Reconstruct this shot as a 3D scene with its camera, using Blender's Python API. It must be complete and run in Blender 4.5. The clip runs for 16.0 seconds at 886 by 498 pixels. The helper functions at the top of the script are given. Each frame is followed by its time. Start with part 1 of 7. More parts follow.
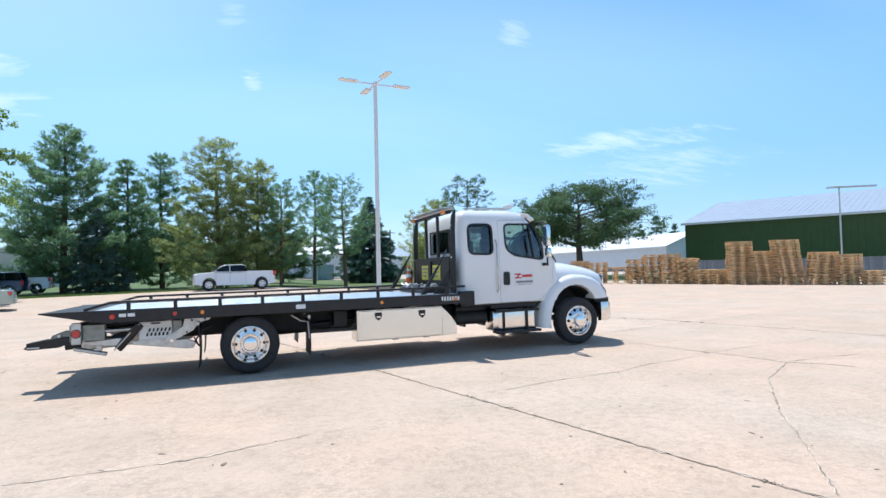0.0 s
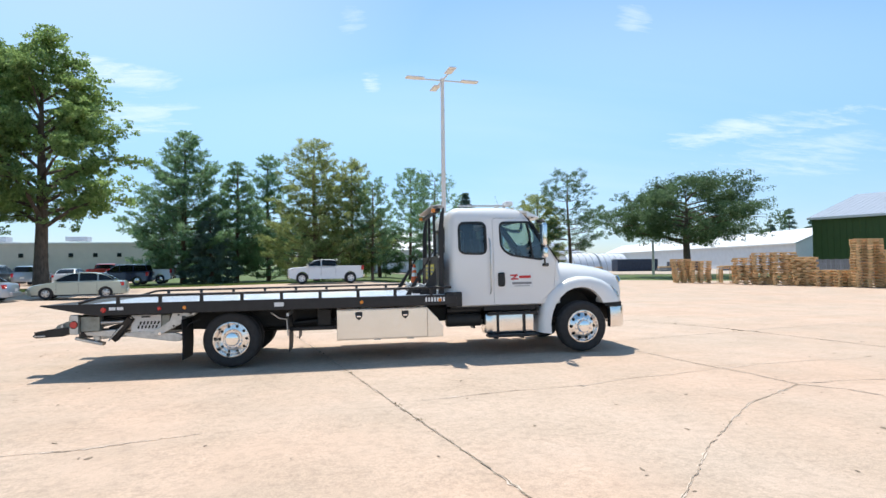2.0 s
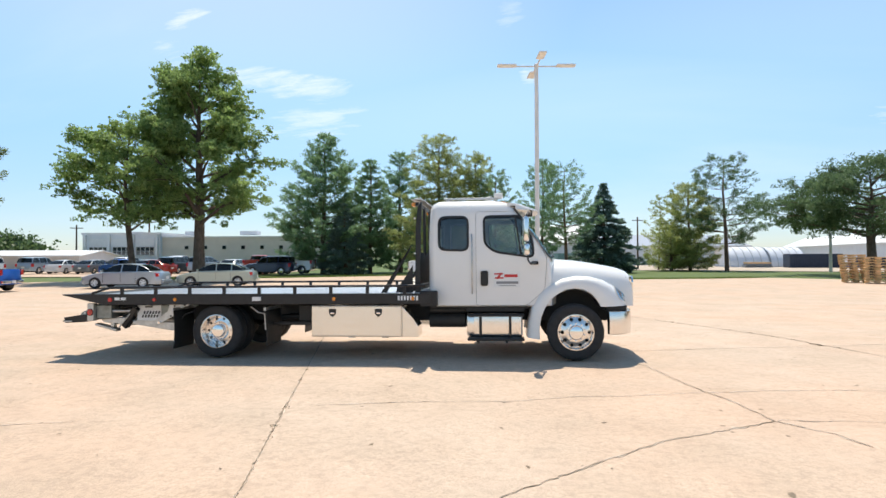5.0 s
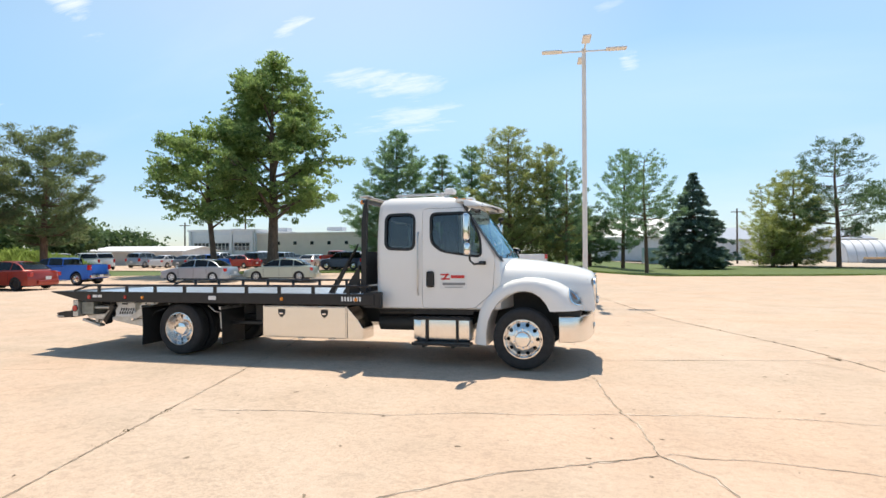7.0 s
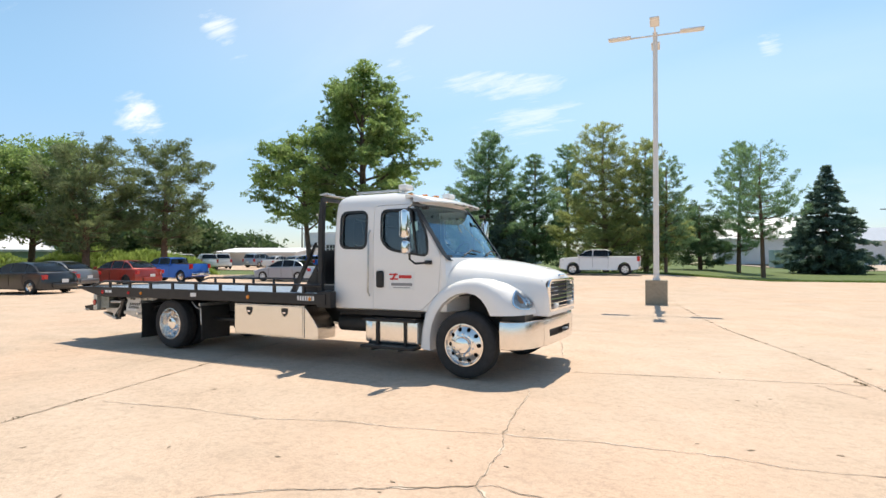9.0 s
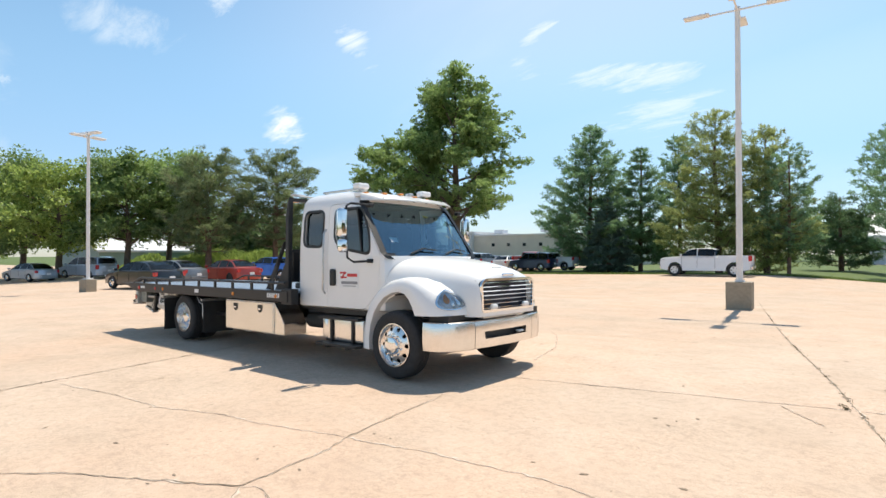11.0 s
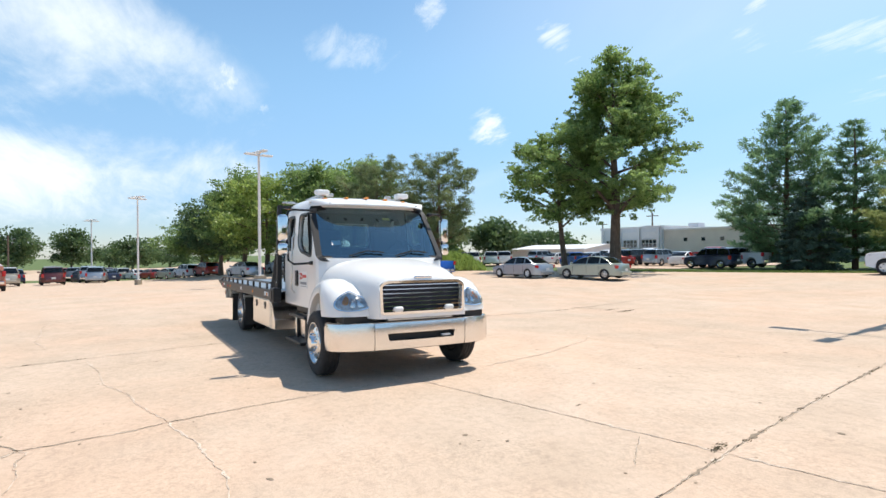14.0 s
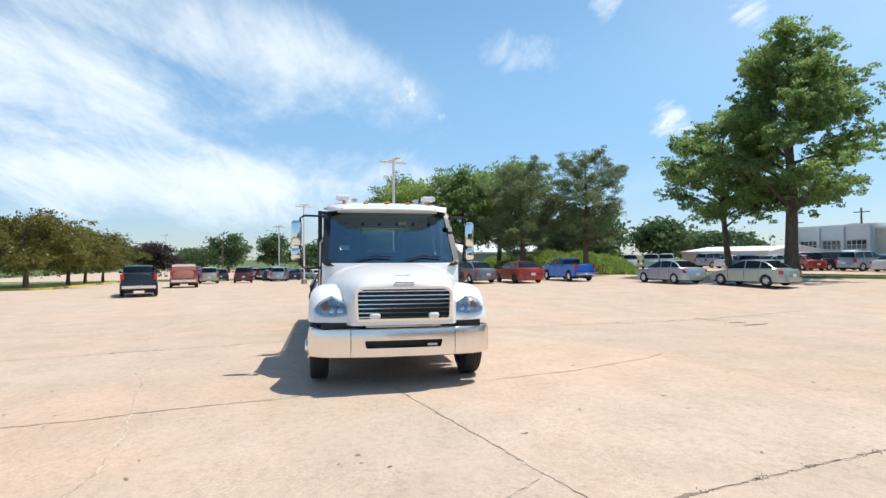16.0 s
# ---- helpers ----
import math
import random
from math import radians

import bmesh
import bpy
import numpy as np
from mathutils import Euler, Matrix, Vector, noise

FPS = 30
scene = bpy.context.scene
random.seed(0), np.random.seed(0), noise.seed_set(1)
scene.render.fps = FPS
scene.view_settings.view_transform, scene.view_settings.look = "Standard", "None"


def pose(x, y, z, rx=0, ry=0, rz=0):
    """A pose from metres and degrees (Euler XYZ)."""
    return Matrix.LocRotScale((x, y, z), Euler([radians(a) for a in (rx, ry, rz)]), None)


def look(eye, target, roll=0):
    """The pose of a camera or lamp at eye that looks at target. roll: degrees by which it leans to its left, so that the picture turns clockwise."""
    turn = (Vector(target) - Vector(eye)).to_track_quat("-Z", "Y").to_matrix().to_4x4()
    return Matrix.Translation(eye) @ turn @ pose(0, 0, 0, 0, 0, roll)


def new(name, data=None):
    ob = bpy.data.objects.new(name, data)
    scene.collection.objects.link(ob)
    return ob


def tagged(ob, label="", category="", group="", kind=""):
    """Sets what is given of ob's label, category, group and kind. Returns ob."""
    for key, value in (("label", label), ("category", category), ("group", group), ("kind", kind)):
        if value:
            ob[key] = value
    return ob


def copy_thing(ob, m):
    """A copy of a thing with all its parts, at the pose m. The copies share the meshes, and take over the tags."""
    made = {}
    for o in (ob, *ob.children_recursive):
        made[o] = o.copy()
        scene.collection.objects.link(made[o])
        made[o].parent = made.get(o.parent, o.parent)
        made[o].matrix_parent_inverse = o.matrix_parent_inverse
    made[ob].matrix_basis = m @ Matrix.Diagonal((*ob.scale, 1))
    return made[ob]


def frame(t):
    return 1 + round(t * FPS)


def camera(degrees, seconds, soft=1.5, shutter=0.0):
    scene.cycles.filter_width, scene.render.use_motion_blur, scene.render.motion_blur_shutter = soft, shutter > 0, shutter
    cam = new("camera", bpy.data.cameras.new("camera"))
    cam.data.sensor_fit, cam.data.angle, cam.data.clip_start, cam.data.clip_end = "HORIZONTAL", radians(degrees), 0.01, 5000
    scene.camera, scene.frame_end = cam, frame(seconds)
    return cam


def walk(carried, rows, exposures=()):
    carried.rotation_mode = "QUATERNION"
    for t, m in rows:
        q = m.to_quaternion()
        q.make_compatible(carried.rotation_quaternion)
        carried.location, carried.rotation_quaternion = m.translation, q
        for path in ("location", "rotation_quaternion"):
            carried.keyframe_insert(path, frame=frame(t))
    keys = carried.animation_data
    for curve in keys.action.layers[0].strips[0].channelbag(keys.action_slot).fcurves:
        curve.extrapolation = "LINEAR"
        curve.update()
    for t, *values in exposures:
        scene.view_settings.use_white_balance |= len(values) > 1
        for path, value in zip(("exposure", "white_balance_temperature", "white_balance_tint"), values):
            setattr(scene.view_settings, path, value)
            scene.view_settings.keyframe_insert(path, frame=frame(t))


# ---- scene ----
cam = camera(76.0, 16.0)
PATH = [
    (0, (1.309, -0.327, 1.657), (1.898, 1.583, 1.717), -1.3),
    (0.5, (1.886, -0.398, 1.654), (2.375, 1.54, 1.717), -1.0),
    (1, (2.468, -0.42, 1.674), (2.853, 1.542, 1.733), -1.0),
    (1.5, (3.072, -0.449, 1.686), (3.354, 1.53, 1.741), -0.8),
    (2, (3.637, -0.449, 1.696), (3.839, 1.541, 1.747), -0.7),
    (2.5, (4.195, -0.478, 1.718), (4.319, 1.517, 1.765), -0.5),
    (3, (4.674, -0.365, 1.718), (4.713, 1.634, 1.762), -0.3),
    (3.5, (5.194, -0.246, 1.713), (5.133, 1.753, 1.755), -0.3),
    (4, (5.733, -0.1, 1.732), (5.567, 1.893, 1.767), -0.3),
    (4.5, (6.238, 0.062, 1.736), (5.977, 2.044, 1.768), -0.3),
    (7, (9.062, 1.363, 1.823), (8.393, 3.248, 1.834), -0.3),
    (7.5, (9.596, 1.8, 1.801), (8.829, 3.647, 1.811), -0.5),
    (8, (10.125, 2.12, 1.752), (9.266, 3.926, 1.774), -0.2),
    (8.5, (10.643, 2.531, 1.759), (9.695, 4.292, 1.78), -0.1),
    (9, (11.221, 2.933, 1.763), (10.181, 4.641, 1.783), -0.1),
    (11.5, (13.691, 5.19, 1.727), (12.237, 6.564, 1.747), -0.1),
    (12, (14.157, 5.645, 1.745), (12.642, 6.95, 1.763), 0.0),
    (12.5, (14.636, 6.183, 1.756), (13.046, 7.395, 1.773), -0.1),
    (13, (15.002, 6.755, 1.773), (13.34, 7.868, 1.789), -0.3),
    (13.5, (15.369, 7.391, 1.777), (13.634, 8.387, 1.793), -0.5),
    (14, (15.597, 8.029, 1.781), (13.795, 8.896, 1.795), -0.7),
    (14.5, (15.77, 8.673, 1.771), (13.905, 9.396, 1.79), -0.8),
    (15, (15.86, 9.369, 1.749), (13.944, 9.94, 1.775), -0.9),
    (15.5, (15.952, 9.998, 1.762), (14.0, 10.432, 1.791), -0.9),
    (16, (15.938, 10.644, 1.799), (13.959, 10.934, 1.827), -0.6),
]
walk(cam, [(t, look(eye, target, roll)) for t, eye, target, roll in PATH], [(0, 0.42, 5900, 8), (1.5, 0.42, 6300, 9), (4, 0.42, 6900, 10), (9, 0.44, 7300, 11), (12, 0.44, 7000, 10), (14.5, 0.40, 6750, 10), (16, 0.30, 6600, 9)])

# ---- world, sun, exposure ----
SUN_TO = Vector((-0.09, 0.43, 1.0)).normalized()


def build_world():
    world = bpy.data.worlds.new("sky")
    scene.world = world
    world.use_nodes = True
    nt = world.node_tree
    nt.nodes.clear()
    out = nt.nodes.new("ShaderNodeOutputWorld")
    bg = nt.nodes.new("ShaderNodeBackground")
    sky = nt.nodes.new("ShaderNodeTexSky")
    sky.sky_type = "NISHITA"
    sky.sun_disc = False
    sky.sun_elevation = math.asin(SUN_TO.z)
    sky.sun_rotation = math.atan2(SUN_TO.x, SUN_TO.y)
    sky.air_density, sky.dust_density, sky.ozone_density = 1.0, 0.2, 1.6
    # thin high cloud, drawn out in streaks, thicker in the west
    tc = nt.nodes.new("ShaderNodeTexCoord")
    sep = nt.nodes.new("ShaderNodeSeparateXYZ")
    nt.links.new(tc.outputs["Generated"], sep.inputs[0])

    def maths(op, a, b=None):
        n = nt.nodes.new("ShaderNodeMath")
        n.operation = op
        for i, v in enumerate((a, b)):
            if v is None:
                continue
            if isinstance(v, (int, float)):
                n.inputs[i].default_value = v
            else:
                nt.links.new(v, n.inputs[i])
        return n.outputs[0]

    lift = maths("ADD", maths("MAXIMUM", sep.outputs[2], 0.0), 0.16)
    u, v = maths("DIVIDE", sep.outputs[0], lift), maths("DIVIDE", sep.outputs[1], lift)
    comb = nt.nodes.new("ShaderNodeCombineXYZ")
    nt.links.new(u, comb.inputs[0])
    nt.links.new(v, comb.inputs[1])

    def cloud(scale, stretch, turn, lo, hi, detail, rough, offset):
        mp = nt.nodes.new("ShaderNodeMapping")
        mp.inputs["Scale"].default_value = (scale * stretch, scale, 1)
        mp.inputs["Rotation"].default_value = (0, 0, radians(turn))
        mp.inputs["Location"].default_value = (offset, offset * 0.7, 0)
        nt.links.new(comb.outputs[0], mp.inputs[0])
        no = nt.nodes.new("ShaderNodeTexNoise")
        no.inputs["Scale"].default_value = 1.0
        no.inputs["Detail"].default_value = detail
        no.inputs["Roughness"].default_value = rough
        no.inputs["Distortion"].default_value = 0.6
        nt.links.new(mp.outputs[0], no.inputs["Vector"])
        mr = nt.nodes.new("ShaderNodeMapRange")
        mr.interpolation_type = "SMOOTHSTEP"
        mr.inputs["From Min"].default_value, mr.inputs["From Max"].default_value = lo, hi
        nt.links.new(no.outputs["Fac"], mr.inputs["Value"])
        return mr.outputs[0]

    def broken(noise, mask, lo, hi):
        """Cloud where the noise, thinned out towards the rim of the mask, is high enough."""
        mr = nt.nodes.new("ShaderNodeMapRange")
        mr.interpolation_type = "SMOOTHSTEP"
        mr.inputs["From Min"].default_value, mr.inputs["From Max"].default_value = lo, hi
        nt.links.new(maths("SUBTRACT", maths("ADD", noise, mask), 1.0), mr.inputs["Value"])
        return mr.outputs[0]

    def aim(az, el):
        return Vector((math.cos(radians(az)) * math.cos(radians(el)), math.sin(radians(az)) * math.cos(radians(el)), math.sin(radians(el))))

    def along(axis, offset, half):
        dot = nt.nodes.new("ShaderNodeVectorMath")
        dot.operation = "DOT_PRODUCT"
        nt.links.new(tc.outputs["Generated"], dot.inputs[0])
        dot.inputs[1].default_value = axis
        q = maths("DIVIDE", maths("SUBTRACT", dot.outputs["Value"], offset), half)
        return maths("MULTIPLY", q, q)

    def drawn_out(az0, el0, az1, el1, width):
        """1 along the line between two directions, falling to 0 at the rim of a long oval."""
        p, q = aim(az0, el0), aim(az1, el1)
        mid, way = ((p + q) / 2).normalized(), (q - p).normalized()
        far = maths("ADD", along(way, mid.dot(way), (q - p).length * 0.85), along(mid.cross(way), 0.0, radians(width) * 1.6))
        dot = nt.nodes.new("ShaderNodeVectorMath")
        dot.operation = "DOT_PRODUCT"
        nt.links.new(tc.outputs["Generated"], dot.inputs[0])
        dot.inputs[1].default_value = mid
        front = maths("GREATER_THAN", dot.outputs["Value"], 0.3)
        return maths("MULTIPLY", maths("MAXIMUM", maths("SUBTRACT", 1.0, far), 0.0), front)

    streak = cloud(0.5, 0.45, 70, 0.50, 0.85, 6, 0.55, 3.1)
    fine = cloud(4.5, 0.55, 35, 0.30, 0.70, 10, 0.62, 7.7)
    west = cloud(1.1, 0.45, 112, 0.26, 0.78, 12, 0.62, 1.3)
    torn = maths("ADD", maths("MULTIPLY", fine, 0.40), maths("MULTIPLY", cloud(11.0, 0.30, 60, 0.30, 0.72, 12, 0.7, 2.4), 0.50))
    combed = maths("ADD", maths("MULTIPLY", west, 0.72), maths("MULTIPLY", cloud(3.2, 0.3, 118, 0.28, 0.74, 12, 0.66, 5.2), 0.36))
    high = nt.nodes.new("ShaderNodeMapRange")
    high.interpolation_type = "SMOOTHSTEP"
    high.inputs["From Min"].default_value, high.inputs["From Max"].default_value = 0.62, 0.40
    nt.links.new(sep.outputs[2], high.inputs["Value"])
    amount = maths("MULTIPLY", maths("MULTIPLY", streak, high.outputs[0]), 0.30)
    wisps = ((92.4, 17.4, 89.8, 17.8, 0.6, 0.8), (95, 23.2, 91.5, 23.8, 1.0, 0.3), (66.5, 21, 64, 23.2, 0.9, 0.4), (64, 11.1, 46, 11.7, 0.55, 0.5), (60, 8.4, 44, 9.0, 0.8, 0.35),
             (124, 16.9, 107, 16.0, 0.8, 0.55), (118, 12.2, 107.5, 14, 0.9, 0.45), (144, 19, 141, 21, 1.1, 0.75), (151.2, 13, 147.8, 11.2, 0.8, 0.8), (120.6, 24.6, 125.8, 19.8, 0.6, 0.65),
             (156.5, 24, 154.5, 22.3, 0.8, 0.6), (178.5, 18.1, 171.5, 14.3, 0.6, 0.75), (168, 19.8, 159, 19.3, 0.8, 0.35), (128, 18, 123.5, 18.5, 0.8, 0.4))
    for az0, el0, az1, el1, width, much in wisps:
        amount = maths("MAXIMUM", amount, maths("MULTIPLY", broken(torn, drawn_out(az0, el0, az1, el1, width * 2.3), 0.0, 0.80), min(1.0, much * 1.2)))
    for az0, el0, az1, el1, width, much in ((-138, 25, -178, 16.8, 5.0, 0.95), (-140, 7, -184, 7.2, 4.0, 0.95), (-128, 15, -170, 12.5, 7.0, 1.0)):
        amount = maths("MAXIMUM", amount, maths("MULTIPLY", broken(combed, drawn_out(az0, el0, az1, el1, width), -0.1, 0.85), much))
    for az0, el0, az1, el1, width, much in ((148, 22, 90, 25, 12, 0.55), (125, 12, 62, 14, 5, 0.27), (90, 22, 40, 15, 6, 0.24)):
        amount = maths("MAXIMUM", amount, maths("MULTIPLY", broken(streak, drawn_out(az0, el0, az1, el1, width), -0.75, 0.7), much))
    # the haze low in the sky is pale blue
    low = nt.nodes.new("ShaderNodeMapRange")
    low.interpolation_type = "SMOOTHSTEP"
    low.inputs["From Min"].default_value, low.inputs["From Max"].default_value = 0.0, 0.34
    nt.links.new(sep.outputs[2], low.inputs["Value"])
    haze = nt.nodes.new("ShaderNodeMix")
    haze.data_type = "RGBA"
    haze.inputs["A"].default_value, haze.inputs["B"].default_value = (0.52, 0.61, 0.80, 1), (0.83, 1.0, 1.0, 1)
    nt.links.new(low.outputs[0], haze.inputs["Factor"])
    tint = nt.nodes.new("ShaderNodeMix")
    tint.data_type, tint.blend_type = "RGBA", "MULTIPLY"
    tint.inputs["Factor"].default_value = 1.0
    nt.links.new(sky.outputs[0], tint.inputs["A"])
    nt.links.new(haze.outputs["Result"], tint.inputs["B"])
    mix = nt.nodes.new("ShaderNodeMix")
    mix.data_type = "RGBA"
    mix.inputs["B"].default_value = (5.6, 6.15, 6.6, 1)
    nt.links.new(amount, mix.inputs["Factor"])
    nt.links.new(tint.outputs["Result"], mix.inputs["A"])
    nt.links.new(mix.outputs["Result"], bg.inputs["Color"])
    bg.inputs["Strength"].default_value = 0.14
    nt.links.new(bg.outputs[0], out.inputs[0])


build_world()
sun_data = bpy.data.lights.new("sun", "SUN")
sun_data.energy, sun_data.angle, sun_data.color = 4.0, radians(0.53), (1.0, 0.95, 0.87)
sun = new("sun", sun_data)
sun.matrix_world = look(SUN_TO * 60, (0, 0, 0))

# ---- materials ----
def mat(name, color, rough=0.5, metal=0.0, vary=0.0, scale=8.0, bump=0.0, bump_scale=60.0, coat=0.0, island=0.0, objrand=0.0, second=None, second_scale=1.5, second_amount=0.5, spec=0.5, stretch=(1, 1, 1), specks=0.0):
    """A principled material: base colour broken up at two scales, with fine relief."""
    m = bpy.data.materials.new(name)
    m.use_nodes = True
    nt = m.node_tree
    b = nt.nodes["Principled BSDF"]
    b.inputs["Roughness"].default_value, b.inputs["Metallic"].default_value = rough, metal
    b.inputs["Coat Weight"].default_value = coat
    b.inputs["Coat Roughness"].default_value = 0.06
    b.inputs["Specular IOR Level"].default_value = spec
    b.inputs["Base Color"].default_value = (*color, 1)
    tc = nt.nodes.new("ShaderNodeTexCoord")
    mp = nt.nodes.new("ShaderNodeMapping")
    mp.inputs["Scale"].default_value = stretch
    nt.links.new(tc.outputs["Object"], mp.inputs[0])
    col = None

    def noise_tex(s, d=5):
        n = nt.nodes.new("ShaderNodeTexNoise")
        n.inputs["Scale"].default_value, n.inputs["Detail"].default_value = s, d
        n.inputs["Roughness"].default_value = 0.6
        nt.links.new(mp.outputs[0], n.inputs["Vector"])
        return n.outputs["Fac"]

    def mixed(a, bb, fac, kind="MIX"):
        n = nt.nodes.new("ShaderNodeMix")
        n.data_type, n.blend_type = "RGBA", kind
        for sock, v in (("A", a), ("B", bb)):
            if isinstance(v, tuple):
                n.inputs[sock].default_value = (*v[:3], 1)
            else:
                nt.links.new(v, n.inputs[sock])
        if isinstance(fac, (int, float)):
            n.inputs["Factor"].default_value = fac
        else:
            nt.links.new(fac, n.inputs["Factor"])
        return n.outputs["Result"]

    def ranged(v, lo, hi, a=0.0, bb=1.0):
        n = nt.nodes.new("ShaderNodeMapRange")
        n.inputs["From Min"].default_value, n.inputs["From Max"].default_value = lo, hi
        n.inputs["To Min"].default_value, n.inputs["To Max"].default_value = a, bb
        nt.links.new(v, n.inputs["Value"])
        return n.outputs[0]

    col = tuple(color)
    if second:
        col = mixed(col, tuple(second), ranged(noise_tex(second_scale, 6), 0.45, 0.68, 0, second_amount))
    if vary:
        dark = tuple(c * (1 - vary) for c in color)
        light = tuple(min(1, c * (1 + vary)) for c in color)
        tone = mixed(dark, light, ranged(noise_tex(scale), 0.3, 0.7))
        col = mixed(col, tone, 0.5 if second else 1.0)
    if specks:
        fine = mixed((1 - specks * 0.6,) * 3, (1 + specks * 0.4,) * 3, ranged(noise_tex(95, 3), 0.36, 0.64))
        blot = mixed((1 - specks * 0.55,) * 3, (1.0,) * 3, ranged(noise_tex(9, 7), 0.36, 0.54))
        wash = mixed((1 - specks * 0.35, 1 - specks * 0.4, 1 - specks * 0.5), (1.04, 1.03, 1.02), ranged(noise_tex(0.9, 7), 0.35, 0.60))
        worn = ranged(noise_tex(1.3, 4), 0.36, 0.56)
        pebble = mixed((1.0,) * 3, mixed((1 - specks * 0.45,) * 3, (1 + specks * 0.35, 1 + specks * 0.33, 1 + specks * 0.29), ranged(noise_tex(27, 4), 0.38, 0.62)), worn)
        blush = mixed((0.99, 1.0, 1.01), (1.035, 0.985, 0.965), ranged(noise_tex(0.22, 5), 0.42, 0.60))
        for layer in (fine, blot, wash, pebble, blush):
            col = mixed(col, layer, 1.0, "MULTIPLY")
    for amount, node, sock in ((island, "ShaderNodeNewGeometry", "Random Per Island"), (objrand, "ShaderNodeObjectInfo", "Random")):
        if amount:
            n = nt.nodes.new(node)
            hv = nt.nodes.new("ShaderNodeHueSaturation")
            nt.links.new(ranged(n.outputs[sock], 0, 1, 1 - amount, 1 + amount), hv.inputs["Value"])
            nt.links.new(ranged(n.outputs[sock], 0, 1, 0.5 + 0.03 * amount, 0.5 - 0.03 * amount), hv.inputs["Hue"])
            if isinstance(col, tuple):
                hv.inputs["Color"].default_value = (*col[:3], 1)
            else:
                nt.links.new(col, hv.inputs["Color"])
            col = hv.outputs[0]
    if not isinstance(col, tuple):
        nt.links.new(col, b.inputs["Base Color"])
    if bump:
        bp = nt.nodes.new("ShaderNodeBump")
        bp.inputs["Strength"].default_value, bp.inputs["Distance"].default_value = bump, 0.02
        nt.links.new(noise_tex(bump_scale, 4), bp.inputs["Height"])
        nt.links.new(bp.outputs[0], b.inputs["Normal"])
    return m


def leaf_mat(name, color, tip, glow=0.35):
    """Foliage: varied from leaf to leaf, and letting some light through."""
    m = bpy.data.materials.new(name)
    m.use_nodes = True
    nt = m.node_tree
    nt.nodes.clear()
    out = nt.nodes.new("ShaderNodeOutputMaterial")
    geo = nt.nodes.new("ShaderNodeNewGeometry")
    ramp = nt.nodes.new("ShaderNodeValToRGB")
    ramp.color_ramp.elements[0].color = (*(0.85 * c for c in color), 1)
    ramp.color_ramp.elements[1].color = (*(1.15 * c for c in tip), 1)
    coord, clumps = nt.nodes.new("ShaderNodeTexCoord"), nt.nodes.new("ShaderNodeTexNoise")
    clumps.inputs["Scale"].default_value = 0.9
    nt.links.new(coord.outputs["Object"], clumps.inputs["Vector"])
    each, blend = nt.nodes.new("ShaderNodeMath"), nt.nodes.new("ShaderNodeMath")
    each.operation, blend.operation = "MULTIPLY_ADD", "MULTIPLY_ADD"
    each.inputs[1].default_value, each.inputs[2].default_value = 0.5, -0.15
    blend.inputs[1].default_value = 0.8
    nt.links.new(geo.outputs["Random Per Island"], each.inputs[0])
    nt.links.new(clumps.outputs["Fac"], blend.inputs[0])
    nt.links.new(each.outputs[0], blend.inputs[2])
    nt.links.new(blend.outputs[0], ramp.inputs[0])
    dif, tra, gls = nt.nodes.new("ShaderNodeBsdfDiffuse"), nt.nodes.new("ShaderNodeBsdfTranslucent"), nt.nodes.new("ShaderNodeBsdfGlossy")
    gls.inputs["Roughness"].default_value = 0.45
    gls.inputs["Color"].default_value = (0.5, 0.55, 0.5, 1)
    nt.links.new(ramp.outputs[0], dif.inputs[0])
    hv = nt.nodes.new("ShaderNodeHueSaturation")
    hv.inputs["Value"].default_value = 1.65
    nt.links.new(ramp.outputs[0], hv.inputs["Color"])
    nt.links.new(hv.outputs[0], tra.inputs[0])
    mx, mg = nt.nodes.new("ShaderNodeMixShader"), nt.nodes.new("ShaderNodeMixShader")
    mx.inputs[0].default_value, mg.inputs[0].default_value = glow, 0.05
    nt.links.new(dif.outputs[0], mx.inputs[1])
    nt.links.new(tra.outputs[0], mx.inputs[2])
    nt.links.new(mx.outputs[0], mg.inputs[1])
    nt.links.new(gls.outputs[0], mg.inputs[2])
    nt.links.new(mg.outputs[0], out.inputs[0])
    return m


def glass_mat(name, tint, rough=0.02, mirror=0.05, sheen=(1, 1, 1)):
    """Vehicle glass: partly clear, partly mirror by angle."""
    m = bpy.data.materials.new(name)
    m.use_nodes = True
    nt = m.node_tree
    nt.nodes.clear()
    out = nt.nodes.new("ShaderNodeOutputMaterial")
    tr, gl = nt.nodes.new("ShaderNodeBsdfTransparent"), nt.nodes.new("ShaderNodeBsdfGlossy")
    tr.inputs[0].default_value = (*tint, 1)
    gl.inputs["Roughness"].default_value = rough
    gl.inputs["Color"].default_value = (*sheen, 1)
    fr = nt.nodes.new("ShaderNodeFresnel")
    fr.inputs[0].default_value = 1.52
    mr = nt.nodes.new("ShaderNodeMapRange")
    mr.inputs["To Min"].default_value, mr.inputs["To Max"].default_value = mirror, 1.0
    nt.links.new(fr.outputs[0], mr.inputs[0])
    mx = nt.nodes.new("ShaderNodeMixShader")
    nt.links.new(mr.outputs[0], mx.inputs[0])
    nt.links.new(tr.outputs[0], mx.inputs[1])
    nt.links.new(gl.outputs[0], mx.inputs[2])
    nt.links.new(mx.outputs[0], out.inputs[0])
    return m


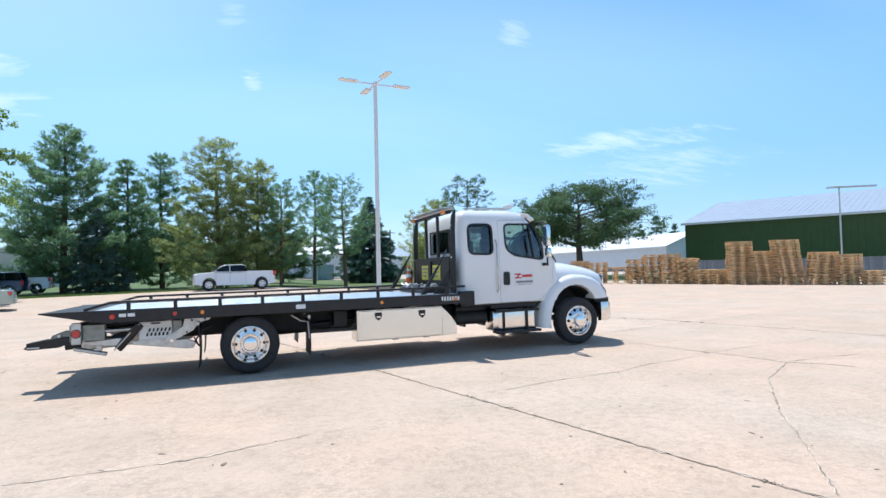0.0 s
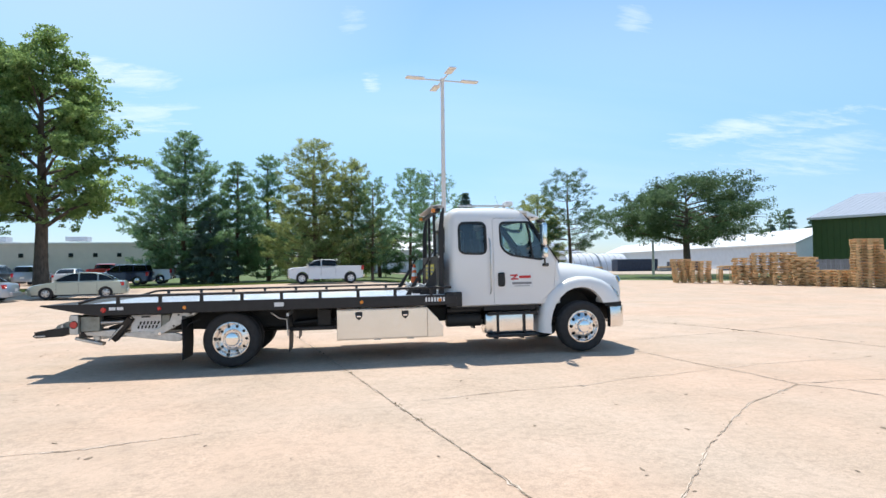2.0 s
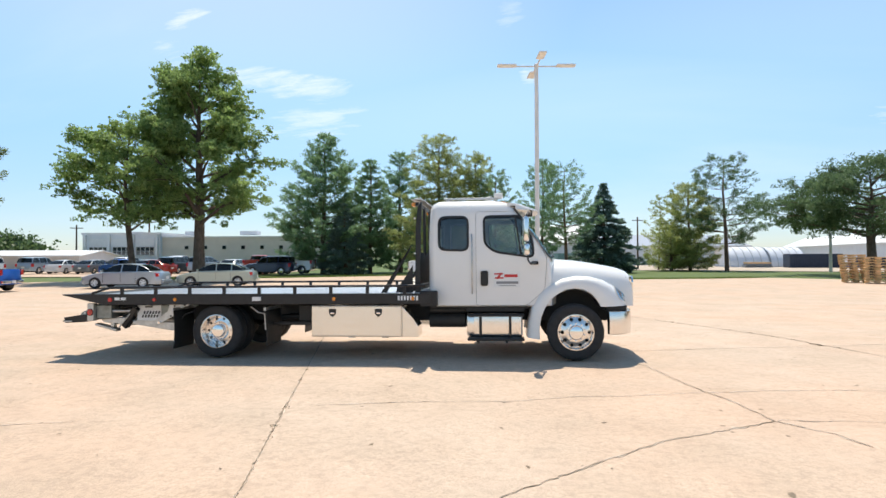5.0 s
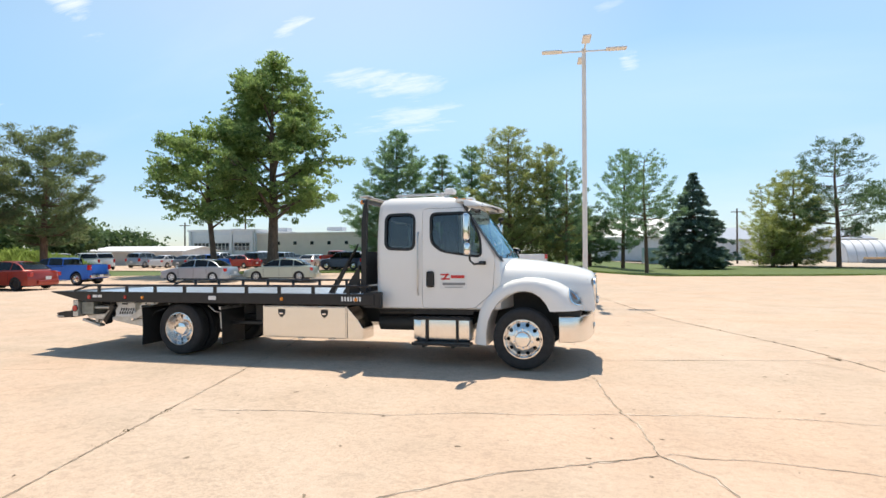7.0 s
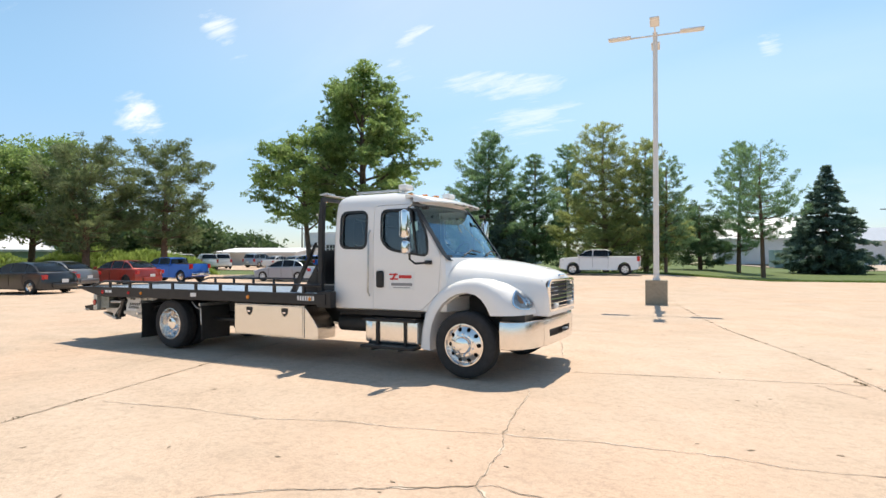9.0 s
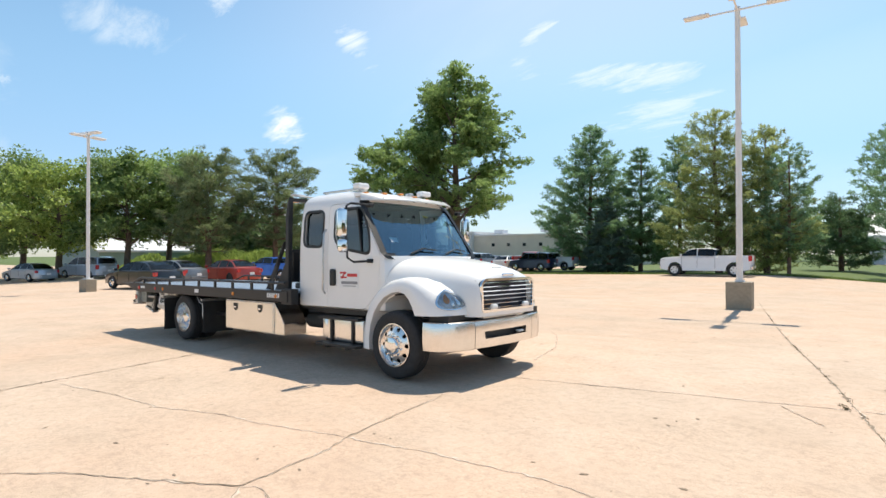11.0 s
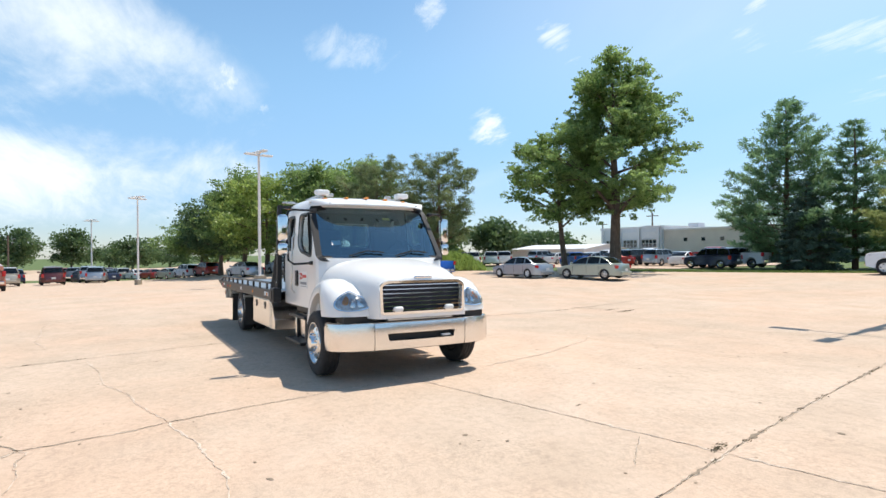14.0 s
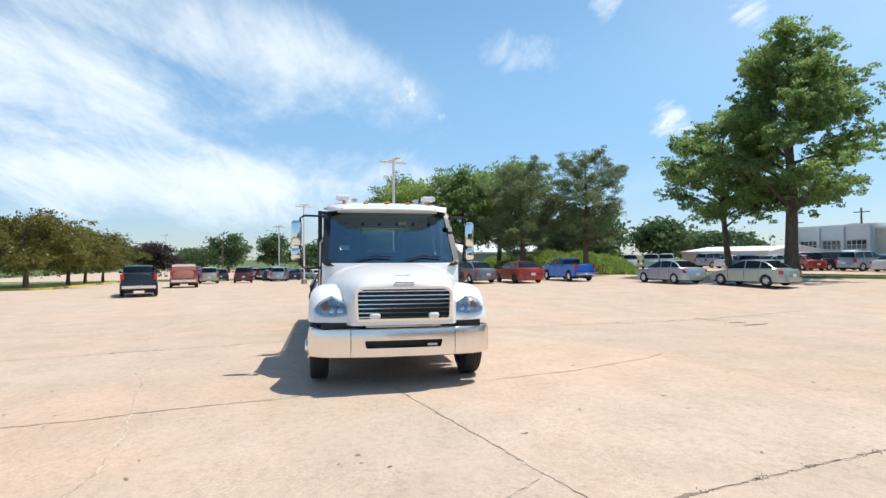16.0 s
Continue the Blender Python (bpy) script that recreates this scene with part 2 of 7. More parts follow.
CONCRETE = dict(color=(0.555, 0.427, 0.326), rough=0.9, vary=0.10, scale=22, bump=0.28, bump_scale=120, specks=0.22, second=(0.594, 0.487, 0.395), second_scale=0.35, second_amount=0.7, spec=0.3)
M_SLAB = mat("concrete_slab", objrand=0.035, **CONCRETE)
M_LOT = mat("concrete_lot", **CONCRETE)
M_SPALL = mat("spalled_concrete", (0.63, 0.52, 0.42), 0.95, vary=0.25, scale=30)
M_CRACK = mat("crack", (0.24, 0.186, 0.132), 0.95, vary=0.4, scale=20)
M_HAIRLINE = mat("hairline_crack", (0.37, 0.285, 0.21), 0.95, vary=0.3, scale=20)
M_BASE = mat("concrete_base", (0.33, 0.28, 0.21), 0.9, vary=0.2, scale=9, bump=0.4, bump_scale=50, second=(0.2, 0.17, 0.13), second_scale=2.5)
M_GRASS = mat("grass", (0.085, 0.13, 0.03), 0.9, vary=0.35, scale=3, bump=0.6, bump_scale=30, second=(0.16, 0.17, 0.05), second_scale=0.2)
M_WEED = leaf_mat("joint_weed", (0.06, 0.052, 0.028), (0.13, 0.11, 0.06), 0.15)
M_BLADE = leaf_mat("grass_blade", (0.09, 0.15, 0.03), (0.2, 0.25, 0.07))
M_KERB = mat("kerb_yellow", (0.62, 0.46, 0.10), 0.8, vary=0.2, scale=6)
M_BARK = mat("bark", (0.13, 0.095, 0.07), 0.95, vary=0.4, scale=10, bump=0.9, bump_scale=25, stretch=(1, 1, 0.3))
M_BARK_PINE = mat("bark_pine", (0.16, 0.10, 0.07), 0.95, vary=0.4, scale=10, bump=0.9, bump_scale=25, stretch=(1, 1, 0.3))
M_MAPLE = leaf_mat("leaf_maple", (0.115, 0.19, 0.055), (0.27, 0.36, 0.13), 0.52)
M_LIME = leaf_mat("leaf_lime", (0.14, 0.205, 0.045), (0.31, 0.385, 0.11), 0.52)
M_ELM = leaf_mat("leaf_elm", (0.08, 0.142, 0.045), (0.215, 0.295, 0.10), 0.52)
M_FARTREE = leaf_mat("leaf_far_tree", (0.04, 0.078, 0.03), (0.105, 0.16, 0.065), 0.4)
M_LOCUST = leaf_mat("leaf_locust", (0.08, 0.085, 0.018), (0.18, 0.165, 0.045), 0.40)
M_PLUM = leaf_mat("leaf_plum", (0.03, 0.018, 0.022), (0.08, 0.05, 0.05), 0.3)
M_WPINE = leaf_mat("needle_white_pine", (0.082, 0.162, 0.082), (0.225, 0.335, 0.17), 0.5)
M_OPINE = leaf_mat("needle_olive_pine", (0.135, 0.175, 0.064), (0.33, 0.37, 0.145), 0.52)
M_YPINE = leaf_mat("needle_yellow_pine", (0.165, 0.20, 0.06), (0.34, 0.37, 0.14), 0.5)
M_SPRUCE = leaf_mat("needle_spruce", (0.072, 0.122, 0.095), (0.18, 0.255, 0.2), 0.42)
M_SCOTS = leaf_mat("needle_dark_pine", (0.045, 0.088, 0.042), (0.13, 0.195, 0.09), 0.42)
M_GPINE = leaf_mat("needle_grey_pine", (0.08, 0.115, 0.055), (0.20, 0.245, 0.115), 0.48)
M_PAINT = mat("white_paint", (0.83, 0.815, 0.79), 0.35, coat=0.6, vary=0.015, scale=3)
M_CHROME = mat("chrome", (0.82, 0.82, 0.82), 0.06, 1.0)
M_ALU = mat("polished_aluminium", (0.82, 0.79, 0.76), 0.2, 1.0, vary=0.05, scale=30)
M_STEELBOX = mat("brushed_stainless", (0.78, 0.76, 0.72), 0.24, 1.0, vary=0.06, scale=14, stretch=(0.2, 1, 3))
M_DECK = mat("deck_plate", (0.62, 0.66, 0.72), 0.3, 0.9, vary=0.12, scale=6, bump=0.15, bump_scale=40)
M_BEDSTEEL = mat("dark_bed_steel", (0.020, 0.019, 0.02), 0.42, 0.2, vary=0.25, scale=6)
M_BLACK = mat("black_paint", (0.010, 0.010, 0.011), 0.45, vary=0.3, scale=9)
M_FRAME = mat("chassis_black", (0.022, 0.021, 0.02), 0.65, vary=0.4, scale=9, second=(0.06, 0.05, 0.04), second_scale=3)
M_RUBBER = mat("tyre_rubber", (0.022, 0.022, 0.023), 0.75, vary=0.3, scale=14, bump=0.3, bump_scale=60)
M_FLAP = mat("mud_flap", (0.02, 0.02, 0.02), 0.6, vary=0.3, scale=6)
M_GALV = mat("galvanised_steel", (0.55, 0.55, 0.54), 0.4, 0.85, vary=0.2, scale=10)
M_INTERIOR = mat("cab_interior", (0.05, 0.052, 0.056), 0.8, vary=0.2, scale=5)
M_GLASS = glass_mat("cab_glass", (0.60, 0.72, 0.68), mirror=0.06)
M_GLASS_TINT = glass_mat("tinted_glass", (0.42, 0.46, 0.45))
M_WSCREEN = glass_mat("windscreen_glass", (0.58, 0.76, 0.80), mirror=0.21, sheen=(0.62, 0.88, 1.0))
M_CARGLASS = mat("car_glass", (0.015, 0.018, 0.02), 0.04, 0.0, spec=0.8)
M_LENS = mat("headlight_housing", (0.60, 0.61, 0.62), 0.28, 0.35, vary=0.45, scale=18, bump=0.25, bump_scale=22)
M_GLASS_CLEAR = glass_mat("headlight_lens", (0.9, 0.92, 0.94), mirror=0.04)
M_AMBER_DEEP = mat("amber_reflector", (0.85, 0.32, 0.06), 0.3, 0.2)
M_GRILLE_BACK = mat("grille_mesh", (0.012, 0.014, 0.03), 0.5, vary=0.3, scale=30)
M_AMBER = mat("amber_lens", (0.85, 0.28, 0.03), 0.2, coat=0.8)
M_RED = mat("red_lens", (0.55, 0.02, 0.02), 0.2, coat=0.8)
M_SIGNRED = mat("sign_red", (0.60, 0.03, 0.03), 0.4)
M_SIGNGREY = mat("sign_grey", (0.25, 0.25, 0.26), 0.5)
M_WHITE = mat("white_plastic", (0.78, 0.78, 0.77), 0.4, vary=0.03, scale=5)
M_YELLOW = mat("yellow_sign", (0.75, 0.62, 0.08), 0.45, vary=0.06, scale=10)
M_ORANGE = mat("cone_orange", (0.80, 0.14, 0.03), 0.5, vary=0.05, scale=6)
M_LAMP = mat("lamp_white", (0.74, 0.72, 0.70), 0.45, vary=0.05, scale=4)
M_PALLET = mat("pallet_wood", (0.64, 0.43, 0.22), 0.85, vary=0.25, scale=7, objrand=0.22, bump=0.3, bump_scale=40, stretch=(0.3, 1, 1))
M_GREENWALL = mat("green_metal_wall", (0.045, 0.085, 0.02), 0.6, vary=0.08, scale=1.5)
M_ROOF = mat("metal_roof", (0.33, 0.37, 0.43), 0.5, 0.1, vary=0.06, scale=1.2)
M_WHITEROOF = mat("white_roof", (0.72, 0.73, 0.74), 0.5, vary=0.05, scale=0.6)
M_WALL = mat("cream_wall", (0.60, 0.56, 0.49), 0.8, vary=0.06, scale=0.9, bump=0.1)
M_WALLGREY = mat("pale_grey_wall", (0.62, 0.64, 0.67), 0.8, vary=0.06, scale=0.9)
M_TRIM = mat("white_trim", (0.66, 0.66, 0.66), 0.6, vary=0.05, scale=2)
M_TEAL = mat("teal_wall", (0.22, 0.33, 0.33), 0.7, vary=0.06, scale=1)
M_FENCE = mat("fence_board", (0.20, 0.22, 0.24), 0.85, vary=0.25, scale=4, objrand=0.15)
M_WINDOW = mat("window_glass", (0.02, 0.025, 0.03), 0.06, spec=0.8)

M_GRAVEL = mat("pale_gravel", (0.46, 0.38, 0.30), 0.95, vary=0.2, scale=6, bump=0.4, bump_scale=40)
M_CONTAINER = mat("navy_container", (0.03, 0.045, 0.08), 0.6, vary=0.2, scale=2)
M_TARP = mat("white_tarpaulin", (0.74, 0.76, 0.80), 0.55, vary=0.06, scale=1.5, bump=0.2, bump_scale=4)
M_TAIL = mat("dull_tail_steel", (0.30, 0.31, 0.28), 0.55, 0.5, vary=0.25, scale=9)

# ---- mesh tools ----
def link(name, me, material, parent=None, label=""):
    ob = new(name, me)
    if material:
        me.materials.append(material)
    if parent:
        ob.parent = parent
    return tagged(ob, label)


def part(name, bm, material, parent, label="", smooth=False, sharp=40):
    """Links a bmesh as one mesh object under a thing or a part."""
    bmesh.ops.recalc_face_normals(bm, faces=bm.faces)
    me = bpy.data.meshes.new(name)
    if smooth:
        for fc in bm.faces:
            fc.smooth = True
        for e in bm.edges:
            if len(e.link_faces) == 2 and e.calc_face_angle(0) > radians(sharp):
                e.smooth = False
    bm.to_mesh(me)
    bm.free()
    return link(name, me, material, parent, label)


def thing(name, m, label, category, group="", kind=""):
    ob = new(name)
    ob.matrix_basis = m
    ob.empty_display_size = 0.3
    return tagged(ob, label, category, group, kind)


def box(size, at=(0, 0, 0), bevel=0.0, turn=None, bm=None, seg=2):
    bm = bm or bmesh.new()
    m = Matrix.Translation(at) @ (turn or Matrix()) @ Matrix.Diagonal((*size, 1))
    made = bmesh.ops.create_cube(bm, size=1, matrix=m)["verts"]
    if bevel:
        es = list({e for v in made for e in v.link_edges})
        bmesh.ops.bevel(bm, geom=es, offset=bevel, segments=seg, affect="EDGES", profile=0.5)
    return bm


def rod(a, b, r, r2=None, seg=10, bm=None, caps=True):
    bm = bm or bmesh.new()
    a, b = Vector(a), Vector(b)
    q = (b - a).to_track_quat("Z", "Y").to_matrix().to_4x4()
    bmesh.ops.create_cone(bm, cap_ends=caps, segments=seg, radius1=r, radius2=r if r2 is None else r2, depth=(b - a).length, matrix=Matrix.Translation((a + b) / 2) @ q)
    return bm


def tube(points, radii, seg=8, bm=None):
    """A tube along points, with a radius at each."""
    bm = bm or bmesh.new()
    pts = [Vector(p) for p in points]
    if isinstance(radii, (int, float)):
        radii = [radii] * len(pts)
    rings, side = [], None
    for i, p in enumerate(pts):
        d = (pts[min(i + 1, len(pts) - 1)] - pts[max(i - 1, 0)]).normalized()
        if side is None:
            side = d.orthogonal().normalized()
        side = (side - d * side.dot(d)).normalized()
        up = d.cross(side)
        rings.append([bm.verts.new(p + (side * math.cos(a) + up * math.sin(a)) * radii[i]) for a in (2 * math.pi * k / seg for k in range(seg))])
    for a, b in zip(rings, rings[1:]):
        for k in range(seg):
            bm.faces.new((a[k], a[(k + 1) % seg], b[(k + 1) % seg], b[k]))
    bm.faces.new(rings[0][::-1])
    bm.faces.new(rings[-1])
    return bm


def lathe(profile, seg=40, bm=None, m=None):
    """Turns (radius, height) pairs round the y axis: height runs along y."""
    bm = bm or bmesh.new()
    m = m or Matrix()
    rings = []
    for r, h in profile:
        if r < 1e-6:
            rings.append([bm.verts.new(m @ Vector((0, h, 0)))])
        else:
            rings.append([bm.verts.new(m @ Vector((r * math.cos(a), h, r * math.sin(a)))) for a in (2 * math.pi * k / seg for k in range(seg))])
    for a, b in zip(rings, rings[1:]):
        for k in range(seg):
            if len(a) == 1 and len(b) == 1:
                continue
            if len(a) == 1:
                bm.faces.new((a[0], b[(k + 1) % seg], b[k]))
            elif len(b) == 1:
                bm.faces.new((a[k], a[(k + 1) % seg], b[0]))
            else:
                bm.faces.new((a[k], a[(k + 1) % seg], b[(k + 1) % seg], b[k]))
    return bm


def prism(poly, lo, hi, axis="y", bevel=0.0, bm=None, seg=3, width=None):
    """A polygon of (u, v) pairs pulled from lo to hi along an axis. width(v): half-width in place of lo and hi."""
    bm = bm or bmesh.new()

    def vert(u, v, w):
        if width:
            w = math.copysign(width(v), w)
        return {"y": (u, w, v), "x": (w, u, v), "z": (u, v, w)}[axis]

    a = [bm.verts.new(vert(u, v, lo)) for u, v in poly]
    b = [bm.verts.new(vert(u, v, hi)) for u, v in poly]
    n = len(poly)
    fa, fb = bm.faces.new(a), bm.faces.new(b[::-1])
    for k in range(n):
        bm.faces.new((a[k], b[k], b[(k + 1) % n], a[(k + 1) % n]))
    if bevel:
        es = list(fa.edges) + list(fb.edges)
        bmesh.ops.bevel(bm, geom=es, offset=bevel, segments=seg, affect="EDGES", profile=0.5, clamp_overlap=True)
    return bm


def loft(rings, closed=True, caps=True, bm=None):
    bm = bm or bmesh.new()
    rs = [[bm.verts.new(p) for p in r] for r in rings]
    n = len(rs[0])
    for a, b in zip(rs, rs[1:]):
        for k in range(n if closed else n - 1):
            bm.faces.new((a[k], a[(k + 1) % n], b[(k + 1) % n], b[k]))
    if caps and closed:
        bm.faces.new(rs[0][::-1])
        bm.faces.new(rs[-1])
    return bm


def cut(ob, cutters, op="DIFFERENCE"):
    """Cuts meshes out of a mesh for good."""
    for bm in cutters:
        bmesh.ops.recalc_face_normals(bm, faces=bm.faces)
        me = bpy.data.meshes.new("cutter")
        bm.to_mesh(me)
        bm.free()
        c = new("cutter", me)
        md = ob.modifiers.new("cut", "BOOLEAN")
        md.operation, md.object, md.solver = op, c, "EXACT"
        bpy.context.view_layer.update()
        # the cut is worked out in the part's own space
        parent, ob.parent = ob.parent, None
        bpy.context.view_layer.update()
        got = bpy.data.meshes.new_from_object(ob.evaluated_get(bpy.context.evaluated_depsgraph_get()))
        ob.modifiers.clear()
        ob.data, ob.parent = got, parent
        bpy.data.objects.remove(c)
    return ob


def quads(name, verts, material, parent=None, label="", per=4):
    """A mesh of loose faces of `per` corners each, from an array of corners."""
    v = np.asarray(verts, dtype=np.float32).reshape(-1, 3)
    n = len(v) // per
    me = bpy.data.meshes.new(name)
    me.vertices.add(len(v))
    me.vertices.foreach_set("co", v.ravel())
    me.loops.add(len(v))
    me.loops.foreach_set("vertex_index", np.arange(len(v), dtype=np.int32))
    me.polygons.add(n)
    me.polygons.foreach_set("loop_start", np.arange(0, len(v), per, dtype=np.int32))
    me.update(calc_edges=True)
    return link(name, me, material, parent, label)


def height_at(x, y):
    """The ground: nearly level round the truck, a shallow dip north of it, falling away to the west, rising to the grass in the north-west."""
    def step(a, b, v):
        s = min(1.0, max(0.0, (v - a) / (b - a)))
        return s * s * (3 - 2 * s)
    west = 1 - step(-14, -4, x)
    rear = -0.06 * (1 - step(-1, 8, x)) * (1 - west) * (1 - step(12, 20, y))
    dip = -0.3 * step(12, 22, y) * (1 - west) + 0.10 * step(20, 34, x)
    rise = (0.5 * (1 - west) * (1 - step(2, 10, x)) + 0.15 * west) * step(30, 46, y)
    fall = -0.025 * min(64.0, max(0.0, -16.0 - x)) * (1 - step(6, 22, y))
    return rear + dip + rise + fall + 0.04 * west


# ---- ground ----
JOINT = Vector((-0.302, 0.9533, 0))      # the long joints of the slabs run this way
ACROSS = Vector((0.9533, 0.302, 0))
JOINT_U = [-12.0, -2.6, 5.56, 15.36, 25.3]
JOINT_V = [-9.0, -4.3, 0.3, 8.13, 13.6, 18.8, 24.0, 29.0]
WIDE_U = (5.56, 15.36)


def ground_sheet():
    """One sheet out to the horizon, fine in the middle."""
    ticks = sorted({float(v) for v in np.concatenate([np.arange(-60, 61, 4), [-1800, -900, -450, -240, -140, -90, 90, 140, 240, 450, 900, 1800]])})
    bm = bmesh.new()
    grid = [[bm.verts.new((x, y, height_at(x, y) - 0.09)) for x in ticks] for y in ticks]
    for a, b in zip(grid, grid[1:]):
        for k in range(len(ticks) - 1):
            bm.faces.new((a[k], a[k + 1], b[k + 1], b[k]))
    return tagged(part("ground", bm, M_GRASS, None, smooth=True), "mown green grass ground reaching to the distance", "ground", kind="structure")


def sheet(name, outline, lift, material, label, category, step=3.0, hole=None):
    """A level-following patch over the ground: cells whose middle lies in the outline, cut to it at the rim."""
    bm = bmesh.new()
    vs = [bm.verts.new((x, y, 0)) for x, y in outline]
    bm.faces.new(vs)
    xs, ys = [p[0] for p in outline], [p[1] for p in outline]
    for axis, vals in ((0, xs), (1, ys)):
        v = min(vals) + step
        while v < max(vals):
            co, no = [0, 0, 0], [0, 0, 0]
            co[axis], no[axis] = v, 1
            bmesh.ops.bisect_plane(bm, geom=bm.verts[:] + bm.edges[:] + bm.faces[:], plane_co=co, plane_no=no)
            v += step
    for v in bm.verts:
        v.co.z = height_at(v.co.x, v.co.y) + lift
    return tagged(part(name, bm, material, None, smooth=True), label, category, kind="structure")


LOT = [(-170, -60), (75, -60), (75, 10), (52.7, 41.1), (33.5, 50.1), (27.3, 57.2), (11.2, 52.8), (-0.4, 50.8), (-10.6, 44.4), (-18.2, 40.8), (-24.4, 38.6), (-31.7, 34.4), (-75, 30), (-170, 22)]
ground_sheet()
pavement = sheet("pavement", LOT, -0.02, M_LOT, "broad tan concrete parking lot, weathered and cracked", "pavement", 4.0)
FAR_LOT = [(-110, 36.5), (-25.5, 44.9), (-20.0, 47.8), (-22.5, 72.1), (-52.4, 76.0), (-110, 60)]
sheet("far_pavement", FAR_LOT, -0.02, M_LOT, "pale concrete car park in front of the long building", "pavement", 8.0)


def slabs(parent):
    """The slabs round the truck, each its own piece, with open joints between."""
    random.seed(4)
    for i in range(len(JOINT_U) - 1):
        for j in range(len(JOINT_V) - 1):
            g = [0.006 if u in WIDE_U else 0.003 for u in (JOINT_U[i], JOINT_U[i + 1])]
            at_v = [7.6 if (v == 8.13 and i < 2) else v for v in JOINT_V]
            gv = [0.003 if (v == 8.13 and i >= 2) else 0.0004 for v in (JOINT_V[j], JOINT_V[j + 1])]
            u0, u1, v0, v1 = JOINT_U[i] + g[0], JOINT_U[i + 1] - g[1], at_v[j] + gv[0], at_v[j + 1] - gv[1]
            bm = bmesh.new()
            n = 10
            tilt = random.uniform(-0.001, 0.001)
            rows = []
            for b in range(n + 1):
                row = []
                for a in range(n + 1):
                    vv = v0 + (v1 - v0) * b / n
                    p = ACROSS * (u0 + (u1 - u0) * a / n) + JOINT * vv
                    row.append(bm.verts.new((p.x, p.y, height_at(p.x, p.y) + tilt)))
                rows.append(row)
            for b in range(n):
                for a in range(n):
                    bm.faces.new((rows[b][a], rows[b][a + 1], rows[b + 1][a + 1], rows[b + 1][a]))
            rim = [e for e in bm.edges if e.is_boundary]
            made = bmesh.ops.extrude_edge_only(bm, edges=rim)["geom"]
            for v in made:
                if isinstance(v, bmesh.types.BMVert):
                    v.co.z -= 0.05
            part("slab", bm, M_SLAB, parent, smooth=True, sharp=30)


def joint_seals(parent):
    """Dark old filler sunk in the open joints."""
    for u in WIDE_U:
        bm = bmesh.new()
        last = None
        for k in range(75):
            v = -9.0 + 0.5 * k
            ps = [ACROSS * (u + q * 0.014) + JOINT * v for q in (-1, 1)]
            pair = [bm.verts.new((p.x, p.y, height_at(p.x, p.y) - 0.004)) for p in ps]
            if last:
                bm.faces.new((last[0], last[1], pair[1], pair[0]))
            last = pair
        part("joint_seal", bm, M_CRACK, parent, "dark joint filler")


def crack(points, width, seed):
    """A wandering hairline crack, broken out wider here and there."""
    random.seed(seed)
    pts = [Vector((*p, 0)) for p in points]
    fine = []
    for a, b in zip(pts, pts[1:]):
        n = max(2, int((b - a).length / 0.06))
        side = (b - a).normalized().cross(Vector((0, 0, 1)))
        for k in range(n):
            fine.append(a.lerp(b, k / n) + side * random.uniform(-0.016, 0.016))
    fine.append(pts[-1])
    bm, rim = bmesh.new(), bmesh.new()
    last, edge, swell, chip = None, None, 0.0, 0.0
    for k, p in enumerate(fine):
        d = (fine[min(k + 1, len(fine) - 1)] - fine[max(k - 1, 0)]).normalized()
        s = d.cross(Vector((0, 0, 1)))
        swell *= 0.55
        chip *= 0.6
        if random.random() < 0.035:
            swell = random.uniform(1.0, 3.4)
        if random.random() < 0.08:
            chip = random.uniform(0.5, 1.6)
        end = 0.2 if k in (0, len(fine) - 1) else 1
        w = width * (random.uniform(0.25, 0.9) + swell) * end
        z = height_at(p.x, p.y)
        pair = [bm.verts.new((p.x + s.x * w * q, p.y + s.y * w * q, z + 0.007)) for q in (-0.5, 0.5)]
        g = [(w * 0.5 + (0.007 + 0.018 * chip) * random.uniform(0.1, 1.0)) * end for q in (0, 1)]
        pale = [rim.verts.new((p.x + s.x * e, p.y + s.y * e, z + 0.0045)) for e in (-g[0], g[1])]
        if last:
            bm.faces.new((last[0], last[1], pair[1], pair[0]))
            rim.faces.new((edge[0], edge[1], pale[1], pale[0]))
        last, edge = pair, pale
    part("crack_edge", rim, M_SPALL, pavement, "pale broken edge of a crack")
    return part("crack", bm, M_CRACK if width > 0.0055 else M_HAIRLINE, pavement)


def joint_weeds():
    """Small dry weeds and dirt caught in the open joints."""
    rng = np.random.default_rng(61)
    spots = [(12.08, 12.42, 0.05, 110), (12.02, 12.56, 0.04, 40), (0.7, 22.15, 0.3, 500), (0.1, 22.0, 0.2, 200)]
    for u, n in ((JOINT_U[3], 46), (JOINT_U[2], 26)):
        for v in rng.uniform(-3.0, 22.0, n):
            p = ACROSS * u + JOINT * float(v)
            spots.append((p.x, p.y, rng.uniform(0.02, 0.07), int(rng.uniform(6, 30))))
    cs = []
    for x, y, reach, n in spots:
        w, q = rng.normal(0, reach, n), rng.normal(0, min(0.02 + reach * 0.12, 0.05), n)
        px, py = x + JOINT.x * w + ACROSS.x * q, y + JOINT.y * w + ACROSS.y * q
        cs.append(np.column_stack([px, py, np.full(n, height_at(x, y) + 0.004) + np.abs(rng.normal(0, 0.005, n))]))
    c = np.concatenate(cs)
    return tagged(quads("joint_weeds", leaves(c, rng.uniform(0.008, 0.024, len(c)), rng, 0.6, flat=0.3), M_WEED, pavement), kind="stuff")


